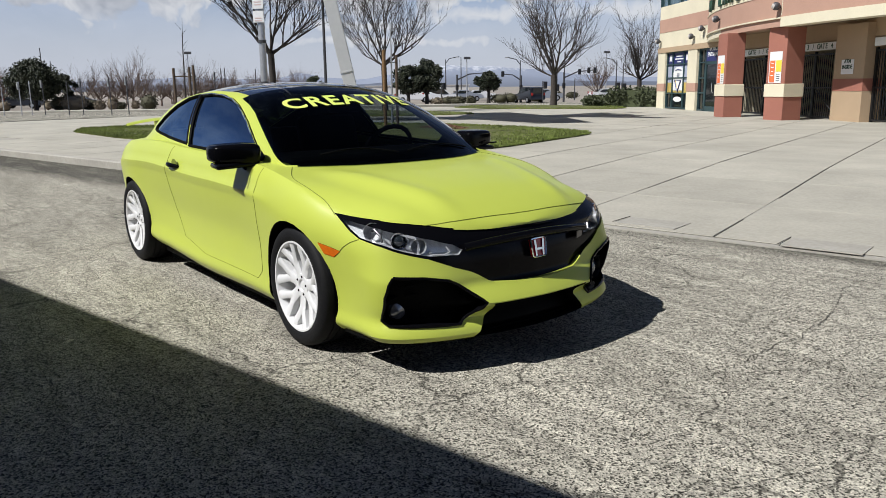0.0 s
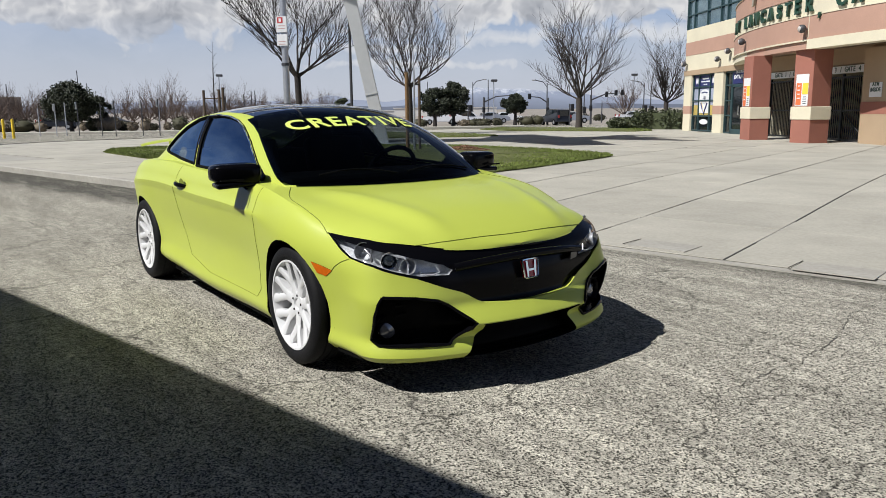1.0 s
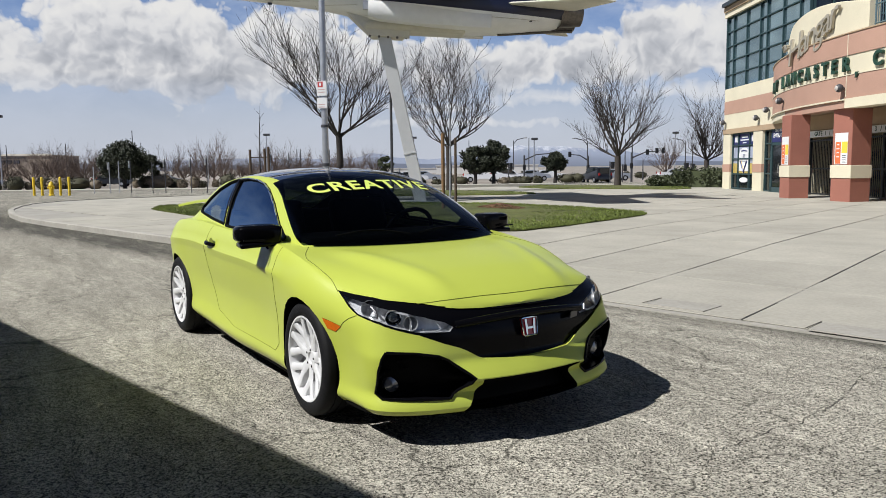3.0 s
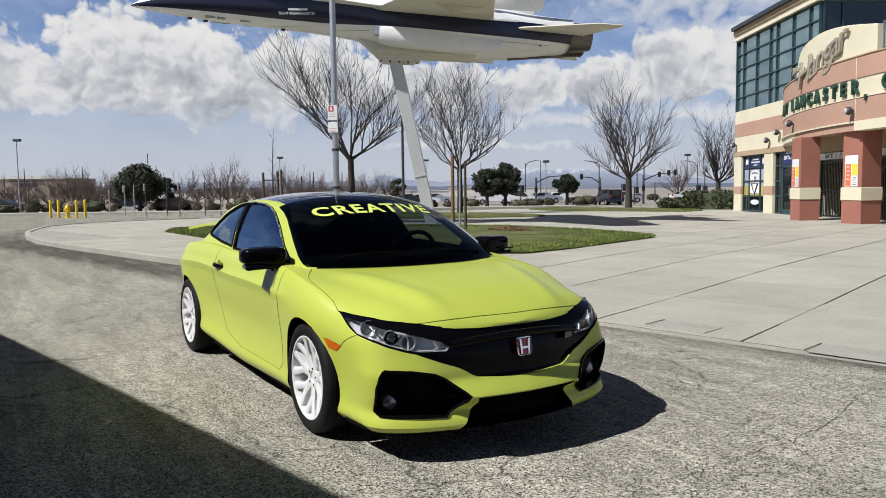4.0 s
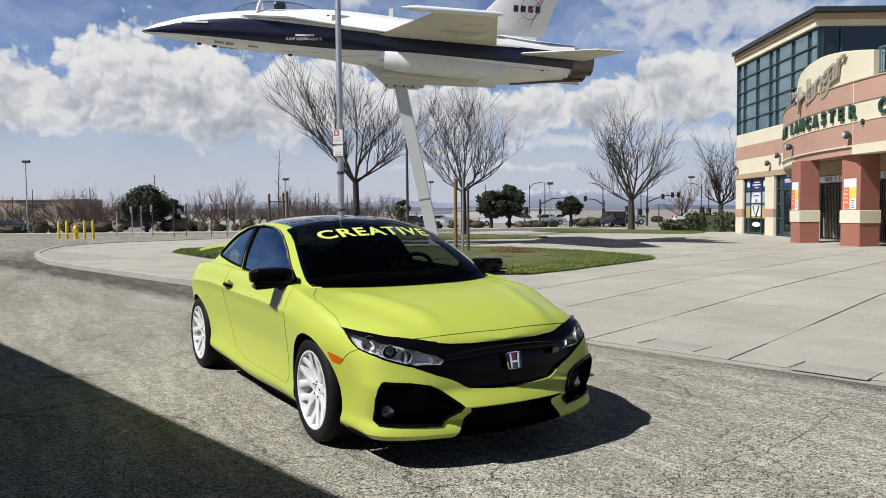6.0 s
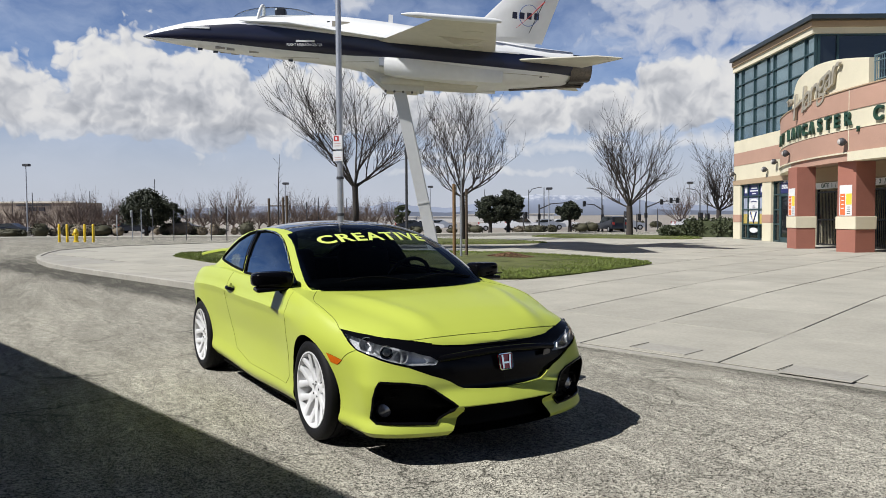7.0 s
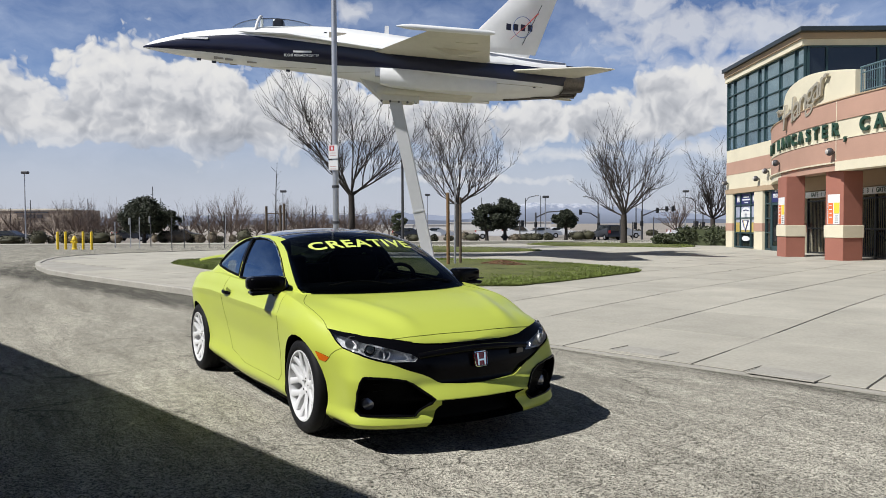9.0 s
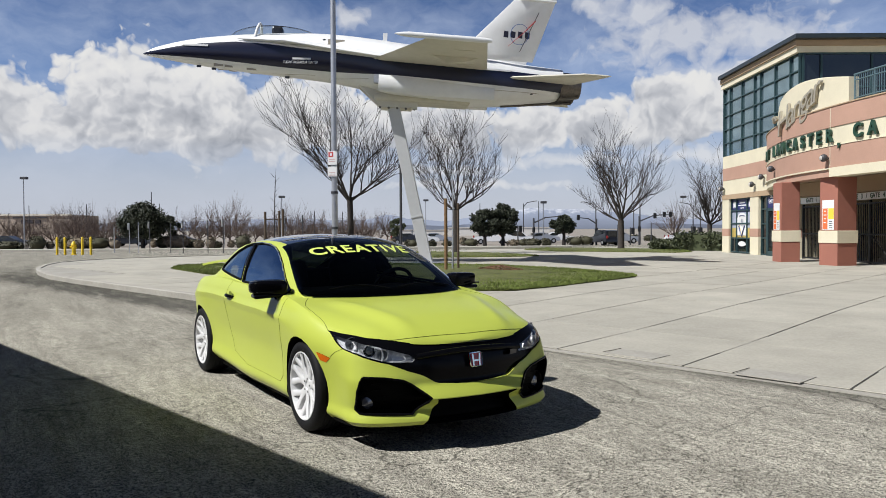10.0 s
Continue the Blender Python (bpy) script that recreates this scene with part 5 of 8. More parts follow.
        part("handle_cup", lathe(bmesh.new(), [(0.0, 0.0), (0.045, 0.0)], 20, Matrix.Translation((-1.665, sg * (abs(hp[4].y) - 0.021), 0.835)) @ Matrix.Rotation(radians(90), 4, "X") @ Matrix.Diagonal((1.2, 0.8, 1, 1))), M["seam"], dr)

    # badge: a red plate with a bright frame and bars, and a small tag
    frame_pts = [(-0.056, 0.050), (-0.030, 0.053), (0.030, 0.053), (0.056, 0.050), (0.048, -0.042), (0.040, -0.050), (-0.040, -0.050), (-0.048, -0.042)]
    bx, bz = 0.917, 0.556
    lean = Matrix.Translation((bx, 0, bz)) @ Matrix.Rotation(radians(-9), 4, "Y") @ Matrix.Rotation(radians(90), 4, "Z") @ Matrix.Rotation(radians(90), 4, "X") @ Matrix.Diagonal((0.87, 0.87, 1, 1))
    badge = part("badge", prism(bmesh.new(), frame_pts[::-1], -0.012, 0.004, lean), M["badge_red"], car, "red badge with bright frame")
    part("badge_frame", tube(bmesh.new(), [lean @ Vector((x, y, 0.004)) for x, y in frame_pts + frame_pts[:1]], 0.0050, 6), M["chrome"], badge, smooth=60)
    for s in (-1, 1):
        part("badge_bar", prism(bmesh.new(), [(s * 0.022, -0.044), (s * 0.032, -0.044), (s * 0.038, 0.046), (s * 0.025, 0.046), (s * 0.020, 0.0)][::s], 0.002, 0.010, lean), M["chrome"], badge)
    part("badge_bar", box(bmesh.new(), (0, -0.006, 0.006), (0.044, 0.012, 0.006), lean), M["chrome"], badge)
    tag = Matrix.Translation((0.868, 0.335, 0.575)) @ Matrix.Rotation(radians(24), 4, "Z") @ Matrix.Rotation(radians(90), 4, "Z") @ Matrix.Rotation(radians(90), 4, "X")
    part("grille_tag", prism(bmesh.new(), [(-0.045, -0.016), (0.040, -0.016), (0.048, 0.016), (-0.038, 0.016)], 0, 0.006, tag), M["lamp_dark"], car)
    # grille bars
    part("grille_bar", tube(bmesh.new(), [(curve_at([(0.0, 0.922), (0.2, 0.906), (0.42, 0.850)], abs(y)) - 0.012, y, 0.628 - 0.03 * (abs(y) / 0.4) ** 2) for y in [-0.40 + 0.05 * k for k in range(17)]], 0.020, 8), M["gloss_black"], car, smooth=60)
    # lower lip, sills and floor
    lipc = [(0.36, 0.765), (0.50, 0.755), (0.60, 0.735), (0.68, 0.67), (0.775, 0.48), (0.825, 0.2), (0.835, 0.0)]
    outl = catmull(lipc, 4)
    ring = [(p.x, p.y) for p in outl] + [(p.x, -p.y) for p in outl[::-1][1:]]
    part("lip", prism(bmesh.new(), ring[::-1], 0.150, 0.172), M["satin_black"], car)
    part("floor_pan", box(bmesh.new(), (-1.35, 0, 0.19), (3.9, 1.30, 0.05)), M["satin_black"], car)
    for sg in (1, -1):
        part("side_skirt", bevel_box((-1.35, sg * 0.745, 0.145), (1.95, 0.05, 0.05), 0.012, 2), M["satin_black"], car)
    # rear wing
    wing = []
    for k in range(25):
        y = -0.70 + 1.40 * k / 24
        e = (abs(y) / 0.70)
        wing.append((-3.42 + 0.08 * e ** 4, y, 1.085 - 0.05 * e ** 3))
    wb = bmesh.new()
    prev = None
    for x, y, z in wing:
        ch = 1 - 0.75 * (abs(y) / 0.70) ** 4
        rg = [wb.verts.new((x + dx, y, z + dz)) for dx, dz in ((0.075 * ch, -0.008), (0.05 * ch, 0.003), (0.0, 0.008), (-0.065 * ch, 0.010), (-0.07 * ch, 0.004), (0.0, -0.004))]
        if prev:
            for k in range(6):
                wb.faces.new((prev[k], prev[(k + 1) % 6], rg[(k + 1) % 6], rg[k]))
        else:
            wb.faces.new(rg)
        prev = rg
    wb.faces.new(prev[::-1])
    wing_ob = part("rear_wing", fix_normals(wb), M["lime"], car, "", 50)
    for sg in (1, -1):
        part("wing_post", prism(bmesh.new(), [(-3.40, sg * 0.42), (-3.40, sg * 0.40), (-3.49, sg * 0.40), (-3.49, sg * 0.42)], 0.90, 1.075), M["lime"], wing_ob)
        tl = bmesh.new()
        tube(tl, [(-3.32, sg * 0.74, 0.77), (-3.42, sg * 0.66, 0.79), (-3.50, sg * 0.55, 0.80)], [0.02, 0.045, 0.045], 10)
        part("tail_lamp", tl, M["red_lens"], car, "dark red tail lamp", 60)
    # inside
    part("dashboard", bevel_box((-0.62, 0, 0.86), (0.50, 1.30, 0.16), 0.04, 3), M["interior"], car)
    part("headliner", bevel_box((-1.72, 0, 1.315), (0.75, 0.86, 0.02), 0.008, 2), M["interior"], car)
    for sg in (1, -1):
        seat = part("seat", bevel_box((-1.42, sg * 0.36, 0.52), (0.52, 0.48, 0.22), 0.05, 3), M["interior"], car)
        part("seat_back", bevel_box((0, 0, 0), (0.14, 0.48, 0.58), 0.05, 3, Matrix.Translation((-1.72, sg * 0.36, 0.84)) @ Matrix.Rotation(radians(-18), 4, "Y")), M["interior"], seat)
        part("headrest", bevel_box((0, 0, 0), (0.09, 0.24, 0.16), 0.035, 3, Matrix.Translation((-1.84, sg * 0.36, 1.19)) @ Matrix.Rotation(radians(-10), 4, "Y")), M["interior"], seat)
        part("door_card", box(bmesh.new(), (-1.28, sg * 0.72, 0.66), (1.25, 0.03, 0.46)), M["interior"], car)
    part("rear_seat", bevel_box((-2.45, 0, 0.78), (0.16, 1.20, 0.46), 0.05, 3), M["interior"], car)
    part("parcel_shelf", box(bmesh.new(), (-2.85, 0, 0.965), (0.62, 1.1, 0.02)), M["interior"], car)
    part("steering_wheel", tube(bmesh.new(), [(-0.93 + 0.09 * math.sin(t), 0.36 + 0.185 * math.cos(t), 0.90 + 0.165 * math.sin(t)) for t in [2 * math.pi * k / 20 for k in range(21)]], 0.016, 8), M["interior"], car, smooth=60)
    part("inside_mirror", bevel_box((-0.88, 0, 1.20), (0.03, 0.24, 0.065), 0.012, 2), M["interior"], car)
    for x in (0.0, -WB):
        for sg in (-1, 1):
            build_wheel(car, x, sg)
    return car


build_coupe()


# ---- the jet on its leg ----
JET_S = [  # distance behind the nose, half width, top, bottom (from the jet's own axis)
    (0.0, 0.02, 0.02, -0.02), (0.35, 0.17, 0.22, -0.09), (0.9, 0.33, 0.40, -0.16), (1.8, 0.50, 0.63, -0.26), (3.0, 0.62, 0.83, -0.37), (4.4, 0.68, 1.00, -0.46),
    (6.0, 0.72, 1.13, -0.55), (7.2, 0.82, 1.16, -0.64), (8.4, 1.05, 1.10, -0.80), (9.6, 1.28, 0.98, -1.00), (11.2, 1.32, 0.84, -1.14), (12.6, 1.30, 0.68, -1.15),
    (14.0, 1.22, 0.50, -1.06), (15.1, 1.12, 0.42, -0.90), (15.75, 1.05, 0.38, -0.76)]


def jet_fuselage():
    bm = bmesh.new()
    rings = []
    n = 40
    for i in range(81):
        s = 15.75 * (i / 80) ** 1.15
        w, t, b = curve_at(JET_S, s)
        e = 0.9 - 0.18 * smooth_step(7, 10, s)
        mid = (t + b) / 2 - 0.05 * smooth_step(2, 6, s)
        ring = []
        for k in range(n):
            a = 2 * math.pi * k / n
            c, q = math.cos(a), math.sin(a)
            y = w * math.copysign(abs(c) ** e, c)
            z = mid + ((t - mid) if q > 0 else (mid - b)) * math.copysign(abs(q) ** e, q)
            # a spine on top, narrower than the flanks
            if q > 0.55 and s > 5:
                y *= 1 - 0.35 * smooth_step(0.55, 1.0, q) * smooth_step(5, 8, s)
            ring.append(bm.verts.new((-s - 0.21 * max(0.0, 1 - s / 8), y, z)))
        rings.append(ring)
    for a, b in zip(rings, rings[1:]):
        for k in range(n):
            bm.faces.new((a[k], b[k], b[(k + 1) % n], a[(k + 1) % n]))
    bm.faces.new(rings[-1])
    return bm


def slab(bm, pts, thick, taper=0.35):
    """A thin wing out of an outline of 3D points: full thickness inside, thin at the rim."""
    P = [Vector(p) for p in pts]
    nrm = Vector()
    for i in range(1, len(P) - 1):
        nrm += (P[i] - P[0]).cross(P[i + 1] - P[0])
    nrm.normalize()
    cen = sum(P, Vector()) / len(P)
    up, dn, rim = [], [], []
    for p in P:
        q = p + (cen - p) * 0.12
        rim.append(bm.verts.new(p))
        up.append(bm.verts.new(q + nrm * thick / 2))
        dn.append(bm.verts.new(q - nrm * thick / 2))
    bm.faces.new(up)
    bm.faces.new(dn[::-1])
    m = len(P)
    for i in range(m):
        j = (i + 1) % m
        bm.faces.new((rim[i], rim[j], up[j], up[i]))
        bm.faces.new((rim[j], rim[i], dn[i], dn[j]))
    return bm


def build_jet():
    from mathutils.bvhtree import BVHTree
    jet = thing("jet_aircraft", "white and navy twin-engined jet aircraft mounted on a leg", "aircraft")
    jet.matrix_basis = pose(-25.05, 2.35, 7.98) @ pose(0, 0, 0, 0, 0, -118.0) @ pose(0, 0, 0, 0, -3.3, 0)
    fus = jet_fuselage()
    tree = BVHTree.FromBMesh(fus)
    stripe = [(0.0, 0.01), (-0.8, 0.12), (-1.55, 0.28), (-2.3, 0.40), (-3.7, 0.54), (-5.1, 0.50), (-7.2, 0.34), (-9.0, 0.14), (-11.5, 0.06), (-13.2, 0.0), (-15.0, -0.07), (-15.9, -0.11),
              (-15.9, -0.64), (-13.7, -0.59), (-12.1, -0.54), (-10.6, -0.48), (-9.0, -0.42), (-7.4, -0.36), (-5.1, -0.26), (-3.2, -0.16), (-1.6, -0.08), (-0.6, -0.03)]
    got = []
    for sg in (1, -1):
        got += cookie(fus, stripe, 0, 2, (lambda c: c.y > 0.0) if sg > 0 else (lambda c: c.y < 0.0))
    navy = take(fus, got)
    part("fuselage", fus, M["jet_white"], jet, "", 40)
    part("side_stripe", navy, M["jet_blue"], jet, "navy blue stripe along the side", 40)
    for sg in (1, -1):
        # leading edge extension and wing
        lex = slab(bmesh.new(), [(-3.7, sg * 0.60, 0.66), (-5.5, sg * 0.95, 0.62), (-7.4, sg * 1.25, 0.36), (-8.7, sg * 1.45, 0.20), (-9.3, sg * 1.45, 0.16), (-9.3, sg * 0.7, 0.40), (-5.0, sg * 0.5, 0.66)][::sg], 0.07)
        part("wing_root_extension", lex, M["jet_white"], jet, smooth=30)
        wing = slab(bmesh.new(), [(-8.75, sg * 1.15, 0.13), (-10.60, sg * 5.45, -0.06), (-12.42, sg * 5.45, -0.04), (-12.90, sg * 1.15, 0.0)][::sg], 0.17)
        w = part("wing", wing, M["jet_grey"], jet, smooth=30)
        part("wingtip_rail", tube(bmesh.new(), [(-9.55, sg * 5.52, -0.03), (-9.75, sg * 5.52, -0.03), (-10.0, sg * 5.52, -0.03), (-12.3, sg * 5.52, -0.06), (-12.55, sg * 5.52, -0.06)], [0.015, 0.06, 0.085, 0.085, 0.05], 10), M["jet_white"], w, smooth=50)
        part("rail_mount", box(bmesh.new(), (-11.3, sg * 5.42, -0.03), (1.9, 0.10, 0.07)), M["jet_white"], w)
        part("pylon_fairing", slab(bmesh.new(), [(-10.5, sg * 3.2, 0.0), (-11.3, sg * 3.2, -0.34), (-11.9, sg * 3.2, -0.28), (-12.6, sg * 3.2, -0.05)][::sg], 0.16), M["jet_grey"], w, smooth=30)
        for yy, xa in ((2.2, -12.0), (4.3, -11.8)):
            part("flap_hinge", box(bmesh.new(), (xa, sg * yy, -0.06 - 0.01 * (yy - 1.2)), (0.7, 0.08, 0.09)), M["jet_grey"], w)
        # fin, canted outwards
        cant = math.tan(radians(9))
        def fp(x, z):
            return (x, sg * (1.12 + (z - 0.35) * cant), z)
        fin = slab(bmesh.new(), [fp(-11.7, 0.40), fp(-14.55, 3.35), fp(-15.35, 3.42), fp(-15.30, 2.7), fp(-14.55, 0.36)][::-sg], 0.10)
        f = part("fin", fin, M["jet_white"], jet, smooth=30)
        for z0 in (2.72, 2.52):
            part("fin_rib", tube(bmesh.new(), [Vector(fp(-13.95, z0)) + Vector((0, sg * 0.06, 0)), Vector(fp(-15.25, z0 - 0.02)) + Vector((0, sg * 0.06, 0))], 0.05, 8), M["jet_white"], f, smooth=50)
        part("rudder_gap", tube(bmesh.new(), [Vector(fp(-14.65, 2.1)) + Vector((0, sg * 0.056, 0)), Vector(fp(-14.05, 0.7)) + Vector((0, sg * 0.056, 0))], 0.012, 6), M["lamp_dark"], f)
        # emblem on the fin: bars, a ring and a swoosh
        for k in range(4):
            x0 = -13.42 - 0.26 * k
            p = [Vector(fp(x0, 1.40)), Vector(fp(x0 - 0.17, 1.38)), Vector(fp(x0 - 0.17, 1.16)), Vector(fp(x0, 1.18))]
            bm = bmesh.new()
            bm.faces.new([bm.verts.new(q + Vector((0, sg * 0.058, 0))) for q in p])
            part("emblem_bar", bm, M["jet_blue"], f)
        part("emblem_ring", tube(bmesh.new(), [Vector(fp(-14.0 + 0.33 * math.cos(t), 1.30 + 0.36 * math.sin(t))) + Vector((0, sg * 0.057, 0)) for t in [2 * math.pi * k / 28 for k in range(29)]], 0.010, 5), M["sign_blue"], f)
        part("emblem_line", tube(bmesh.new(), [Vector(fp(-13.6, 0.86)) + Vector((0, sg * 0.058, 0)), Vector(fp(-14.1, 1.32)) + Vector((0, sg * 0.058, 0)), Vector(fp(-14.55, 1.80)) + Vector((0, sg * 0.058, 0))], [0.006, 0.012, 0.022], 5), M["sign_red"], f)
        part("roundel", lathe(bmesh.new(), [(0.0, 0.002), (0.2, 0.0)], 20, Matrix.Translation(Vector(fp(-12.55, 0.92)) + Vector((0, sg * 0.062, 0))) @ Matrix.Rotation(radians(-90 * sg + 20 * sg), 4, "X")), M["script"], f)
        stab = slab(bmesh.new(), [(-13.6, sg * 1.1, -0.24), (-16.1, sg * 3.25, -0.40), (-16.95, sg * 3.30, -0.42), (-16.1, sg * 1.1, -0.34)][::sg], 0.10)
        part("tailplane", stab, M["jet_grey"], jet, smooth=30)
        noz = lathe(bmesh.new(), [(0.52, 0.0), (0.50, 0.35), (0.44, 0.75), (0.41, 0.78), (0.40, 0.4), (0.36, 0.0)], 28, Matrix.Translation((-15.7, sg * 0.52, -0.32)) @ Matrix.Rotation(radians(-90), 4, "Y"))
        nz = part("nozzle", noz, M["nozzle"], jet, "dark heat-stained engine nozzle", 30)
        for k in range(12):
            a = 2 * math.pi * k / 12
            part("petal", box(bmesh.new(), (0.482, 0, 0.42), (0.02, 0.10, 0.62), Matrix.Translation((-15.7, sg * 0.52, -0.32)) @ Matrix.Rotation(radians(-90), 4, "Y") @ Matrix.Rotation(a, 4, "Z") @ Matrix.Rotation(radians(-5.5), 4, "Y")), M["nozzle"], nz)
        # air intake at the side, under the extension
        ib = bmesh.new()
        rg = []
        for s, w_, t_, b_ in ((8.98, 0.20, -0.45, -1.00), (9.4, 0.25, -0.46, -1.08), (10.5, 0.26, -0.51, -1.14), (13.2, 0.14, -0.60, -1.12)):
            rg.append([ib.verts.new((-s, sg * (1.10 + w_ * cy), (t_ + b_) / 2 + (t_ - b_) / 2 * cz)) for cy, cz in ((-1, -0.8), (-0.7, -1), (0.6, -0.95), (1, -0.5), (1, 0.6), (0.7, 1), (-1, 1))])
        for a, b in zip(rg, rg[1:]):
            for k in range(7):
                ib.faces.new((a[k], a[(k + 1) % 7], b[(k + 1) % 7], b[k]))
        ib.faces.new(rg[0])
        part("air_intake", fix_normals(ib), M["jet_white"], jet, smooth=40)
        part("intake_grille", box(bmesh.new(), (-8.90, sg * 1.13, -0.62), (0.20, 0.26, 0.26)), M["galv"], jet)
        # white marks and the two lines of small writing on the stripe
        for x0, x1, z0 in ((-1.75, -2.7, 0.335), (-12.7, -13.75, -0.02)):
            pts = []
            for k in range(7):
                x = x0 + (x1 - x0) * k / 6
                h = tree.ray_cast(Vector((x, sg * 4, z0)), Vector((0, -sg, 0)))
                pts.append(h[0] + Vector((0, sg * 0.006, 0)))
            part("white_mark", tube(bmesh.new(), pts, 0.045, 4), M["jet_white"], jet)
        if sg > 0:
            hit = tree.ray_cast(Vector((-6.1, 4, -0.10)), Vector((0, -1, 0)))
            side_m = Matrix(((-1, 0, 0, -6.1), (0, 0, 1, hit[0].y + 0.12), (0, 1, 0, -0.10), (0, 0, 0, 1))) @ Matrix.Rotation(radians(3), 4, "Z")
            tb = text_bm("FLIGHT RESEARCH CENTER", 0.13, 0.002, 1.0, 1.25, 0.001)
            bmesh.ops.transform(tb, matrix=side_m, verts=tb.verts[:])
            part("small_writing", tb, M["jet_white"], jet, "small white writing")
            part("writing_bar", box(bmesh.new(), (0.03, 0.135, 0.0), (0.66, 0.07, 0.006), side_m), M["jet_white"], jet)
        for x0, z0, sx, sz in ((-3.05, -0.27, 0.34, 0.14), (-3.42, -0.30, 0.28, 0.14), (-4.25, -0.36, 0.34, 0.10), (-7.35, 0.72, 0.62, 0.20)):
            h = tree.ray_cast(Vector((x0, sg * 4, z0)), Vector((0, -sg, 0)))
            part("panel_vent", box(bmesh.new(), (x0, h[0].y, z0), (sx, 0.03, sz)), M["script"], jet)
    # canopy
    can = bmesh.new()
    bmesh.ops.create_uvsphere(can, u_segments=32, v_segments=20, radius=1)
    for v in can.verts:
        x, y, z = v.co
        v.co = (-4.9 + x * (1.55 if x > 0 else 1.9), y * 0.44, 0.78 + z * 0.58 * (1 - 0.10 * x))
    part("canopy", can, M["canopy"], jet, "clear cockpit canopy", 60)
    hoop = [(-4.35 - 0.10 * math.sin(t), 0.46 * math.cos(t), 0.78 + 0.60 * math.sin(t)) for t in [math.pi * k / 16 for k in range(17)]]
    part("canopy_frame", tube(bmesh.new(), hoop, 0.055, 8), M["jet_white"], jet, smooth=50)
    part("cockpit_seat", bevel_box((-5.1, 0, 1.0), (0.4, 0.5, 0.6), 0.08, 2), M["lamp_dark"], jet)
    part("spine_antenna", box(bmesh.new(), (-9.1, 0.0, 1.15), (0.16, 0.03, 0.42)), M["jet_white"], jet)
    for x0, z0 in ((-2.3, -0.36), (-2.85, -0.42), (-5.55, -0.57), (-6.3, -0.45)):
        part("probe", box(bmesh.new(), (x0, 0.20, z0), (0.16, 0.03, 0.08)), M["lamp_dark"], jet)
    part("belly_fairing", bevel_box((-10.6, 0, -1.12), (3.6, 1.1, 0.26), 0.10, 2), M["jet_grey"], jet)
    part("arrestor_hook", tube(bmesh.new(), [(-13.6, 0, -1.12), (-16.0, 0, -0.86), (-16.3, 0, -0.84)], [0.05, 0.045, 0.07], 8), M["nozzle"], jet, smooth=50)
    # adapter that holds the jet to the leg
    ad = prism(bmesh.new(), [(-8.0, -0.55), (-11.0, -0.80), (-10.2, -1.46), (-9.1, -1.48)], -0.42, 0.42, Matrix(((1, 0, 0, 0), (0, 0, 1, 0), (0, 1, 0, 0), (0, 0, 0, 1))))
    part("mount_fairing", fix_normals(ad), M["jet_grey"], jet)
    part("mount_bracket", box(bmesh.new(), (-10.35, 0.40, -1.28), (0.18, 0.12, 0.46)), M["jet_grey"], jet)
    for k in range(5):
        part("mount_bolt", lathe(bmesh.new(), [(0, 0.03), (0.045, 0.03), (0.045, 0)], 8, Matrix.Translation((-9.05 - 0.32 * k, 0.42, -1.50)) @ Matrix.Rotation(radians(-90), 4, "X")), M["nozzle"], jet)
    # panel lines and access covers on the pale belly
    for xa, xb, z0 in ((-9.6, -11.2, -0.80), (-11.4, -13.0, -0.78), (-13.1, -14.9, -0.74), (-10.4, -12.6, -0.95), (-7.2, -8.6, -0.56), (-4.6, -6.6, -0.47)):
        pts = []
        for k in range(6):
            x = xa + (xb - xa) * k / 5
            hit = tree.ray_cast(Vector((x, 4, z0)), Vector((0, -1, 0)))
            if hit[0] is not None:
                pts.append(hit[0] + Vector((0, 0.004, 0)))
        if len(pts) > 1:
            part("panel_line", tube(bmesh.new(), pts, 0.010, 4), M["script"], jet)
    for x0, z0 in ((-11.3, -0.70), (-12.4, -0.72), (-9.8, -0.62), (-14.6, -0.76), (-6.9, 0.80)):
        hit = tree.ray_cast(Vector((x0, 4, z0)), Vector((0, -1, 0)))
        if hit[0] is not None:
            part("access_cover", box(bmesh.new(), (x0, hit[0].y, z0), (0.10, 0.02, 0.06)), M["lamp_dark"], jet)
    # the leg
    leg = thing("support_leg", "white painted steel leg leaning under the jet", "column")
    top, foot = Vector((-20.68, 10.62, 6.55)), Vector((-20.05, 11.80, 0.08))
    ax = (foot - top).normalized()
    side = Vector((-0.52, -0.853, 0))
    dep = ax.cross(side).normalized()
    side = dep.cross(ax).normalized()
    bm = bmesh.new()
    rings = []
    for p, a, b in ((top, 0.225, 0.30), (foot, 0.215, 0.26)):
        rings.append([bm.verts.new(p + side * (i * a) + dep * (j * b)) for i, j in ((-1, -1), (1, -1), (1, 1), (-1, 1))])
    for k in range(4):
        bm.faces.new((rings[0][k], rings[0][(k + 1) % 4], rings[1][(k + 1) % 4], rings[1][k]))
    bm.faces.new(rings[0])
    bm.faces.new(rings[1][::-1])
    bmesh.ops.recalc_face_normals(bm, faces=bm.faces[:])
    bmesh.ops.bevel(bm, geom=bm.edges[:], offset=0.02, segments=2, affect="EDGES")
    part("leg_box", bm, M["leg_white"], leg)
    mid = top + (foot - top) * 0.72
    part("leg_joint", box(bmesh.new(), (0, 0, 0), (0.47, 0.58, 0.05), Matrix.Translation(mid) @ Matrix((side, dep, -ax)).transposed().to_4x4()), M["leg_white"], leg)
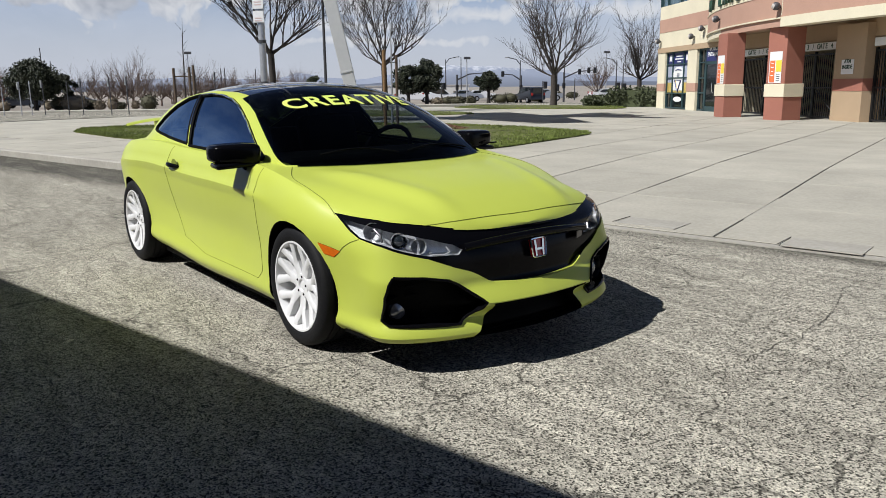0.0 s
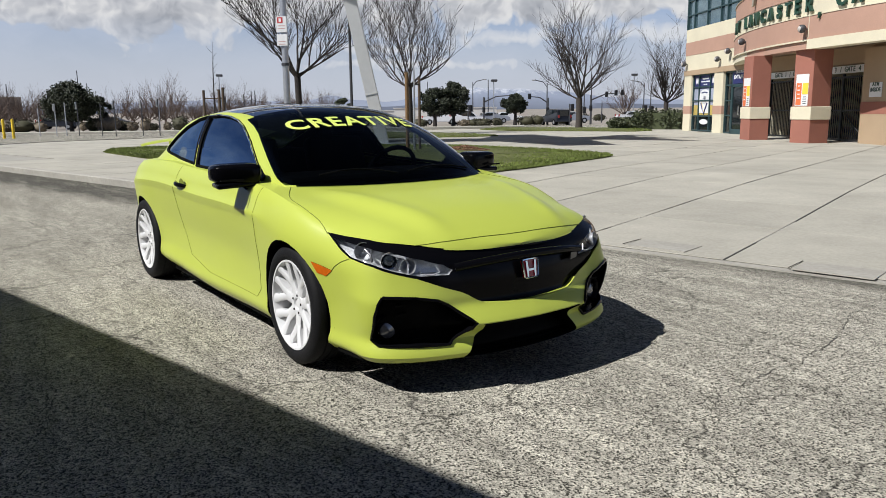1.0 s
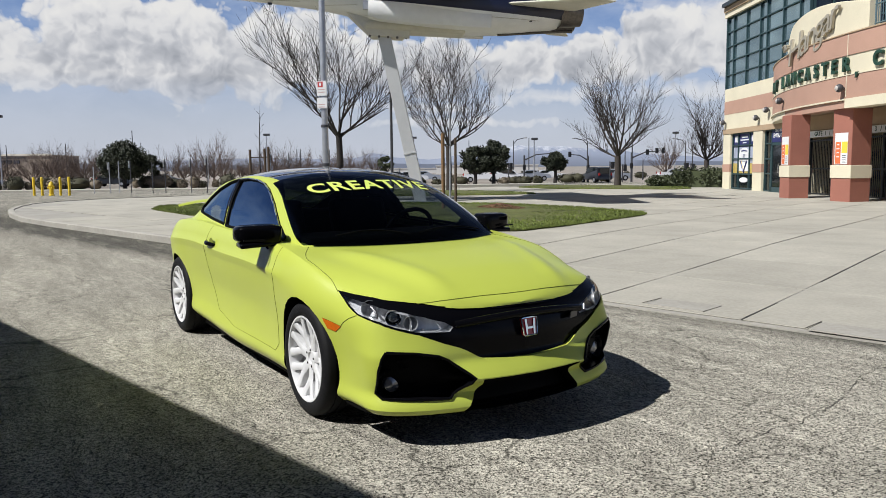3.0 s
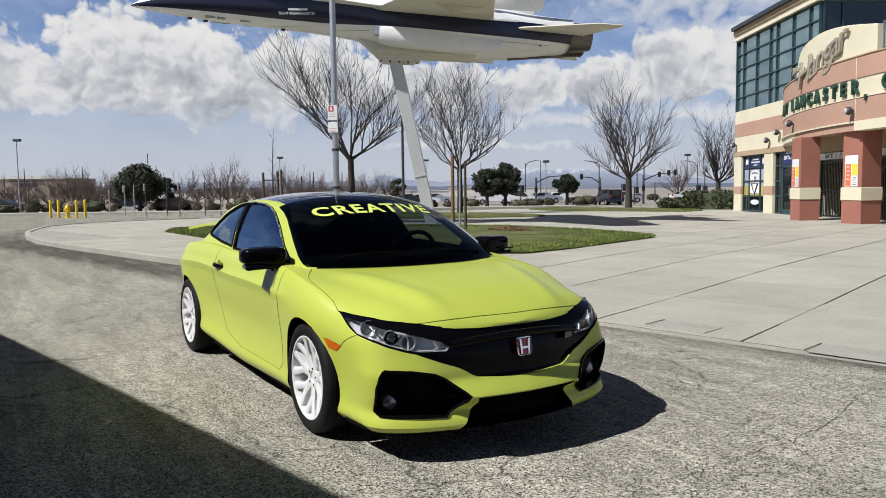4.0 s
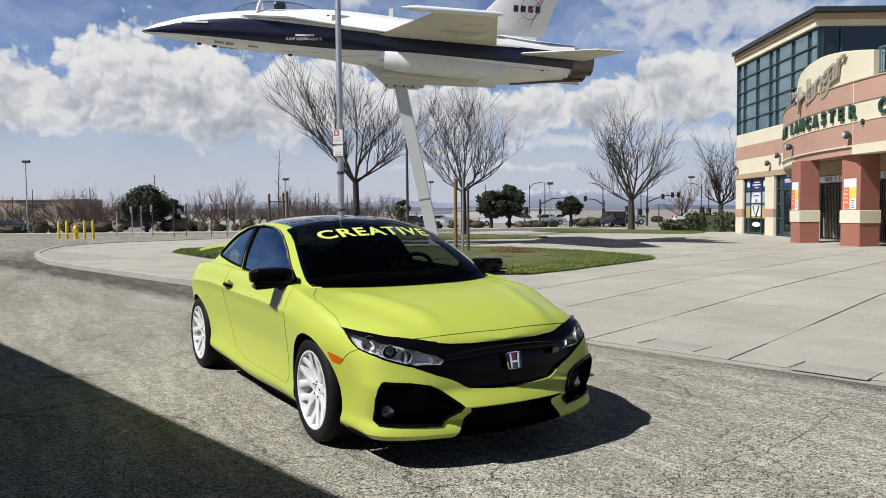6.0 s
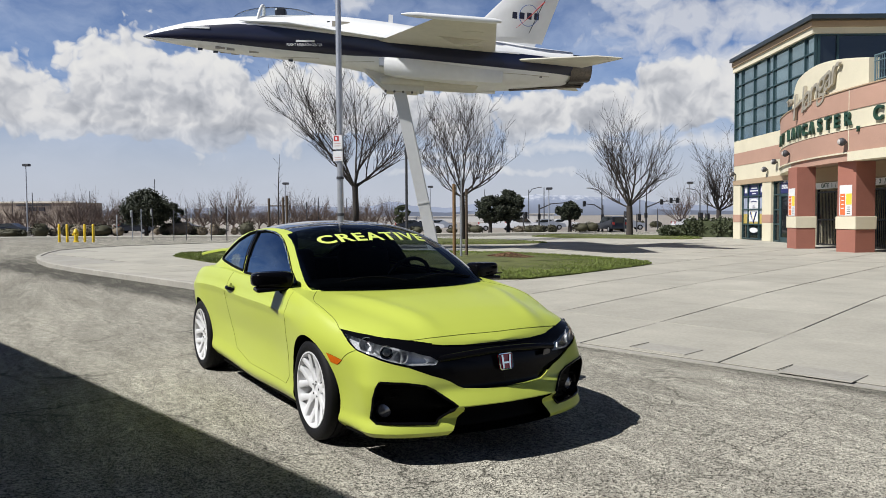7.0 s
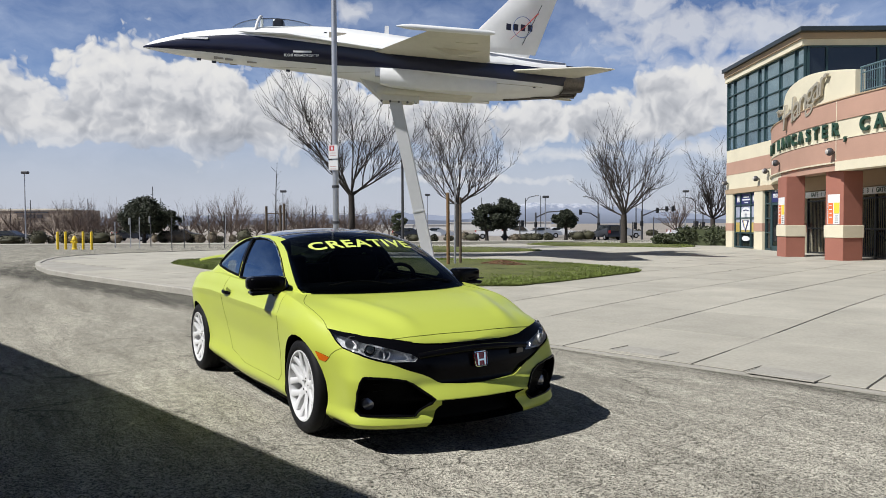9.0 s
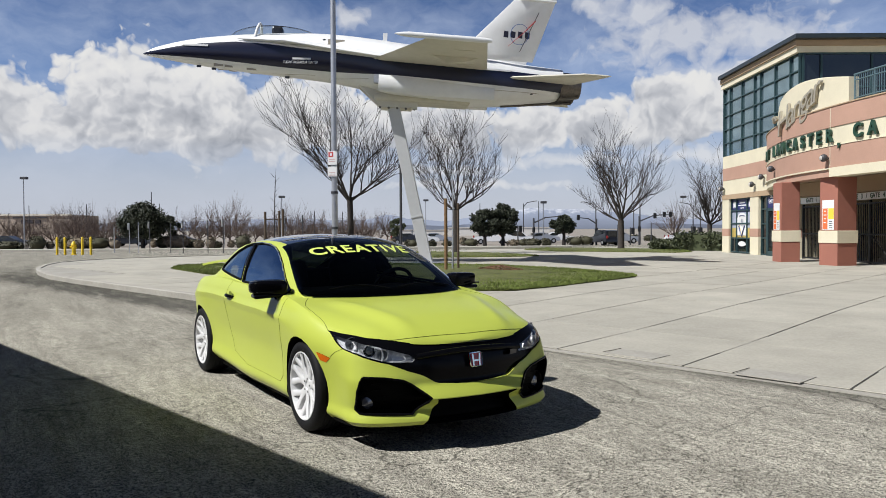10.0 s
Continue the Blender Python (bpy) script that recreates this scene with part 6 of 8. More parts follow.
    part("base_plate", bevel_box((-19.95, 11.95, 0.13), (1.1, 1.1, 0.06), 0.01, 1), M["galv"], leg)


build_jet()


# ---- the stadium building: s runs along its front, n into it ----
B_O = Vector((-21.5, 30.7, 0.0))
B_ANG = -31.5
B_M = Matrix.Translation(B_O) @ Matrix.Rotation(radians(B_ANG), 4, "Z")      # x = s, y = n
B_Z = 0.10


def bbox(s0, s1, n0, n1, z0, z1, bm=None):
    return box(bm or bmesh.new(), ((s0 + s1) / 2, (n0 + n1) / 2, (z0 + z1) / 2), (s1 - s0, n1 - n0, z1 - z0), B_M)


def flat_text(words, size, m, depth=0.01, bold=0.0, spacing=1.0):
    bm = text_bm(words, size, depth, spacing, None, bold)
    bmesh.ops.transform(bm, matrix=m, verts=bm.verts[:])
    return bm


FACE = Matrix.Rotation(radians(90), 4, "X")      # stands a text up, facing -n


def build_front():
    bld = thing("stadium_building", "two-storey cream and terracotta stadium building with teal glass", "building")
    part("wall", bbox(-0.12, 8.6, 0.35, 16.0, 0.0, 5.05), M["cream"], bld)
    # back wall behind the gates, its shade put into the colour
    part("wall", bbox(8.602, 30.0, 7.0, 16.0, 0.0, 5.05), M["room_shade"], bld)
    part("terrace_slab", bbox(8.602, 30.0, 0.35, 6.998, 3.40, 5.05), M["cream"], bld)
    # end wall of the same space, painted with the same shade
    part("inner_wall", bbox(24.0, 24.3, 0.36, 6.99, 0.0, 3.4), M["room_shade"], bld)
    # bands of the front, left of the round porch
    END = 8.6
    part("upper_band", bbox(-0.12, END, 0.0, 0.35, 4.49, 5.12), M["cream"], bld)
    part("terracotta_band", bbox(-0.122, END, -0.012, 0.35, 3.85, 4.488), M["terracotta"], bld)
    part("lower_band", bbox(-0.12, END, 0.0, 0.35, 3.11, 3.848), M["cream"], bld)
    part("lintel", bbox(-0.15, 7.2, -0.05, 0.35, 2.87, 3.108), M["tan"], bld)
    part("end_wall", bbox(-0.2, 0.2, 0.35, 16.0, 5.05, 8.66), M["cream"], bld)
    for s0, s1 in ((-0.12, 0.80), (3.52, 4.50), (6.9, 8.6)):
        p = part("pier", bbox(s0, s1, -0.02, 0.35, B_Z, 2.87), M["cream"], bld)
        part("pier_band", bbox(s0 - 0.004, s1 + 0.004, -0.035, 0.30, 0.98, 1.36), M["terracotta"], p)
    # shop window with its poster, and the glazed entrance
    def glazing(name, s0, s1, z0, z1, cols, rows, label, back="pane_dark", n=0.14):
        w = part(name, bbox(s0, s1, n + 0.02, n + 0.05, z0, z1), M[back], bld, label)
        for c in cols:
            part("mullion", bbox(c - 0.035, c + 0.035, n - 0.05, n + 0.02, z0, z1), M["frame_green"], w)
        for r in rows:
            part("transom", bbox(s0, s1, n - 0.045, n + 0.02, r - 0.03, r + 0.03), M["frame_green"], w)
        return w
    w1 = glazing("shop_window", 0.80, 3.52, B_Z + 0.05, 2.87, (0.84, 1.55, 2.85, 3.48), (0.18, 0.88, 1.62, 2.27, 2.84), "shop window covered by a navy and gold poster", n=0.12)
    def flat(name, s0, s1, n, z0, z1, mt):
        part(name, bbox(s0, s1, n, n + 0.006, z0, z1), M[mt], w1)

    for s0, s1, z0, z1, mt in ((0.9, 3.44, 2.18, 2.82, "poster_navy"), (0.9, 3.44, 1.40, 2.178, "poster_sky"), (0.9, 3.44, 0.92, 1.398, "poster_field")):
        flat("poster", s0, s1, 0.128, z0, z1, mt)
    # lines of print, corner emblems, and the white shirt with its dark collar and chevron
    for s0, s1, z0, z1, mt in ((1.85, 2.55, 2.62, 2.69, "sign_white"), (1.70, 2.70, 2.49, 2.55, "sign_white"), (1.98, 2.42, 2.36, 2.41, "sign_white"),
                               (1.04, 1.34, 2.42, 2.72, "sign_white"), (3.0, 3.3, 2.42, 2.72, "sign_white"), (1.12, 1.26, 2.36, 2.46, "poster_navy"), (3.08, 3.22, 2.36, 2.46, "poster_navy")):
        flat("poster_print", s0, s1, 0.121, z0, z1, mt)
    shirt = prism(bmesh.new(), [(1.62, 1.02), (1.60, 1.86), (1.74, 2.06), (1.98, 2.14), (2.42, 2.14), (2.66, 2.06), (2.80, 1.86), (2.78, 1.02)], 0.0, 0.006, B_M @ Matrix.Translation((0, 0.118, 0)) @ FACE)
    part("poster_print", fix_normals(shirt), M["sign_white"], w1)
    for pts, r, mt in ((((1.86, 1.98), (2.2, 2.02), (2.54, 1.98)), 0.028, "poster_navy"), (((1.84, 1.50), (2.2, 0.98), (2.56, 1.50)), 0.05, "poster_navy"), (((1.90, 1.52), (2.2, 1.08), (2.50, 1.52)), 0.022, "poster_field"), (((1.84, 1.50), (2.56, 1.50)), 0.014, "poster_navy")):
        part("poster_print", tube(bmesh.new(), [B_M @ Vector((x, 0.112, z)) for x, z in pts], r, 4), M[mt], w1)
    flat("poster_print", 2.06, 2.34, 0.112, 1.62, 1.84, "poster_sky")
    part("poster_print", lathe(bmesh.new(), [(0, 0), (0.5, 0)], 20, B_M @ Matrix.Translation((2.2, 0.112, 0.60)) @ Matrix.Rotation(radians(90), 4, "X") @ Matrix.Diagonal((1, 0.25, 1, 1))), M["sign_white"], w1)
    w2 = glazing("entrance", 4.50, 6.9, B_Z + 0.02, 2.87, (4.54, 5.20, 6.86), (0.16, 0.92, 1.58, 2.26, 2.84), "teal-framed glass entrance with a single door")
    part("sign_panel", bbox(5.26, 6.82, 0.09, 0.12, 2.30, 2.81), M["poster_navy"], w2)
    part("sign_letters", flat_text("SKYBOX\nENTRANCE", 0.24, B_M @ Matrix.Translation((6.0, 0.085, 2.70)) @ FACE, 0.004, 0.006), M["sign_white"], w2)
    door = part("glass_door", bbox(5.38, 6.55, 0.06, 0.10, 0.16, 2.22), M["pane_dark"], w2)
    for s0, s1, z0, z1 in ((5.26, 5.42, 0.12, 2.26), (6.52, 6.66, 0.12, 2.26), (5.26, 6.66, 2.16, 2.28), (5.26, 6.66, 0.12, 0.34)):
        part("door_frame", bbox(s0, s1, 0.03, 0.09, z0, z1), M["frame_green"], door)
    part("door_pull", tube(bmesh.new(), [B_M @ Vector(p) for p in ((6.2, 0.03, 0.95), (6.2, -0.03, 0.97), (6.2, -0.03, 1.35), (6.2, 0.03, 1.37))], 0.022, 8), M["chrome"], door, smooth=50)
    # glass wall of the upper storey
    cols = [-0.22, 0.57, 2.13, 3.64, 4.35, 5.92, 7.41, 8.24]
    rows = [5.12 + 0.706 * k for k in range(6)]
    up = part("upper_window", bbox(-0.22, 8.24, 0.20, 0.24, 5.12, 8.66), M["pane"], bld, "tall teal window wall")
    for a, b in zip(cols, cols[1:]):
        for c, d in zip(rows, rows[1:]):
            tilt = random.uniform(-0.004, 0.004)
            bm = box(bmesh.new(), (0, 0, 0), (b - a - 0.06, 0.02, d - c - 0.06), B_M @ Matrix.Translation(((a + b) / 2, 0.17, (c + d) / 2)) @ Matrix.Rotation(tilt, 4, "Z") @ Matrix.Rotation(tilt * 0.7, 4, "X"))
            part("pane", bm, M["pane"], up)
    for c in cols:
        part("mullion", bbox(c - 0.028, c + 0.028, 0.08, 0.18, 5.12, 8.66), M["frame_green"], up)
    for r in rows:
        part("transom", bbox(-0.22, 8.27, 0.085, 0.18, r - 0.026, r + 0.026), M["frame_green"], up)
    part("upper_side_wall", bbox(-0.30, -0.22, 0.06, 0.34, 5.12, 8.66), M["frame_green"], bld)
    # return of the upper storey over the terrace
    side = part("terrace_window", bbox(8.20, 8.26, 0.25, 12.0, 5.06, 8.66), M["pane_dark"], bld, "dark window wall above the terrace")
    for m in (0.25, 1.0, 3.1, 5.2, 7.3, 9.4, 11.5):
        part("mullion", bbox(8.22, 8.32, m - 0.04, m + 0.04, 5.06, 8.66), M["frame_green"], side)
    for z in (6.5, 7.25, 8.63):
        part("transom", bbox(8.225, 8.315, 0.25, 12.0, z - 0.035, z + 0.035), M["frame_green"], side)
    # roof
    part("fascia", bbox(-0.26, 8.36, -0.06, 12.0, 8.662, 8.92), M["cream"], bld)
    part("fascia", bbox(-0.20, 8.46, -0.14, 12.0, 8.922, 9.15), M["tan"], bld)
    part("roof_slab", bbox(-0.10, 8.80, -0.30, 12.2, 9.152, 9.33), M["roof_teal"], bld)
    # gates under the porch
    part("gate_lintel", bbox(8.6, 30.0, 0.0, 0.34, 2.64, 3.20), M["tan"], bld)
    part("porch_ceiling", bbox(6.9, 30.0, -0.6, 0.6, 3.30, 3.36), M["cream"], bld)
    for s0, s1 in ((15.25, 16.75),):
        p = part("pier", bbox(s0, s1, -0.25, 0.36, B_Z, 3.06), M["tan"], bld)
        part("pier_band", bbox(s0 - 0.004, s1 + 0.004, -0.262, 0.34, 1.05, 1.42), M["brickred"], p)
    atm = part("notice", bbox(15.66, 16.26, -0.275, -0.262, 1.56, 2.00), M["sign_white"], bld, "white notice with dark letters")
    part("notice_letters", flat_text("ATM\nINSIDE", 0.165, B_M @ Matrix.Translation((15.96, -0.280, 1.86)) @ FACE, 0.003, 0.004), M["letter"], atm)
    for i, (s0, s1, words) in enumerate(((8.75, 12.1, "GATE 1 / GATE 2"), (12.2, 15.2, "GATE 3 / GATE 4"), (16.8, 19.2, "GATE 5"), (19.4, 22.0, "GATE 6"))):
        g = thing("gate", "closed black steel bar gate under a white lettered board", "gate", "gates of the porch")
        for k in range(int((s1 - s0) / 0.115)):
            s = s0 + 0.06 + 0.115 * k
            part("bar", bbox(s - 0.011, s + 0.011, 0.05, 0.072, B_Z + 0.05, 2.27), M["gate_black"], g)
        for z in (0.18, 1.15, 2.23):
            part("rail", bbox(s0, s1, 0.045, 0.080, z - 0.03, z + 0.03), M["gate_black"], g)
        for s in (s0 + 0.03, (s0 + s1) / 2, s1 - 0.03):
            part("post", bbox(s - 0.04, s + 0.04, 0.04, 0.11, B_Z, 2.34), M["gate_black"], g)
        part("brace", tube(bmesh.new(), [B_M @ Vector(((s0 + s1) / 2, 0.06, 1.2)), B_M @ Vector((s1 - 0.1, 0.06, 0.2))], 0.02, 6), M["gate_black"], g)
        b = part("board", bbox(s0 + 0.05, s1 - 0.05, -0.06, -0.02, 2.36, 2.60), M["sign_white"], g)
        for k, ch in enumerate(words):
            if ch != " ":
                at = (s0 + s1) / 2 + 0.150 * (k - (len(words) - 1) / 2)
                part("letter", flat_text(ch, 0.23, B_M @ Matrix.Translation((at, -0.066, 2.48)) @ FACE, 0.003, 0.006), M["letter"], b)
    return bld


bld = build_front()

D_C, D_R = Vector((-0.74, 38.11, 0)), 19.12


def arc(r0, r1, a0, a1, z0, z1, n=40, bm=None):
    """A curved wall about the drum's centre, angles in degrees."""
    bm = bm or bmesh.new()
    rings = []
    for k in range(n + 1):
        a = radians(a0 + (a1 - a0) * k / n)
        c, s = math.cos(a), math.sin(a)
        rings.append([bm.verts.new((D_C.x + r * c, D_C.y + r * s, z)) for r, z in ((r0, z0), (r1, z0), (r1, z1), (r0, z1))])
    for p, q in zip(rings, rings[1:]):
        for k in range(4):
            bm.faces.new((p[k], p[(k + 1) % 4], q[(k + 1) % 4], q[k]))
    bm.faces.new(rings[0])
    bm.faces.new(rings[-1][::-1])
    bmesh.ops.recalc_face_normals(bm, faces=bm.faces[:])
    return bm


def on_drum(deg, r, z):
    a = radians(deg)
    return Vector((D_C.x + r * math.cos(a), D_C.y + r * math.sin(a), z))


def build_porch():
    porch = thing("round_porch", "curved terracotta and cream porch with green raised letters", "porch")
    A0, A1, AP = 212.4, 264.6, 241.6
    part("lintel", arc(D_R - 0.5, D_R - 0.02, A0, 226.5, 3.08, 3.318), M["cream"], porch, smooth=30)
    part("lintel", arc(D_R - 0.5, D_R - 0.02, 226.5, AP, 3.08, 3.318), M["terracotta"], porch, smooth=30)
    part("lintel", arc(D_R - 0.5, D_R + 0.03, AP, A1, 3.07, 3.368), M["cream"], porch, smooth=30)
    part("trim", arc(D_R - 0.5, D_R + 0.05, A0, AP, 3.32, 3.368), M["cream"], porch, smooth=30)
    part("lower_band", arc(D_R - 0.4, D_R, A0, A1, 3.37, 4.078), M["terracotta"], porch, smooth=30)
    part("trim", arc(D_R - 0.4, D_R + 0.02, A0, A1, 4.08, 4.108), M["cream"], porch, smooth=30)
    part("letter_band", arc(D_R - 0.4, D_R - 0.03, A0, A1, 4.11, 4.70), M["cream"], porch, smooth=30)
    part("upper_band", arc(D_R - 0.4, D_R, A0, A1, 4.702, 5.36), M["terracotta"], porch, smooth=30)
    part("coping", arc(D_R - 0.45, D_R + 0.03, A0, A1, 5.362, 5.40), M["tan"], porch, smooth=30)
    part("soffit", arc(D_R - 2.6, D_R - 0.505, A0, A1, 3.22, 3.28), M["tan"], porch)
    part("terrace_floor", arc(D_R - 2.6, D_R - 0.42, A0, A1, 5.06, 5.12), M["concrete"], porch)
    # a control joint in the render
    part("joint", arc(D_R - 0.1, D_R + 0.004, AP - 0.05, AP + 0.05, 3.42, 5.34, 2), M["cream"], porch)
    # letters round the curve
    for ch, deg in zip("ATLANCASTER,CA", (219.3, 221.8, 225.8, 227.9, 230.0, 232.1, 234.1, 236.1, 237.9, 239.65, 241.6, 243.3, 246.1, 248.05)):
        m = Matrix.Translation(on_drum(deg, D_R + 0.03, 4.40 if ch != "," else 4.23)) @ Matrix.Rotation(radians(deg) + math.pi / 2, 4, "Z") @ FACE
        part("letter", flat_text(ch, 0.60, m @ Matrix.Diagonal((0.95, 1, 1, 1)), 0.045, 0.016), M["letter"], porch)
    # arched name board, following the curve
    board = thing("name_board", "arched cream board with a slanted metal script name", "sign")
    head = [(226.2, 5.45), (226.6, 5.85), (227.3, 6.18), (228.4, 6.40), (231.0, 6.55), (234.8, 6.60), (238.8, 6.50), (242.0, 6.34), (244.3, 6.20)]
    bm = bmesh.new()
    prev = None
    for k in range(49):
        deg = 226.2 + 18.1 * k / 48
        top = curve_at(head, deg)
        ring = [bm.verts.new(on_drum(deg, r, z)) for r, z in ((D_R - 0.42, 5.2), (D_R - 0.06, 5.2), (D_R - 0.06, top - 0.02), (D_R - 0.08, top), (D_R - 0.40, top), (D_R - 0.42, top - 0.02))]
        if prev:
            for q in range(6):
                bm.faces.new((prev[q], prev[(q + 1) % 6], ring[(q + 1) % 6], ring[q]))
        else:
            bm.faces.new(ring)
        prev = ring
    bm.faces.new(prev[::-1])
    part("panel", fix_normals(bm), M["cream"], board, smooth=30)
    p0, p1 = on_drum(226.2, D_R, 0), on_drum(244.3, D_R, 0)
    L = (p1 - p0).length
    mm = Matrix.Translation(p0) @ Matrix.Rotation(math.atan2((p1 - p0).y, (p1 - p0).x), 4, "Z") @ Matrix.Rotation(radians(90), 4, "X")
    # tall brush strokes: capital with crossed stems, then the small letters
    sc = text_bm("Hangar", 1.28, 0.045, 0.80, 3.8, -0.004)
    for v in sc.verts:
        v.co.x += 0.38 * v.co.y
    bmesh.ops.transform(sc, matrix=mm @ Matrix.Translation((L * 0.46, 5.72, 0.22)) @ Matrix.Rotation(radians(13.5), 4, "Z"), verts=sc.verts[:])
    part("script_letters", sc, M["script"], board)
    th = text_bm("The", 0.34, 0.05, 0.9, None, 0.006)
    bmesh.ops.transform(th, matrix=mm @ Matrix.Translation((L * 0.085, 5.62, 0.20)) @ Matrix.Rotation(radians(13), 4, "Z"), verts=th.verts[:])
    part("script_letters", th, M["script"], board)
    # terrace rail
    rail = thing("terrace_railing", "teal painted steel railing along the terrace", "railing")
    for z, r in ((5.50, 0.022), (6.06, 0.022), (6.24, 0.032)):
        part("rail", tube(bmesh.new(), [on_drum(244.5 + k, D_R - 0.2, z) for k in range(21)], r, 8), M["rail"], rail, smooth=50)
    for k in range(66):
        deg = 244.6 + 19.8 * k / 65
        part("baluster", tube(bmesh.new(), [on_drum(deg, D_R - 0.2, 5.30), on_drum(deg, D_R - 0.2, 6.24)], 0.012 if k % 9 else 0.03, 6), M["rail"], rail)
    # pillars
    for x, y, w, dp, turn in ((-12.69, 23.15, 0.78, 0.68, -34.0), (-9.97, 22.0, 0.84, 0.74, -19.0)):
        p = thing("pillar", "terracotta block pillar with a cream band, holding the porch", "pillar", "porch pillars")
        m = Matrix.Translation((x, y, 0)) @ Matrix.Rotation(radians(turn), 4, "Z")
        part("shaft", bevel_box((0, 0, 2.185), (w, dp, 1.79), 0.012, 1, m), M["brickred"], p)
        part("base", bevel_box((0, 0, 0.46), (w + 0.02, dp + 0.02, 0.82), 0.012, 1, m), M["brickred"], p)
        part("band", bevel_box((0, 0, 1.08), (w + 0.07, dp + 0.07, 0.42), 0.012, 1, m), M["cream"], p)
        n = part("notice", box(bmesh.new(), (-0.02, -dp / 2 - 0.006, 1.82), (0.56, 0.008, 1.0), m), M["sign_white"], p, "white notice with orange and yellow blocks")
        part("notice_block", box(bmesh.new(), (-0.15, -dp / 2 - 0.013, 1.69), (0.23, 0.006, 0.70), m), M["orange_paper"], n)
        part("notice_block", box(bmesh.new(), (0.13, -dp / 2 - 0.013, 1.86), (0.25, 0.006, 0.36), m), M["yellow_paper"], n)
        for k in range(4):
            part("notice_block", box(bmesh.new(), (-0.15, -dp / 2 - 0.018, 1.95 - 0.13 * k), (0.10 + 0.03 * (k % 2), 0.004, 0.03), m), M["sign_white"], n)
            part("notice_block", box(bmesh.new(), (0.12, -dp / 2 - 0.013, 1.60 - 0.07 * k), (0.14, 0.006, 0.02), m), M["ink"], n)
    # round wall lamps
    LAMPS = ((0.15, 3.45), (4.1, 3.45), (5.15, 3.73))
    for m in [B_M @ Matrix.Translation((s, -0.02, z)) for s, z in LAMPS] + \
             [Matrix.Translation(on_drum(a, D_R, z)) @ Matrix.Rotation(radians(a + 90), 4, "Z") for a, z in ((226.1, 3.74), (241.35, 3.70), (256.0, 3.70))]:
        lamp = thing("wall_lamp", "round bronze wall lamp with a frosted face", "lamp", "wall lamps")
        lamp.matrix_basis = m
        part("bracket", tube(bmesh.new(), [(0, 0, 0.0), (0, -0.08, -0.05), (0, -0.10, 0.0)], 0.035, 8), M["pole_dark"], lamp, smooth=50)
        ball = bmesh.new()
        bmesh.ops.create_uvsphere(ball, u_segments=20, v_segments=12, radius=0.13, matrix=Matrix.Translation((0, -0.17, 0.0)))
        part("globe", ball, M["pole_dark"], lamp, smooth=60)
        part("face", lathe(bmesh.new(), [(0, 0.136), (0.05, 0.126), (0.085, 0.10)], 18, Matrix.Translation((0, -0.17, 0)) @ Matrix.Rotation(radians(90), 4, "X")), M["lamp_face"], lamp, smooth=60)


build_porch()
# the building behind the camera whose shadow falls over the drive
SH_H = 4.2
SH_V = -4.35 - SH_H / math.tan(SUN_EL) * math.sin(SUN_AZ + math.pi - KERB_A)
SH = [site(u, v) for u, v in ((-45, SH_V), (40, SH_V), (40, SH_V - 13), (-45, SH_V - 13))]
solo("wall_south", prism(bmesh.new(), SH, 0, SH_H), M["shade_wall"], "plain dark brown block wall of the building behind", "wall", kind="structure")


# ---- trees ----
def limb(bm, rng, p, d, length, r, depth, up, wob, kids, seg):
    """One branch, bent as it grows, with its own side branches."""
    n = 4 if depth > 1 else 3
    pts, rad = [p.copy()], [r]
    for k in range(n):
        d = (d + Vector((rng.uniform(-wob, wob), rng.uniform(-wob, wob), rng.uniform(-wob, wob) + up))).normalized()
        p = p + d * length / n
        pts.append(p.copy())
        rad.append(r * (1 - 0.62 * (k + 1) / n))
    tube(bm, pts, rad, seg, cap=False)
    if depth == 0:
        return
    for k in range(kids):
        t = rng.uniform(0.25, 1.0) if k else 1.0
        i = min(int(t * n), n)
        q = pts[i]
        side = Vector((rng.uniform(-1, 1), rng.uniform(-1, 1), rng.uniform(-0.2, 0.7))).normalized()
        nd = (d * 1.0 + side * rng.uniform(0.45, 0.85)).normalized()
        limb(bm, rng, q, nd, length * rng.uniform(0.55, 0.8), max(rad[i] * 0.66, 0.008), depth - 1, up, wob, kids, max(3, seg - 1))


def bare_tree(at, height, fork, spread, trunk_r, seed, mt, label, limbs=7, depth=3, kids=4, group="bare plaza trees", lean=0.0):
    rng = random.Random(seed)
    tree = thing("bare_tree", label, "tree", group, at=at)
    tr = bmesh.new()
    pts = [Vector((0, 0, -0.1)), Vector((0.02, 0.0, 0.15)), Vector((lean * 0.4, 0.03, fork * 0.5)), Vector((lean, 0, fork))]
    tube(tr, pts, [trunk_r * 1.45, trunk_r * 1.1, trunk_r, trunk_r * 0.95], 10)
    part("trunk", tr, M[mt], tree, smooth=60)
    cr = bmesh.new()
    for k in range(limbs):
        a = 2 * math.pi * (k + rng.uniform(-0.25, 0.25)) / limbs
        el = rng.uniform(0.25, 0.85) if k % 3 else rng.uniform(0.85, 1.35)
        d = Vector((math.cos(a) * math.cos(el), math.sin(a) * math.cos(el), math.sin(el)))
        want = min((height - fork) / max(d.z, 0.3), 1.10 * spread / max(math.cos(el), 0.2)) * 0.56
        limb(cr, rng, Vector((lean, 0, fork - 0.12 + 0.15 * rng.random())), d, want, trunk_r * rng.uniform(0.32, 0.46), depth, 0.06, 0.15, kids, 6)
    part("crown", cr, M[mt], tree)
    return tree


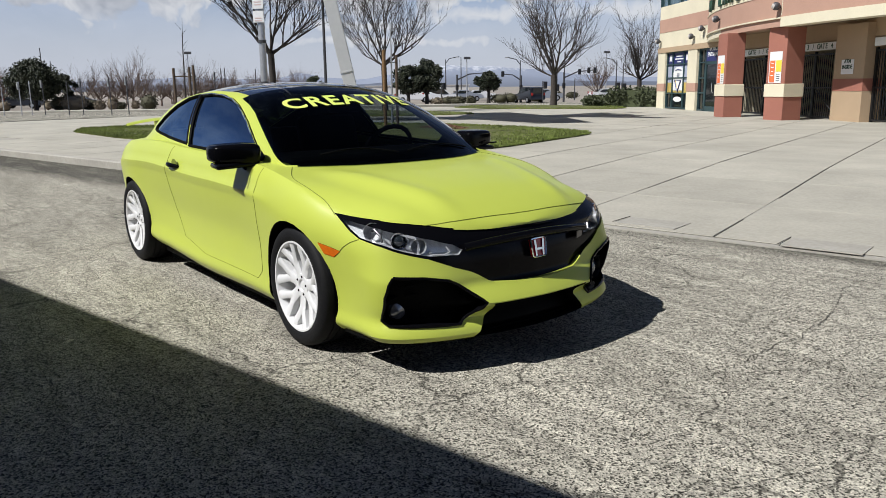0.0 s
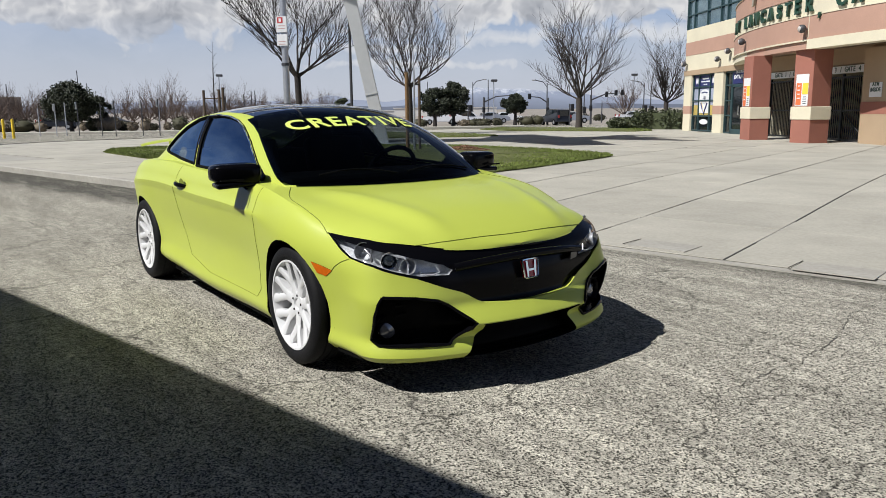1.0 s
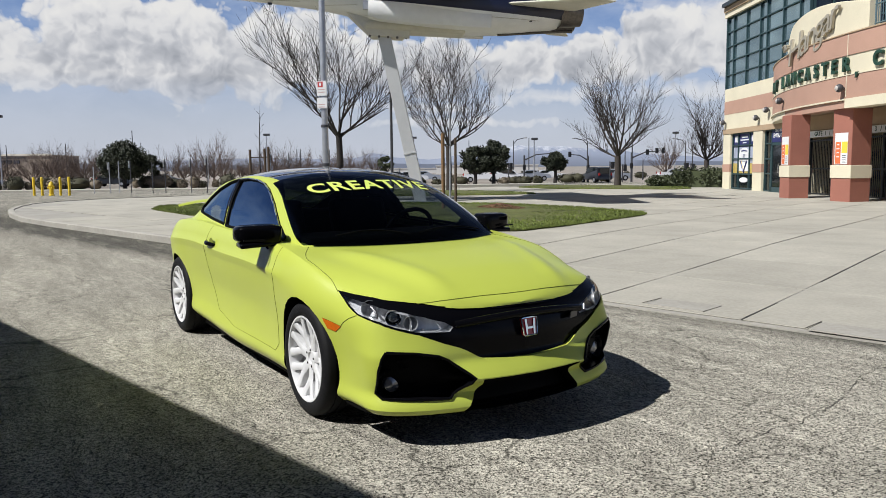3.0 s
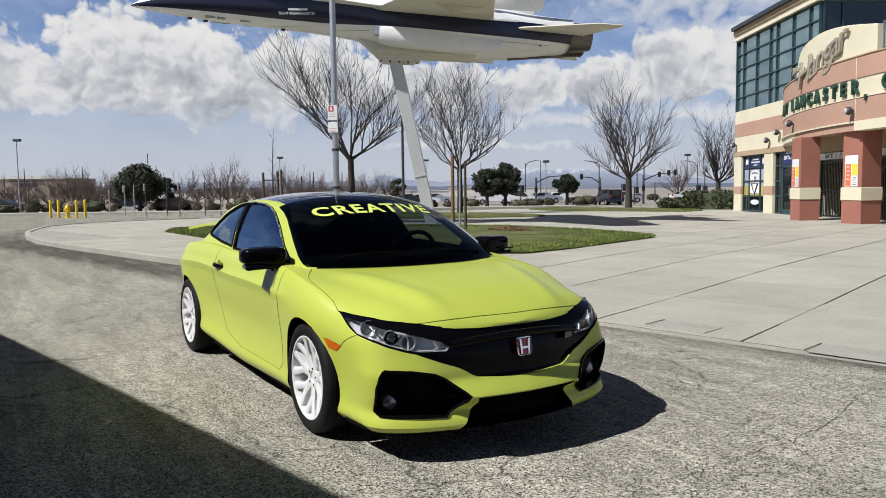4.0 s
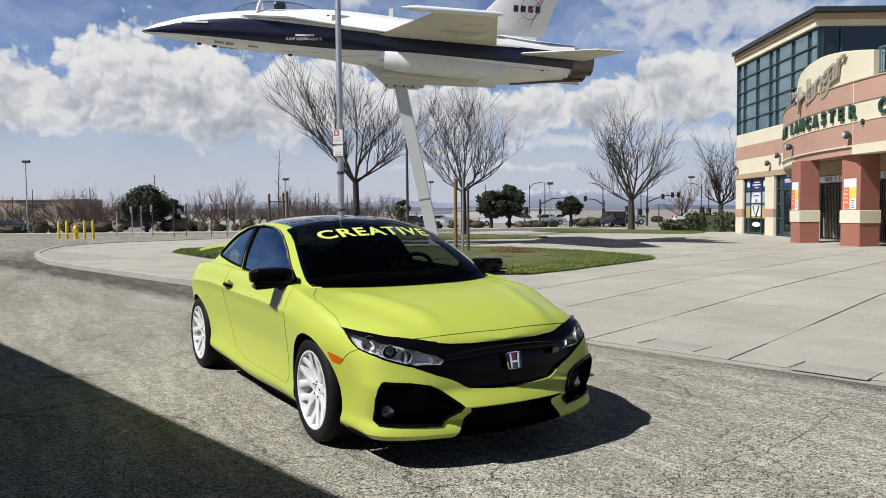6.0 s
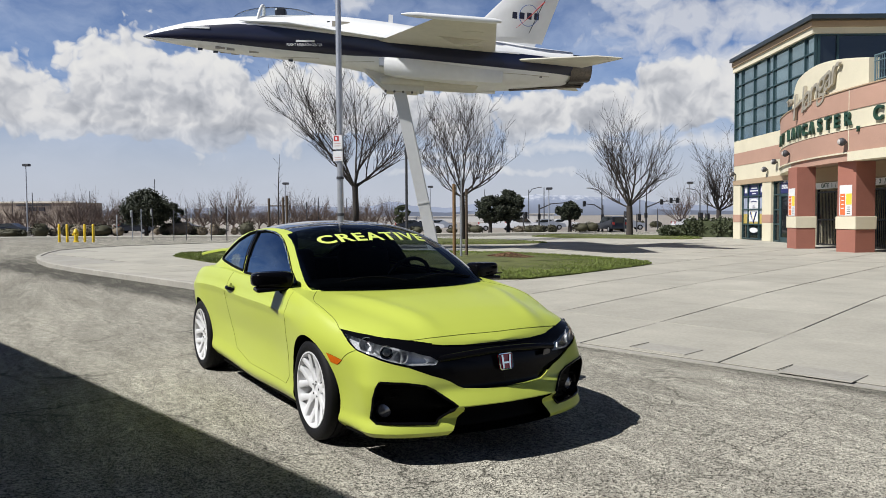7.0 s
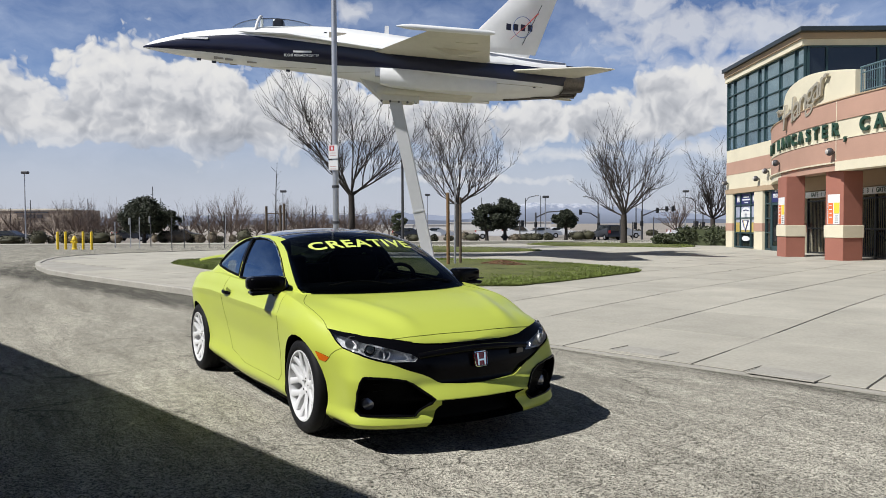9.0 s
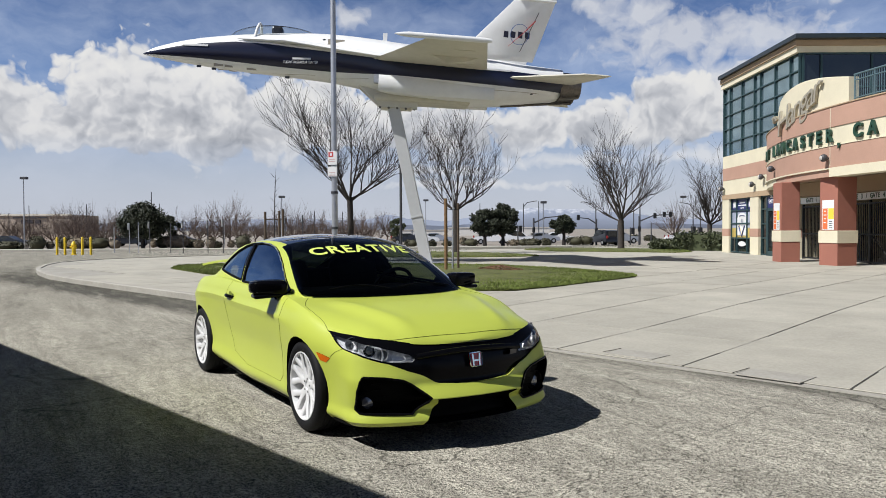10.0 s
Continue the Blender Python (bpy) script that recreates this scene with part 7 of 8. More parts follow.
PB = "leafless vase-shaped tree with fine dark twigs on the plaza"
bare_tree((-23.9, 10.35, 0.1), 6.5, 2.55, 3.2, 0.13, 11, "bark", PB, 8, 3, 5)
bare_tree((-28.6, 18.5, 0.15), 6.9, 2.3, 3.0, 0.14, 23, "bark", PB, 8, 3, 5)
bare_tree((-27.9, 29.6, 0.15), 6.1, 1.75, 2.9, 0.18, 31, "bark_pale", "leafless tree with a pale trunk in a strip of grass", 8, 3, 5)
bare_tree((-31.0, 41.2, 0.0), 5.7, 1.7, 2.4, 0.17, 47, "bark_pale", "leafless tree with a pale trunk beside the hedge", 7, 3, 5)


def leaf_cloud(bm, rng, c, r, n, size):
    """Small leaf faces in an uneven ball."""
    for _ in range(n):
        d = Vector((rng.gauss(0, 1), rng.gauss(0, 1), rng.gauss(0, 1))).normalized()
        p = Vector(c) + Vector((d.x * r[0], d.y * r[1], d.z * r[2])) * (rng.random() ** 0.4) * rng.uniform(0.75, 1.22)
        a = Vector((rng.uniform(-1, 1), rng.uniform(-1, 1), rng.uniform(-1, 1))).normalized() * size * rng.uniform(0.6, 1.4)
        b = a.orthogonal().normalized() * size * rng.uniform(0.4, 0.9)
        bm.faces.new([bm.verts.new(p - a), bm.verts.new(p + b), bm.verts.new(p + a), bm.verts.new(p - b)])


def leafy_tree(at, height, width, trunk_h, seed, label, clumps=26, mt="leaf_dark", flat=0.8, n=190, size=0.10):
    rng = random.Random(seed)
    t = thing("evergreen_tree", label, "tree", at=at)
    tr = bmesh.new()
    tube(tr, [(0, 0, -0.1), (0.06, 0, trunk_h * 0.5), (0.02, 0.04, trunk_h + 0.5)], [0.24, 0.18, 0.12], 8)
    for k in range(5):
        a = 6.283 * k / 5
        tube(tr, [(0.02, 0.0, trunk_h * 0.8), (math.cos(a) * width * 0.15, math.sin(a) * width * 0.15, trunk_h + 0.5), (math.cos(a) * width * 0.3, math.sin(a) * width * 0.3, trunk_h + 1.2)], [0.10, 0.07, 0.03], 6)
    part("trunk", tr, M["bark"], t, smooth=60)
    cr = bmesh.new()
    h = height - trunk_h
    for _ in range(int(clumps * 1.7)):
        a, q, z = rng.uniform(0, 6.283), rng.random() ** 0.5, rng.random()
        rad = width / 2 * math.sin(math.pi * (0.18 + 0.75 * z)) * q * 0.85
        c = (rad * math.cos(a), rad * math.sin(a), trunk_h + h * (0.08 + 0.80 * z))
        s = width * rng.uniform(0.08, 0.165)
        leaf_cloud(cr, rng, c, (s, s, s * flat), n, size)
    part("crown", cr, M[mt], t)
    return t


def at_view(px, depth, z=None):
    """A place on the land, by its bearing from the camera's last stand."""
    a = math.radians(148.62) - math.atan((px - 784) / 1345)
    k = depth / math.cos(math.atan((px - 784) / 1345))
    x, y = 5.03 + k * math.cos(a), -2.74 + k * math.sin(a)
    return (x, y, land_z(x, y) if z is None else z)


leafy_tree(at_view(251, 78), 4.7, 6.0, 1.2, 3, "broad dark evergreen tree beside the car park", 62)
leafy_tree(at_view(856, 76), 4.0, 3.4, 1.25, 4, "dark pine with a forked trunk beside the street", 30)
leafy_tree(at_view(888, 77), 4.6, 3.5, 1.3, 14, "taller dark pine with a leaning trunk", 36)
leafy_tree(at_view(996, 82), 3.5, 2.9, 1.5, 8, "small rounded evergreen street tree", 32)
leafy_tree(at_view(303, 84), 3.6, 2.4, 1.0, 9, "thin half-bare evergreen behind the signs", 8)
leafy_tree(at_view(700, 100), 3.6, 3.0, 1.0, 10, "small olive green tree in the car park", 12, "leaf_hedge")


# hedge and shrubs
def shrub(at, size, seed, mt="leaf_hedge", label="low clipped green shrub in dry soil", group="shrubs along the car park", name="shrub"):
    rng = random.Random(seed)
    bm = bmesh.new()
    n = int(300 * size[0] ** 0.5)
    for _ in range(7):
        c = (rng.uniform(-0.3, 0.3) * size[0], rng.uniform(-0.3, 0.3) * size[1], size[2] * rng.uniform(0.40, 0.58))
        leaf_cloud(bm, rng, c, (size[0] * 0.32, size[1] * 0.32, size[2] * 0.42), n // 3, 0.09)
    core = bmesh.new()
    bmesh.ops.create_icosphere(core, subdivisions=2, radius=1)
    for v in core.verts:
        v.co = Vector((v.co.x * size[0] * 0.46, v.co.y * size[1] * 0.46, max(v.co.z, -0.9) * size[2] * 0.44 + size[2] * 0.45)) * rng.uniform(0.93, 1.07)
    t = thing(name, label, "shrub", group, at=at)
    part("leaves", bm, M[mt], t)
    part("core", core, M[mt], t, smooth=60)
    return t


hedge = thing("hedge", "clipped green hedge beside the building", "hedge")
rngh = random.Random(77)
hb = bmesh.new()
h0, h1 = Vector((-26.2, 30.6, 0.1)), Vector((-22.3, 33.2, 0.1))
for k in range(34):
    t = k / 33
    c = h0.lerp(h1, t)
    hh = 0.62 if t < 0.28 else 1.0
    leaf_cloud(hb, rngh, (c.x + rngh.uniform(-0.3, 0.3), c.y + rngh.uniform(-0.3, 0.3), 0.12 + hh * 0.55), (0.42, 0.42, hh * 0.52), 230, 0.07)
part("leaves", hb, M["leaf_hedge"], hedge)
core = bmesh.new()
dh = (h1 - h0).normalized()
for t0, t1, hh in ((0.0, 0.27, 0.55), (0.28, 1.0, 0.92)):
    a, b = h0.lerp(h1, t0), h0.lerp(h1, t1)
    box(core, (0, 0, 0), ((b - a).length, 0.7, hh), Matrix.Translation((a + b) / 2 + Vector((0, 0, hh / 2))) @ Matrix.Rotation(math.atan2(dh.y, dh.x), 4, "Z"))
part("core", core, M["leaf_hedge"], hedge)

rngs = random.Random(5)
for px, w, dep, h in ((12, 2.6, 76, 1.0), (33, 0.9, 76, 0.8), (64, 1.7, 74, 1.5), (86, 0.7, 75, 0.9), (112, 1.6, 78, 1.4), (140, 2.8, 78, 1.35), (170, 2.8, 78, 1.3), (286, 1.6, 80, 1.4), (310, 2.6, 79, 1.5), (336, 2.0, 82, 1.0),
                      (350, 1.0, 76, 1.0), (384, 1.0, 80, 0.8), (428, 1.5, 75, 1.5), (640, 1.3, 86, 1.1), (668, 1.3, 84, 1.2), (728, 1.6, 82, 1.3), (764, 1.2, 80, 1.2), (790, 1.6, 84, 1.0), (832, 1.9, 84, 1.4), (908, 1.4, 82, 1.2),
                      (925, 1.6, 84, 1.3), (942, 1.8, 82, 1.4), (966, 1.4, 80, 1.5), (1018, 1.9, 86, 1.6), (1035, 1.8, 86, 1.8), (1082, 1.8, 90, 1.6), (1118, 2.2, 110, 1.6), (1148, 2.2, 110, 1.5)):
    k = 1.0 if px < 600 else 0.62
    shrub(at_view(px, dep), (w * 1.25 * k ** 0.5, w * k ** 0.5, h * 1.05 * k), int(px * 7 + 1), "leaf_shrub" if rngs.random() < 0.88 else "leaf_dry", "rounded clipped shrub standing in dry soil")
for px, w, dep, h in ((200, 1.6, 78, 1.1), (370, 1.2, 78, 1.3), (408, 1.0, 82, 0.9), (270, 1.0, 84, 1.0), (690, 1.0, 90, 0.9), (818, 1.2, 88, 1.0)):
    shrub(at_view(px, dep), (w, w * 0.8, h), int(px * 3 + 2), "leaf_dry", "dry straw-coloured bush in bare soil", "dry bushes")

# winter trees of the far car park: three kinds, repeated
rngt = random.Random(99)
kinds = [bare_tree(at_view(20, 96), 4.1, 0.8, 2.6, 0.12, 60 + k, "twig", "leafless brown winter tree in the far car park", 8, 2, 7, "far winter trees") for k in range(3)]
spots = [(-40, 96), (52, 104), (90, 92), (118, 108), (150, 98), (185, 90), (205, 104), (232, 110), (330, 100), (352, 108), (378, 96), (405, 92), (420, 108), (450, 98), (520, 104), (540, 96), (565, 108), (590, 100),
         (612, 96), (636, 104), (655, 110), (684, 112), (-90, 90), (-140, 98), (-190, 94), (-20, 108), (132, 88), (1192, 92), (470, 110), (500, 100)]
spots += [(px + 17, dep + 14) for px, dep in spots if px < 700]
for k, (px, dep) in enumerate(spots):
    src = kinds[k % 3]
    s = rngt.uniform(0.85, 1.2) if k < 30 else rngt.uniform(0.55, 0.85)
    o = copy_thing(src, Matrix.Translation(at_view(px, dep)) @ Matrix.Rotation(rngt.uniform(0, 6.28), 4, "Z"))
    o.scale = (s, s, s * rngt.uniform(0.9, 1.1))
kinds[1].matrix_basis = Matrix.Translation(at_view(38, 92))
kinds[2].matrix_basis = Matrix.Translation(at_view(176, 100))


# ---- posts, signs and lamps ----
pole = thing("sign_pole", "tall round grey steel pole with parking signs", "pole", at=(-11.95, 4.54, 0.1))
part("shaft", tube(bmesh.new(), [(0, 0, 0), (0, 0, 4), (0, 0, 10.5)], [0.075, 0.068, 0.055], 20), M["galv"], pole, smooth=60)
part("base_flange", bevel_box((0, 0, 0.02), (0.3, 0.3, 0.04), 0.008, 1), M["galv"], pole)
sg_m = Matrix.Rotation(radians(46), 4, "Z")
for z0, hh in ((3.02, 0.36), (2.70, 0.26)):
    pl = part("sign_plate", bevel_box((-0.02, -0.09, z0), (0.23, 0.006, hh * 0.9), 0.002, 1, sg_m), M["sign_white"], pole)
    if hh > 0.3:
        part("sign_print", box(bmesh.new(), (-0.05, -0.0945, z0 + 0.085), (0.12, 0.003, 0.12), sg_m), M["sign_red"], pl)
        part("sign_print", box(bmesh.new(), (-0.05, -0.0965, z0 + 0.085), (0.05, 0.003, 0.07), sg_m), M["sign_white"], pl)
    for k in range(2):
        part("sign_print", box(bmesh.new(), (-0.02, -0.0945, z0 - 0.03 - k * 0.055), (0.15, 0.003, 0.016), sg_m), M["sign_faded"], pl)
for z0 in (1.35, 2.2):
    part("clamp", lathe(bmesh.new(), [(0.075, z0 - 0.03), (0.088, z0 - 0.03), (0.088, z0 + 0.03), (0.075, z0 + 0.03)], 20), M["pole_dark"], pole)

dk = thing("dark_pole", "slender dark painted pole beside the jet leg", "pole", at=(-28.5, 15.2, 0.1))
part("shaft", tube(bmesh.new(), [(0, 0, 0), (0, 0, 8.2)], [0.075, 0.05], 12), M["pole_dark"], dk, smooth=60)

# stakes and the sapling in the lawn
stk = thing("tree_stakes", "two brown wooden stakes tied to a thin sapling", "stakes", at=(-14.3, 9.35, 0.16))
for dx, dy, h, r in ((0.30, -0.42, 2.15, 0.050), (-0.35, 0.42, 2.05, 0.040)):
    part("stake", tube(bmesh.new(), [(dx, dy, -0.1), (dx, dy, h)], r, 12), M["wood_stake"] if r > 0.045 else M["wood_dark"], stk, smooth=50)
part("tie", tube(bmesh.new(), [(0.30, -0.42, 1.85), (0.0, 0.0, 1.83), (-0.35, 0.42, 1.86)], 0.012, 6), M["rubber"], stk)
sap = thing("sapling", "thin grey leafless sapling between its stakes", "tree", at=(-14.3, 9.35, 0.16))
part("trunk", tube(bmesh.new(), [(0, 0, -0.05), (0.02, 0, 1.2), (0.0, 0.02, 2.2), (0.05, -0.03, 3.0)], [0.035, 0.028, 0.02, 0.006], 8), M["galv"], sap, smooth=50)
ml = bmesh.new()
rm = random.Random(3)
for k in range(260):
    a, q = rm.uniform(0, 6.283), rm.random() ** 0.6 * 0.9
    c = Vector((-13.35 + q * math.cos(a), 10.4 + 0.55 * q * math.sin(a), 0.20 + 0.14 * (1 - q)))
    box(ml, (0, 0, 0), (rm.uniform(0.05, 0.16), rm.uniform(0.02, 0.05), 0.015), Matrix.Translation(c) @ Matrix.Rotation(rm.uniform(0, 6.28), 4, "Z") @ Matrix.Rotation(rm.uniform(-0.5, 0.5), 4, "X"))
solo("mulch", ml, M["mulch"], "small heap of brown bark mulch on the lawn", "mulch", kind="stuff")

far_st = thing("tree_stakes", "dark wooden stakes round a tall thin sapling", "stakes", at=at_view(484, 46))
vw = Vector((0.52, 0.853, 0))
for off, h in ((-0.55, 2.55), (0.30, 2.6), (0.52, 2.7)):
    p = vw * off
    part("stake", tube(bmesh.new(), [(p.x, p.y, -0.1), (p.x, p.y, h)], 0.075, 10), M["wood_dark"], far_st, smooth=50)
part("cross_bar", tube(bmesh.new(), [vw * -0.55 + Vector((0, 0, 2.1)), vw * 0.52 + Vector((0, 0, 2.1))], 0.035, 8), M["wood_dark"], far_st)
s2 = thing("sapling", "tall thin leafless sapling tied to stakes", "tree", at=at_view(484, 46))
sb = bmesh.new()
tube(sb, [(0, 0, -0.05), (0.05, 0, 2.0), (0.0, 0.05, 3.6), (0.12, 0.1, 5.2)], [0.05, 0.04, 0.028, 0.006], 8)
rs = random.Random(8)
for k in range(9):
    z = 2.2 + 0.3 * k
    a = rs.uniform(0, 6.28)
    tube(sb, [(0.03, 0.03, z), (0.03 + 0.3 * math.cos(a), 0.03 + 0.3 * math.sin(a), z + 0.35)], [0.014, 0.004], 4)
part("trunk", sb, M["bark"], s2, smooth=50)

# yellow bollards and the hydrant
for k, (px, dep) in enumerate(((98.5, 46.6), (112.5, 46.4), (143.5, 46.0), (158.5, 45.8))):
    x, y, z = at_view(px, dep, 0.0)
    b = thing("bollard", "yellow painted steel bollard guarding the hydrant", "bollard", "yellow bollards", at=(x, y, land_z(x, y)))
    part("post", lathe(bmesh.new(), [(0.075, -0.05), (0.075, 1.02), (0.06, 1.07), (0.03, 1.09), (0.0, 1.095)], 16), M["yellow"], b, smooth=50)
x, y, z = at_view(128, 46.2, 0.0)
hyd = thing("fire_hydrant", "yellow fire hydrant between bollards", "hydrant", at=(x, y, land_z(x, y)))
part("barrel", lathe(bmesh.new(), [(0.17, -0.05), (0.17, 0.05), (0.12, 0.07), (0.12, 0.52), (0.16, 0.55), (0.16, 0.62), (0.13, 0.66), (0.10, 0.76), (0.04, 0.82), (0.0, 0.83)], 18), M["yellow"], hyd, smooth=40)
for a in (0.3, 2.4, 4.5):
    part("nozzle", tube(bmesh.new(), [(0.08 * math.cos(a), 0.08 * math.sin(a), 0.45), (0.22 * math.cos(a), 0.22 * math.sin(a), 0.45)], [0.07, 0.075], 10), M["yellow"], hyd, smooth=40)


# thin sign posts along the car park
def sign_post(px, dep, h, plate, mt):
    t = thing("sign_post", "thin steel post with a small parking sign", "sign", "car park signs", at=at_view(px, dep))
    part("post", tube(bmesh.new(), [(0, 0, -0.1), (0, 0, h)], 0.032, 6), M["pole_dark"] if mt == "sign_blue" else M["galv"], t)
    if plate:
        m = Matrix.Rotation(radians(-33), 4, "Z")
        pl = part("plate", bevel_box((0, -0.06, h - 0.25), (0.30, 0.02, 0.46), 0.008, 1, m), M["sign_white"], t)
        part("print", box(bmesh.new(), (0, -0.074, h - 0.15), (0.26, 0.006, 0.16), m), M[mt], pl)


for px, dep, h, plate, mt in ((200, 52, 1.75, 0, "ink"), (227, 52, 2.05, 1, "ink"), (243, 52, 2.1, 0, "ink"), (263, 52, 2.15, 1, "sign_blue"), (300, 50, 2.0, 0, "sign_blue"), (322, 50, 2.15, 1, "sign_blue"), (366, 50, 2.15, 1, "sign_blue"),
                              (393, 49, 2.2, 1, "sign_blue"), (503, 54, 2.5, 1, "sign_blue"), (534, 54, 2.6, 1, "sign_blue"), (395, 80, 4.6, 0, "ink")):
    sign_post(px, dep, h, plate, mt)


# street lamps and signals
def street_lamp(px, dep, h, head="box", mt="galv", arm=0.0, r=0.08):
    t = thing("street_lamp", "tall thin street lamp pole against the sky", "street lamp", "street lamps", at=at_view(px, dep))
    part("pole", tube(bmesh.new(), [(0, 0, -0.1), (0, 0, h)], [r, r * 0.6], 8), M[mt], t, smooth=60)
    d = Vector((0.52, 0.853, 0))
    if head == "box":
        part("head", bevel_box((0.05, 0.05, h + 0.1), (0.75, 0.5, 0.28), 0.05, 1, Matrix.Rotation(radians(58), 4, "Z")), M["pole_dark"], t)
        part("footing", lathe(bmesh.new(), [(0.3, -0.1), (0.3, 0.55), (0.0, 0.56)], 12), M["concrete"], t)
    elif head == "arm":
        q = d * arm
        part("arm", tube(bmesh.new(), [(0, 0, h - 0.5), (q.x * 0.3, q.y * 0.3, h + 0.1), (q.x, q.y, h + 0.35)], 0.05, 6), M[mt], t, smooth=60)
        part("head", bevel_box((q.x, q.y, h + 0.33), (0.6, 0.25, 0.14), 0.04, 1, Matrix.Translation((0, 0, 0))), M["galv"], t)
    return t


street_lamp(41, 84, 7.7, "box")
for px, dep, h, head, arm in ((50, 120, 6.0, "", 0), (152, 110, 5.8, "", 0), (267, 110, 7.5, "", 0), (281, 115, 6.0, "", 0), (549, 100, 4.4, "", 0), (555, 96, 4.3, "", 0), (605, 96, 4.2, "", 0), (497, 96, 6.0, "box", 0), (752, 110, 6.0, "box", 0),
                              (960, 92, 5.0, "box", 0), (952, 110, 5.9, "", 0), (925, 105, 5.4, "arm", 1.6), (1053, 92, 4.8, "arm", -1.6), (1131, 90, 5.6, "arm", 1.6), (1120, 105, 5.4, "", 0), (1207, 100, 5.9, "box", 0), (1225, 96, 4.8, "arm", -1.5),
                              (1238, 100, 4.6, "", 0), (1151, 98, 2.6, "", 0), (14, 130, 5.0, "", 0), (848, 120, 6.0, "", 0)):
    street_lamp(px, dep, h, head, "galv" if head == "box" else "pole_dark", arm, 0.09)


def traffic_signal(px, dep, h, reach, heads):
    t = thing("traffic_signal", "dark traffic signal mast with hanging lights over the street", "traffic signal", "traffic signals", at=at_view(px, dep))
    d = Vector((0.52, 0.853, 0))
    part("mast", tube(bmesh.new(), [(0, 0, -0.1), (0, 0, h)], 0.11, 8), M["pole_dark"], t, smooth=60)
    q = d * reach
    part("arm", tube(bmesh.new(), [(0, 0, h * 0.82), (q.x * 0.45, q.y * 0.45, h * 1.02), (q.x, q.y, h * 1.06)], [0.09, 0.07, 0.05], 6), M["pole_dark"], t, smooth=60)
    for f in heads:
        p = q * f
        z = h * (0.82 + 0.24 * min(f * 1.6, 1.0)) if f else h * 0.55
        part("signal_head", bevel_box((p.x, p.y, z), (0.30, 0.30, 0.62), 0.05, 1), M["gate_black"], t)


traffic_signal(1054, 88, 3.0, -2.1, (0.0, 1.0))
traffic_signal(1130, 88, 3.3, 3.6, (0.0, 0.5, 0.8, 1.0))
traffic_signal(943, 92, 3.2, 3.2, (0.0,))
for px, dep, z in ((915, 86, 1.9), (1092, 84, 1.9), (1114, 86, 1.6), (1222, 84, 1.7), (1234, 86, 1.6)):
    t = thing("signal_post", "short post with a dark traffic light", "traffic signal", "traffic signals", at=at_view(px, dep))
    part("post", tube(bmesh.new(), [(0, 0, -0.1), (0, 0, z + 0.4)], 0.07, 6), M["pole_dark"], t)
    part("signal_head", bevel_box((0.2, 0.2, z), (0.32, 0.32, 0.75), 0.05, 1), M["gate_black"], t)


# parked cars far off
def parked_car(px, dep, paint, turn, tall=False, label=""):
    x, y, z = at_view(px, dep)
    c = thing("parked_car", label, "car", "parked cars", at=(x, y, z), turn=turn)
    L, W, H = (4.5, 1.8, 1.72) if tall else (4.5, 1.75, 1.42)
    side = [(-L / 2, 0.35), (-L / 2, 0.80), (-L / 2 + 0.12, 0.95)] + ([(-L / 2 + 0.3, H - 0.08), (-1.6, H), (0.3, H), (1.15, 1.02)] if tall else [(-1.5, 1.0), (-0.9, H - 0.03), (0.2, H), (1.1, 0.96)]) + [(L / 2 - 0.15, 0.85), (L / 2, 0.65), (L / 2, 0.32)]
    up = Matrix(((1, 0, 0, 0), (0, 0, 1, 0), (0, 1, 0, 0), (0, 0, 0, 1)))
    bm = prism(bmesh.new(), side, -W / 2, W / 2, up)
    for v in bm.verts:
        if v.co.z > 0.97:
            v.co.y *= 0.82
    bmesh.ops.recalc_face_normals(bm, faces=bm.faces[:])
    bmesh.ops.bevel(bm, geom=bm.edges[:], offset=0.06, segments=2, affect="EDGES")
    part("body", bm, M[paint], c, smooth=40)
    gz0, gz1 = 1.0, H - 0.10
    for s in (-1, 1):
        gx = [(-1.95, gz0), (-1.85, gz1), (0.25, gz1), (0.95, gz0)] if tall else [(-1.35, gz0), (-0.85, gz1), (0.15, gz1), (0.85, gz0)]
        bm = bmesh.new()
        bm.faces.new([bm.verts.new((a, s * (W / 2 * 0.84 + 0.065 - 0.03 * (b - gz0)), b)) for a, b in gx])
        part("side_window", bm, M["pane_dark"], c)
    part("rear_window", box(bmesh.new(), (-L / 2 + (0.14 if tall else 0.85), 0, (gz0 + gz1) / 2), (0.10, W * 0.62, gz1 - gz0)), M["pane_dark"], c)
    for a in (-1.4, 1.35):
        for s in (-1, 1):
            w = part("wheel", lathe(bmesh.new(), [(0.0, 0.10), (0.2, 0.11), (0.22, 0.12), (0.33, 0.11), (0.34, 0.0), (0.33, -0.1)], 20, Matrix.Translation((a, s * (W / 2 - 0.09), 0.34)) @ Matrix.Rotation(radians(-90 * s), 4, "X")), M["rubber"], c, smooth=40)
            part("hubcap", lathe(bmesh.new(), [(0.0, 0.122), (0.19, 0.118)], 14, Matrix.Translation((a, s * (W / 2 - 0.09), 0.34)) @ Matrix.Rotation(radians(-90 * s), 4, "X")), M["car_silver"], w)
    for s in (-1, 1):
        part("tail_lamp", box(bmesh.new(), (-L / 2 + 0.02, s * 0.72, 0.95), (0.08, 0.22, 0.3)), M["red_lens"], c)
    return c


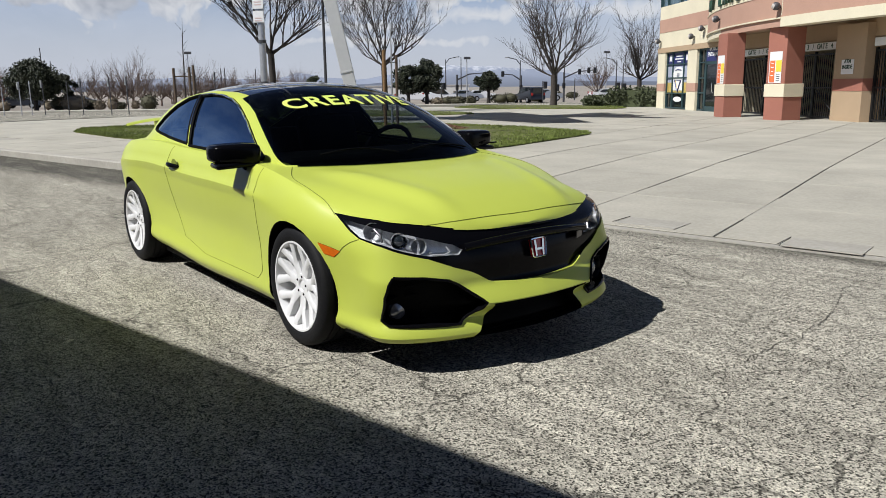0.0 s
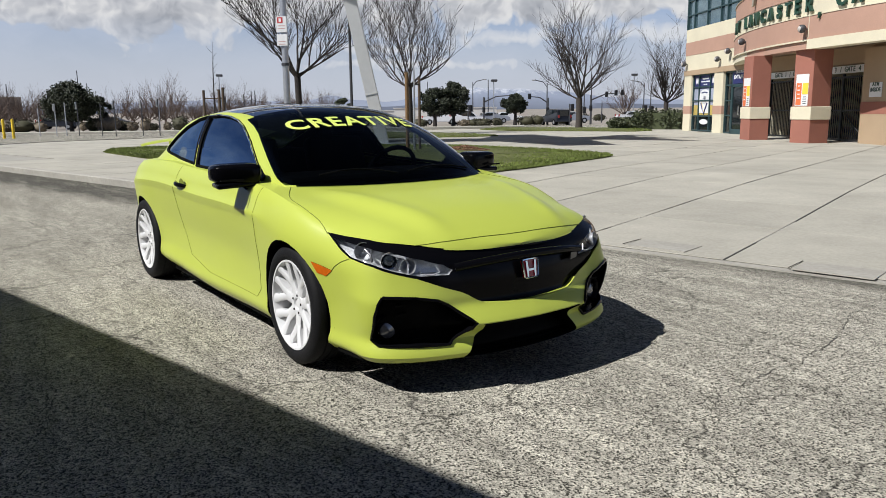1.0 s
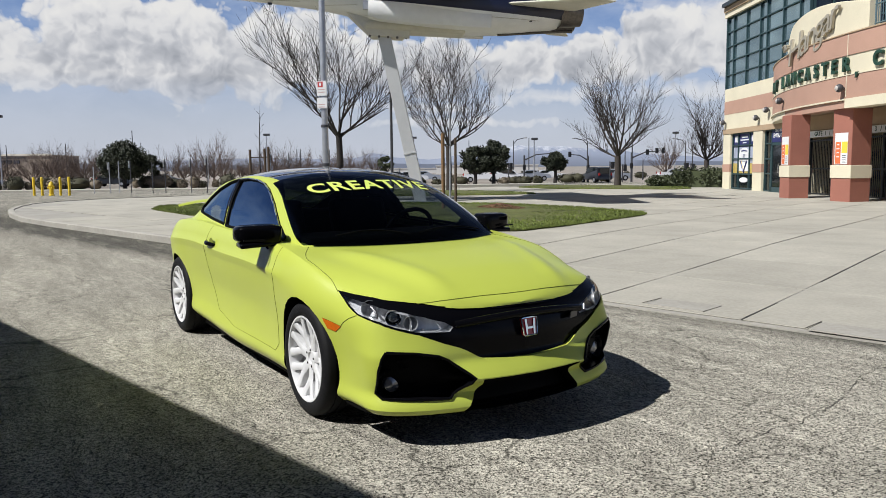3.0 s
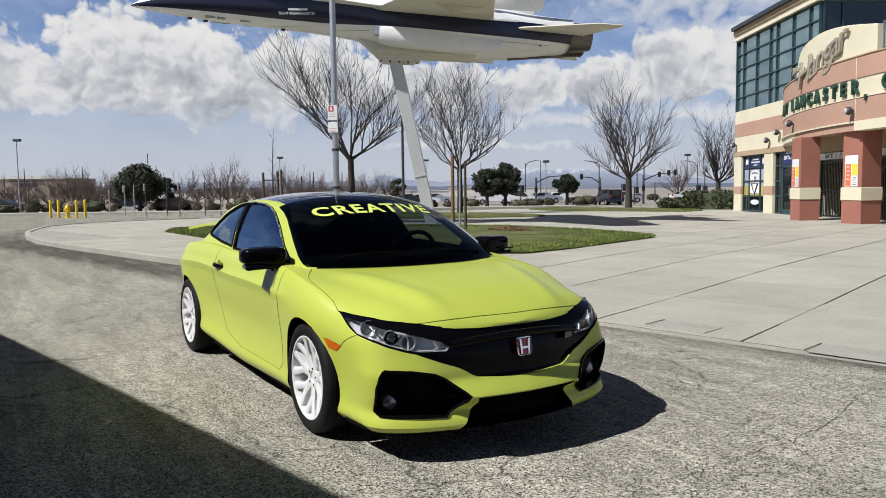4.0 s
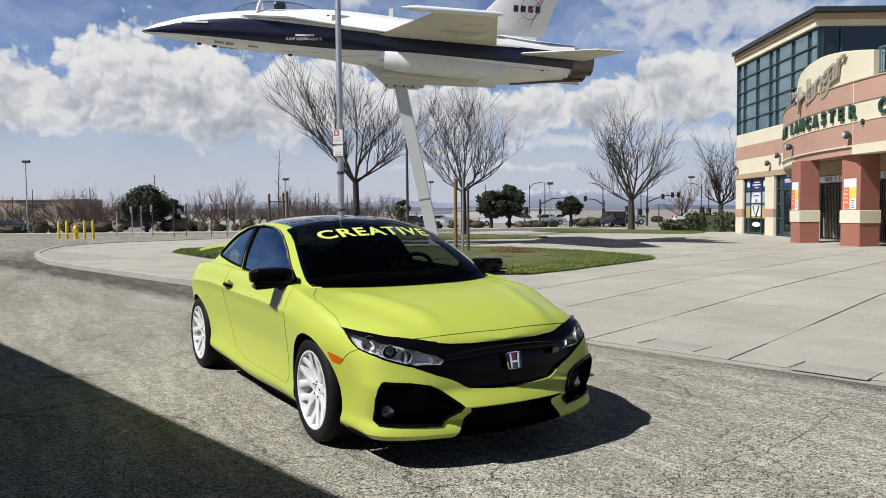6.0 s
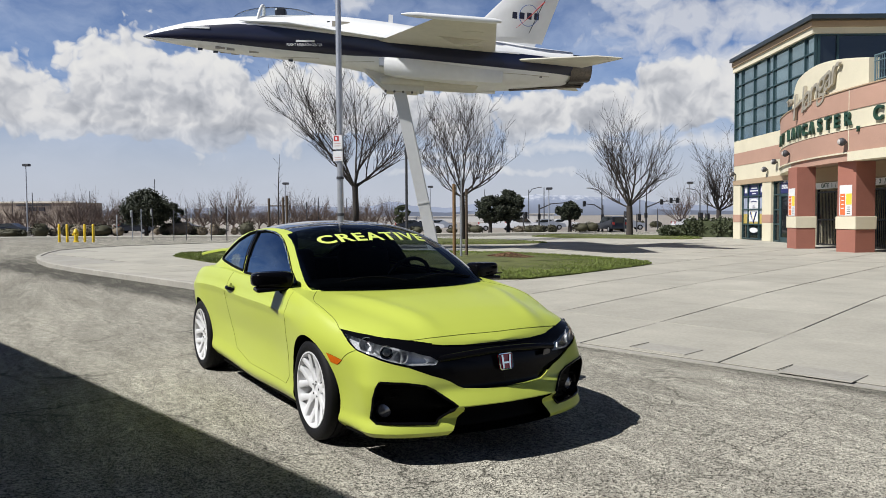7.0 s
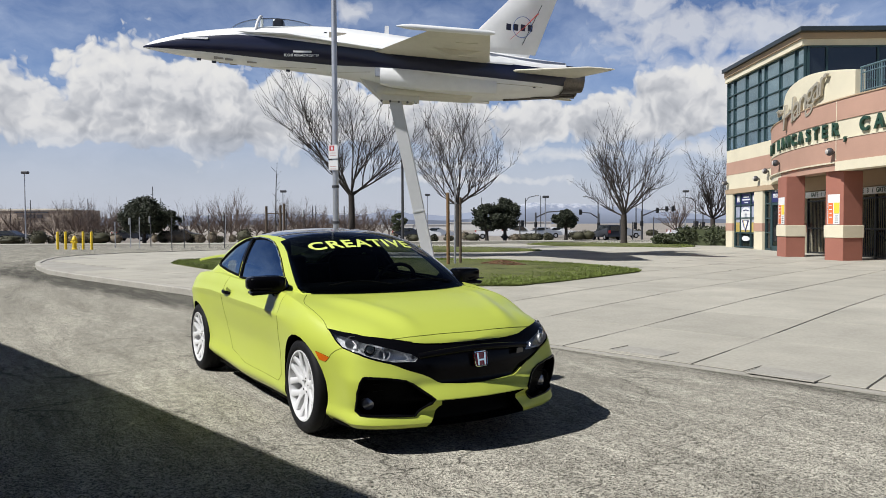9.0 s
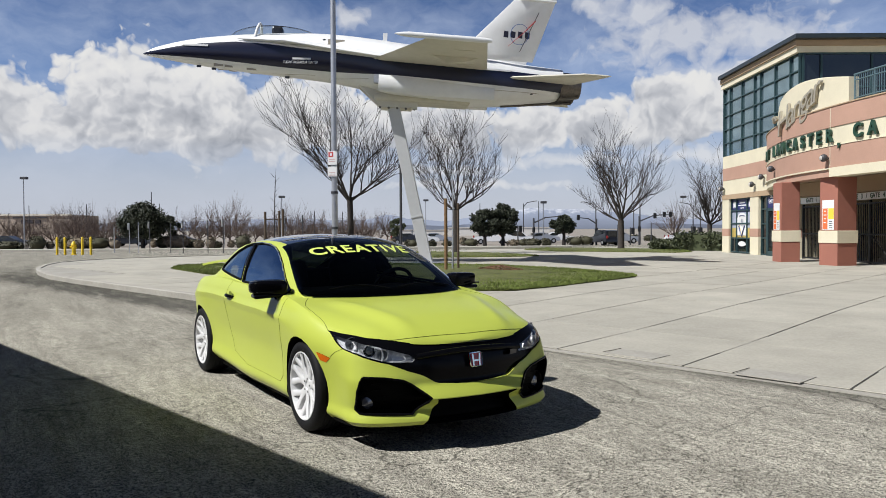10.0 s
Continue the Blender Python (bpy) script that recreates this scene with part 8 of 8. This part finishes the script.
parked_car(1067, 86, "car_dark", 164, True, "dark grey sport utility car parked on the street")
for px, dep, paint, turn, tall in ((868, 96, "car_white", 60, False), (915, 98, "car_white", 58, True), (958, 100, "car_silver", 62, False), (1098, 96, "car_silver", 60, False), (985, 104, "car_white", 60, False), (770, 104, "car_silver", 58, False),
                                   (722, 96, "car_dark", 60, False), (745, 98, "car_white", 62, False), (1210, 92, "car_white", 60, False), (15, 86, "car_dark", 60, False), (320, 92, "car_dark", 60, False), (230, 94, "car_dark", 60, False)):
    parked_car(px, dep, paint, turn, tall, {"car_white": "white", "car_silver": "silver", "car_dark": "dark"}[paint] + (" van" if tall else " saloon") + " parked in the far car park")

# far buildings
cin = thing("cinema_building", "flat tan cinema building beyond the car park", "building", at=at_view(45, 165))
cm = Matrix.Rotation(radians(58), 4, "Z")
part("wall", box(bmesh.new(), (-2, 0, 2.6), (30, 12, 5.4), cm), M["far_wall"], cin)
part("tower", box(bmesh.new(), (-6, -6.3, 2.9), (2.2, 0.8, 6.0), cm), M["far_wall"], cin)
part("parapet", box(bmesh.new(), (-2, -6.1, 5.35), (30, 0.3, 0.35), cm), M["poster_pale"], cin)
for k, (dx, w, z, h) in enumerate(((4.2, 7.0, 4.75, 0.22), (2.9, 1.0, 3.9, 0.75), (4.3, 1.2, 3.9, 0.75), (5.9, 1.1, 3.9, 0.75))):
    part("sign_bar", box(bmesh.new(), (dx, -6.15, z), (w, 0.3, h), cm), M["ink"], cin)
for px, w, h, dep, mt in ((765, 26, 1.5, 260, "far_white"), (880, 30, 2.2, 230, "far_white"), (700, 10, 1.6, 240, "far_white")):
    b = thing("far_building", "low pale building on the plain", "building", "far buildings", at=at_view(px, dep))
    part("wall", box(bmesh.new(), (0, 0, h / 2), (w, 8, h + 0.4), cm), M[mt], b)
    part("roof_edge", box(bmesh.new(), (0, 0, h + 0.15), (w + 0.4, 8.4, 0.2), cm), M["far_white"], b)

# far pavement strip and kerb of the car park
solo("pavement_strip", prism(bmesh.new(), [at_view(px, d)[:2] for px, d in ((-300, 66), (480, 66), (1010, 70), (1010, 73), (480, 69), (-300, 69))], -0.6, -0.2), M["concrete"], "pale strip of paving along the far car park", "pavement", kind="structure")

# mountains on the horizon
def ridge(name, pts, dist, mt, seed, label, rough_=0.20):
    rng = random.Random(seed)
    bm = bmesh.new()
    prev = None
    n = 130
    x0, x1 = pts[0][0], pts[-1][0]
    for k in range(n + 1):
        px = x0 + (x1 - x0) * k / n
        h = curve_at(pts, px)
        h = max(h * (1 + rough_ * (noise.noise((px * 0.02, seed, 0.0)) + 0.6 * noise.noise((px * 0.07, seed, 3.0)))), 0.2)
        p = Vector(at_view(px, dist, 0.0))
        z = h * dist / 1345
        rows = [bm.verts.new((p.x, p.y, -10)), bm.verts.new((p.x, p.y, z * 0.45)), bm.verts.new((p.x * 1.01, p.y * 1.01, z * 0.78)), bm.verts.new((p.x * 1.02, p.y * 1.02, z + 1.4))]
        if prev:
            for q in range(3):
                bm.faces.new((prev[q], rows[q], rows[q + 1], prev[q + 1]))
        prev = rows
    return solo(name, bm, M[mt], label, "mountains", kind="structure", smooth=60)


ridge("backdrop", [(-600, 14), (-200, 18), (200, 14), (430, 19), (520, 21), (640, 17), (690, 26), (720, 20), (800, 16), (860, 27), (900, 31), (945, 38), (1000, 35), (1080, 31), (1150, 22), (1230, 16), (1400, 12), (2000, 10)], 3300, "mountain", 3.0, "blue far mountains on the horizon")


# ---- paving slabs, each with its own edges ----
def build_slabs():
    ring = plaza_outline()
    rng = random.Random(21)
    W, D, G, GV = 1.57, 1.87, 0.011, 0.0055
    SKEW = math.tan(radians(4.6))       # the cross joints are not quite square to the kerb
    fill_v, fill_f = [], []
    rest_v, rest_f = [], []
    for i in range(-20, 20):
        for j in range(0, 20):
            u0, u1 = -0.19 + W * i, -0.19 + W * (i + 1)
            v0, v1 = 0.09 + D * j, 0.09 + D * (j + 1)
            if not all(in_outline(u, v, ring) for u, v in ((u0, v0), (u1, v0), (u1, v1), (u0, v1))):
                continue
            dz = rng.uniform(-0.0015, 0.0015)
            co = []
            for u, v in ((u0 + G, v0 + GV), (u1 - G, v0 + GV), (u1 - G, v1 - GV), (u0 + G, v1 - GV)):
                x, y = site(u - v * SKEW, v)
                co.append((x, y, plaza_z(u, v) + dz))
            b = len(fill_v)
            fill_v += [(*site(u - v * SKEW, v), plaza_z(u, v) - 0.007) for u, v in ((u0, v0), (u1, v0), (u1, v1), (u0, v1))]
            fill_f.append((b, b + 1, b + 2, b + 3))
            pts = [(x, y, z - 0.05) for x, y, z in co] + [(x, y, z - 0.004) for x, y, z in co]
            cx, cy = sum(c[0] for c in co) / 4, sum(c[1] for c in co) / 4
            pts += [(x + (cx - x) * 0.002, y + (cy - y) * 0.002, z) for x, y, z in co]
            fs = [(8, 9, 10, 11)] + [(k, (k + 1) % 4, 4 + (k + 1) % 4, 4 + k) for k in range(4)] + [(4 + k, 4 + (k + 1) % 4, 8 + (k + 1) % 4, 8 + k) for k in range(4)]
            if -14 <= i <= 8 and j < 12:
                me = bpy.data.meshes.new("slab")
                me.from_pydata(pts, [], fs)
                me.materials.append(M["concrete"])
                new("slab", me).parent = PLAZA
            else:
                b = len(rest_v)
                rest_v += pts
                rest_f += [tuple(b + q for q in f) for f in fs]
    me = bpy.data.meshes.new("far_slabs")
    me.from_pydata(rest_v, [], rest_f)
    me.materials.append(M["concrete"])
    o = new("far_slabs", me)
    o.parent = PLAZA
    o["kind"] = "stuff"
    me = bpy.data.meshes.new("joint_filler")
    me.from_pydata(fill_v, [], fill_f)
    me.materials.append(M["joint"])
    new("joint_filler", me).parent = PLAZA
    # two cast-iron covers set in the paving by the kerb, with saw cuts
    for cx, cy in ((-0.95, 3.36), (0.62, 3.54)):
        cov = thing("utility_cover", "pale square utility cover let into the paving", "cover", "utility covers", at=(cx, cy, 0.032), turn=12.3)
        part("lid", box(bmesh.new(), (0, 0, -0.003), (0.60, 0.38, 0.008)), M["kerb"], cov)
        part("cut", box(bmesh.new(), (-0.33, 0.02, 0.002), (0.008, 0.36, 0.004)), M["crack"], cov)


build_slabs()


# ---- cracks in the asphalt ----
def crack(pts, width, seed):
    rng = random.Random(seed)
    fine = []
    for a, b in zip(pts, pts[1:]):
        n = max(int(math.dist(a, b) / 0.035), 2)
        for k in range(n):
            t = k / n
            fine.append((a[0] + (b[0] - a[0]) * t + rng.uniform(-0.016, 0.016), a[1] + (b[1] - a[1]) * t + rng.uniform(-0.016, 0.016)))
    bm = bmesh.new()
    prev = None
    for i, (x, y) in enumerate(fine):
        x2, y2 = fine[min(i + 1, len(fine) - 1)]
        x1, y1 = fine[max(i - 1, 0)]
        d = Vector((x2 - x1, y2 - y1)).normalized()
        w = 0.36 * width * rng.uniform(0.2, 1.0) * min(1, 4 * i / len(fine) + 0.1, 4 * (len(fine) - i) / len(fine))
        row = [bm.verts.new((x - d.y * w, y + d.x * w, 0.004)), bm.verts.new((x + d.y * w, y - d.x * w, 0.004))]
        if prev:
            bm.faces.new((prev[0], row[0], row[1], prev[1]))
        prev = row
    return solo("crack", bm, M["crack"], "thin dark crack in the worn asphalt", "crack", "cracks in the asphalt", "structure")


for k, (pts, w) in enumerate((
        ([(1.95, 0.10), (1.62, 0.52), (1.58, 1.0), (1.60, 1.24), (1.52, 1.75), (1.30, 2.4), (1.15, 3.3)], 0.010),
        ([(0.35, -2.25), (0.14, -2.05), (-0.37, -1.95), (-0.75, -1.93), (-1.6, -1.80), (-2.4, -1.9)], 0.010),
        ([(1.62, 0.52), (2.0, 0.75), (2.4, 0.85)], 0.006), ([(1.60, 1.24), (1.9, 1.5), (2.3, 1.62)], 0.005),
        ([(-4.2, -1.1), (-3.2, -0.95), (-2.3, -1.15), (-1.2, -1.0)], 0.006), ([(-0.37, -1.95), (-0.2, -1.5), (-0.35, -1.2)], 0.006),
        ([(-9.5, -0.9), (-7.0, -0.6), (-5.2, -0.2), (-4.3, 0.6)], 0.007), ([(2.6, 1.9), (2.1, 2.2), (1.4, 2.3), (0.9, 2.7)], 0.006))):
    crack(pts, w, 300 + k)
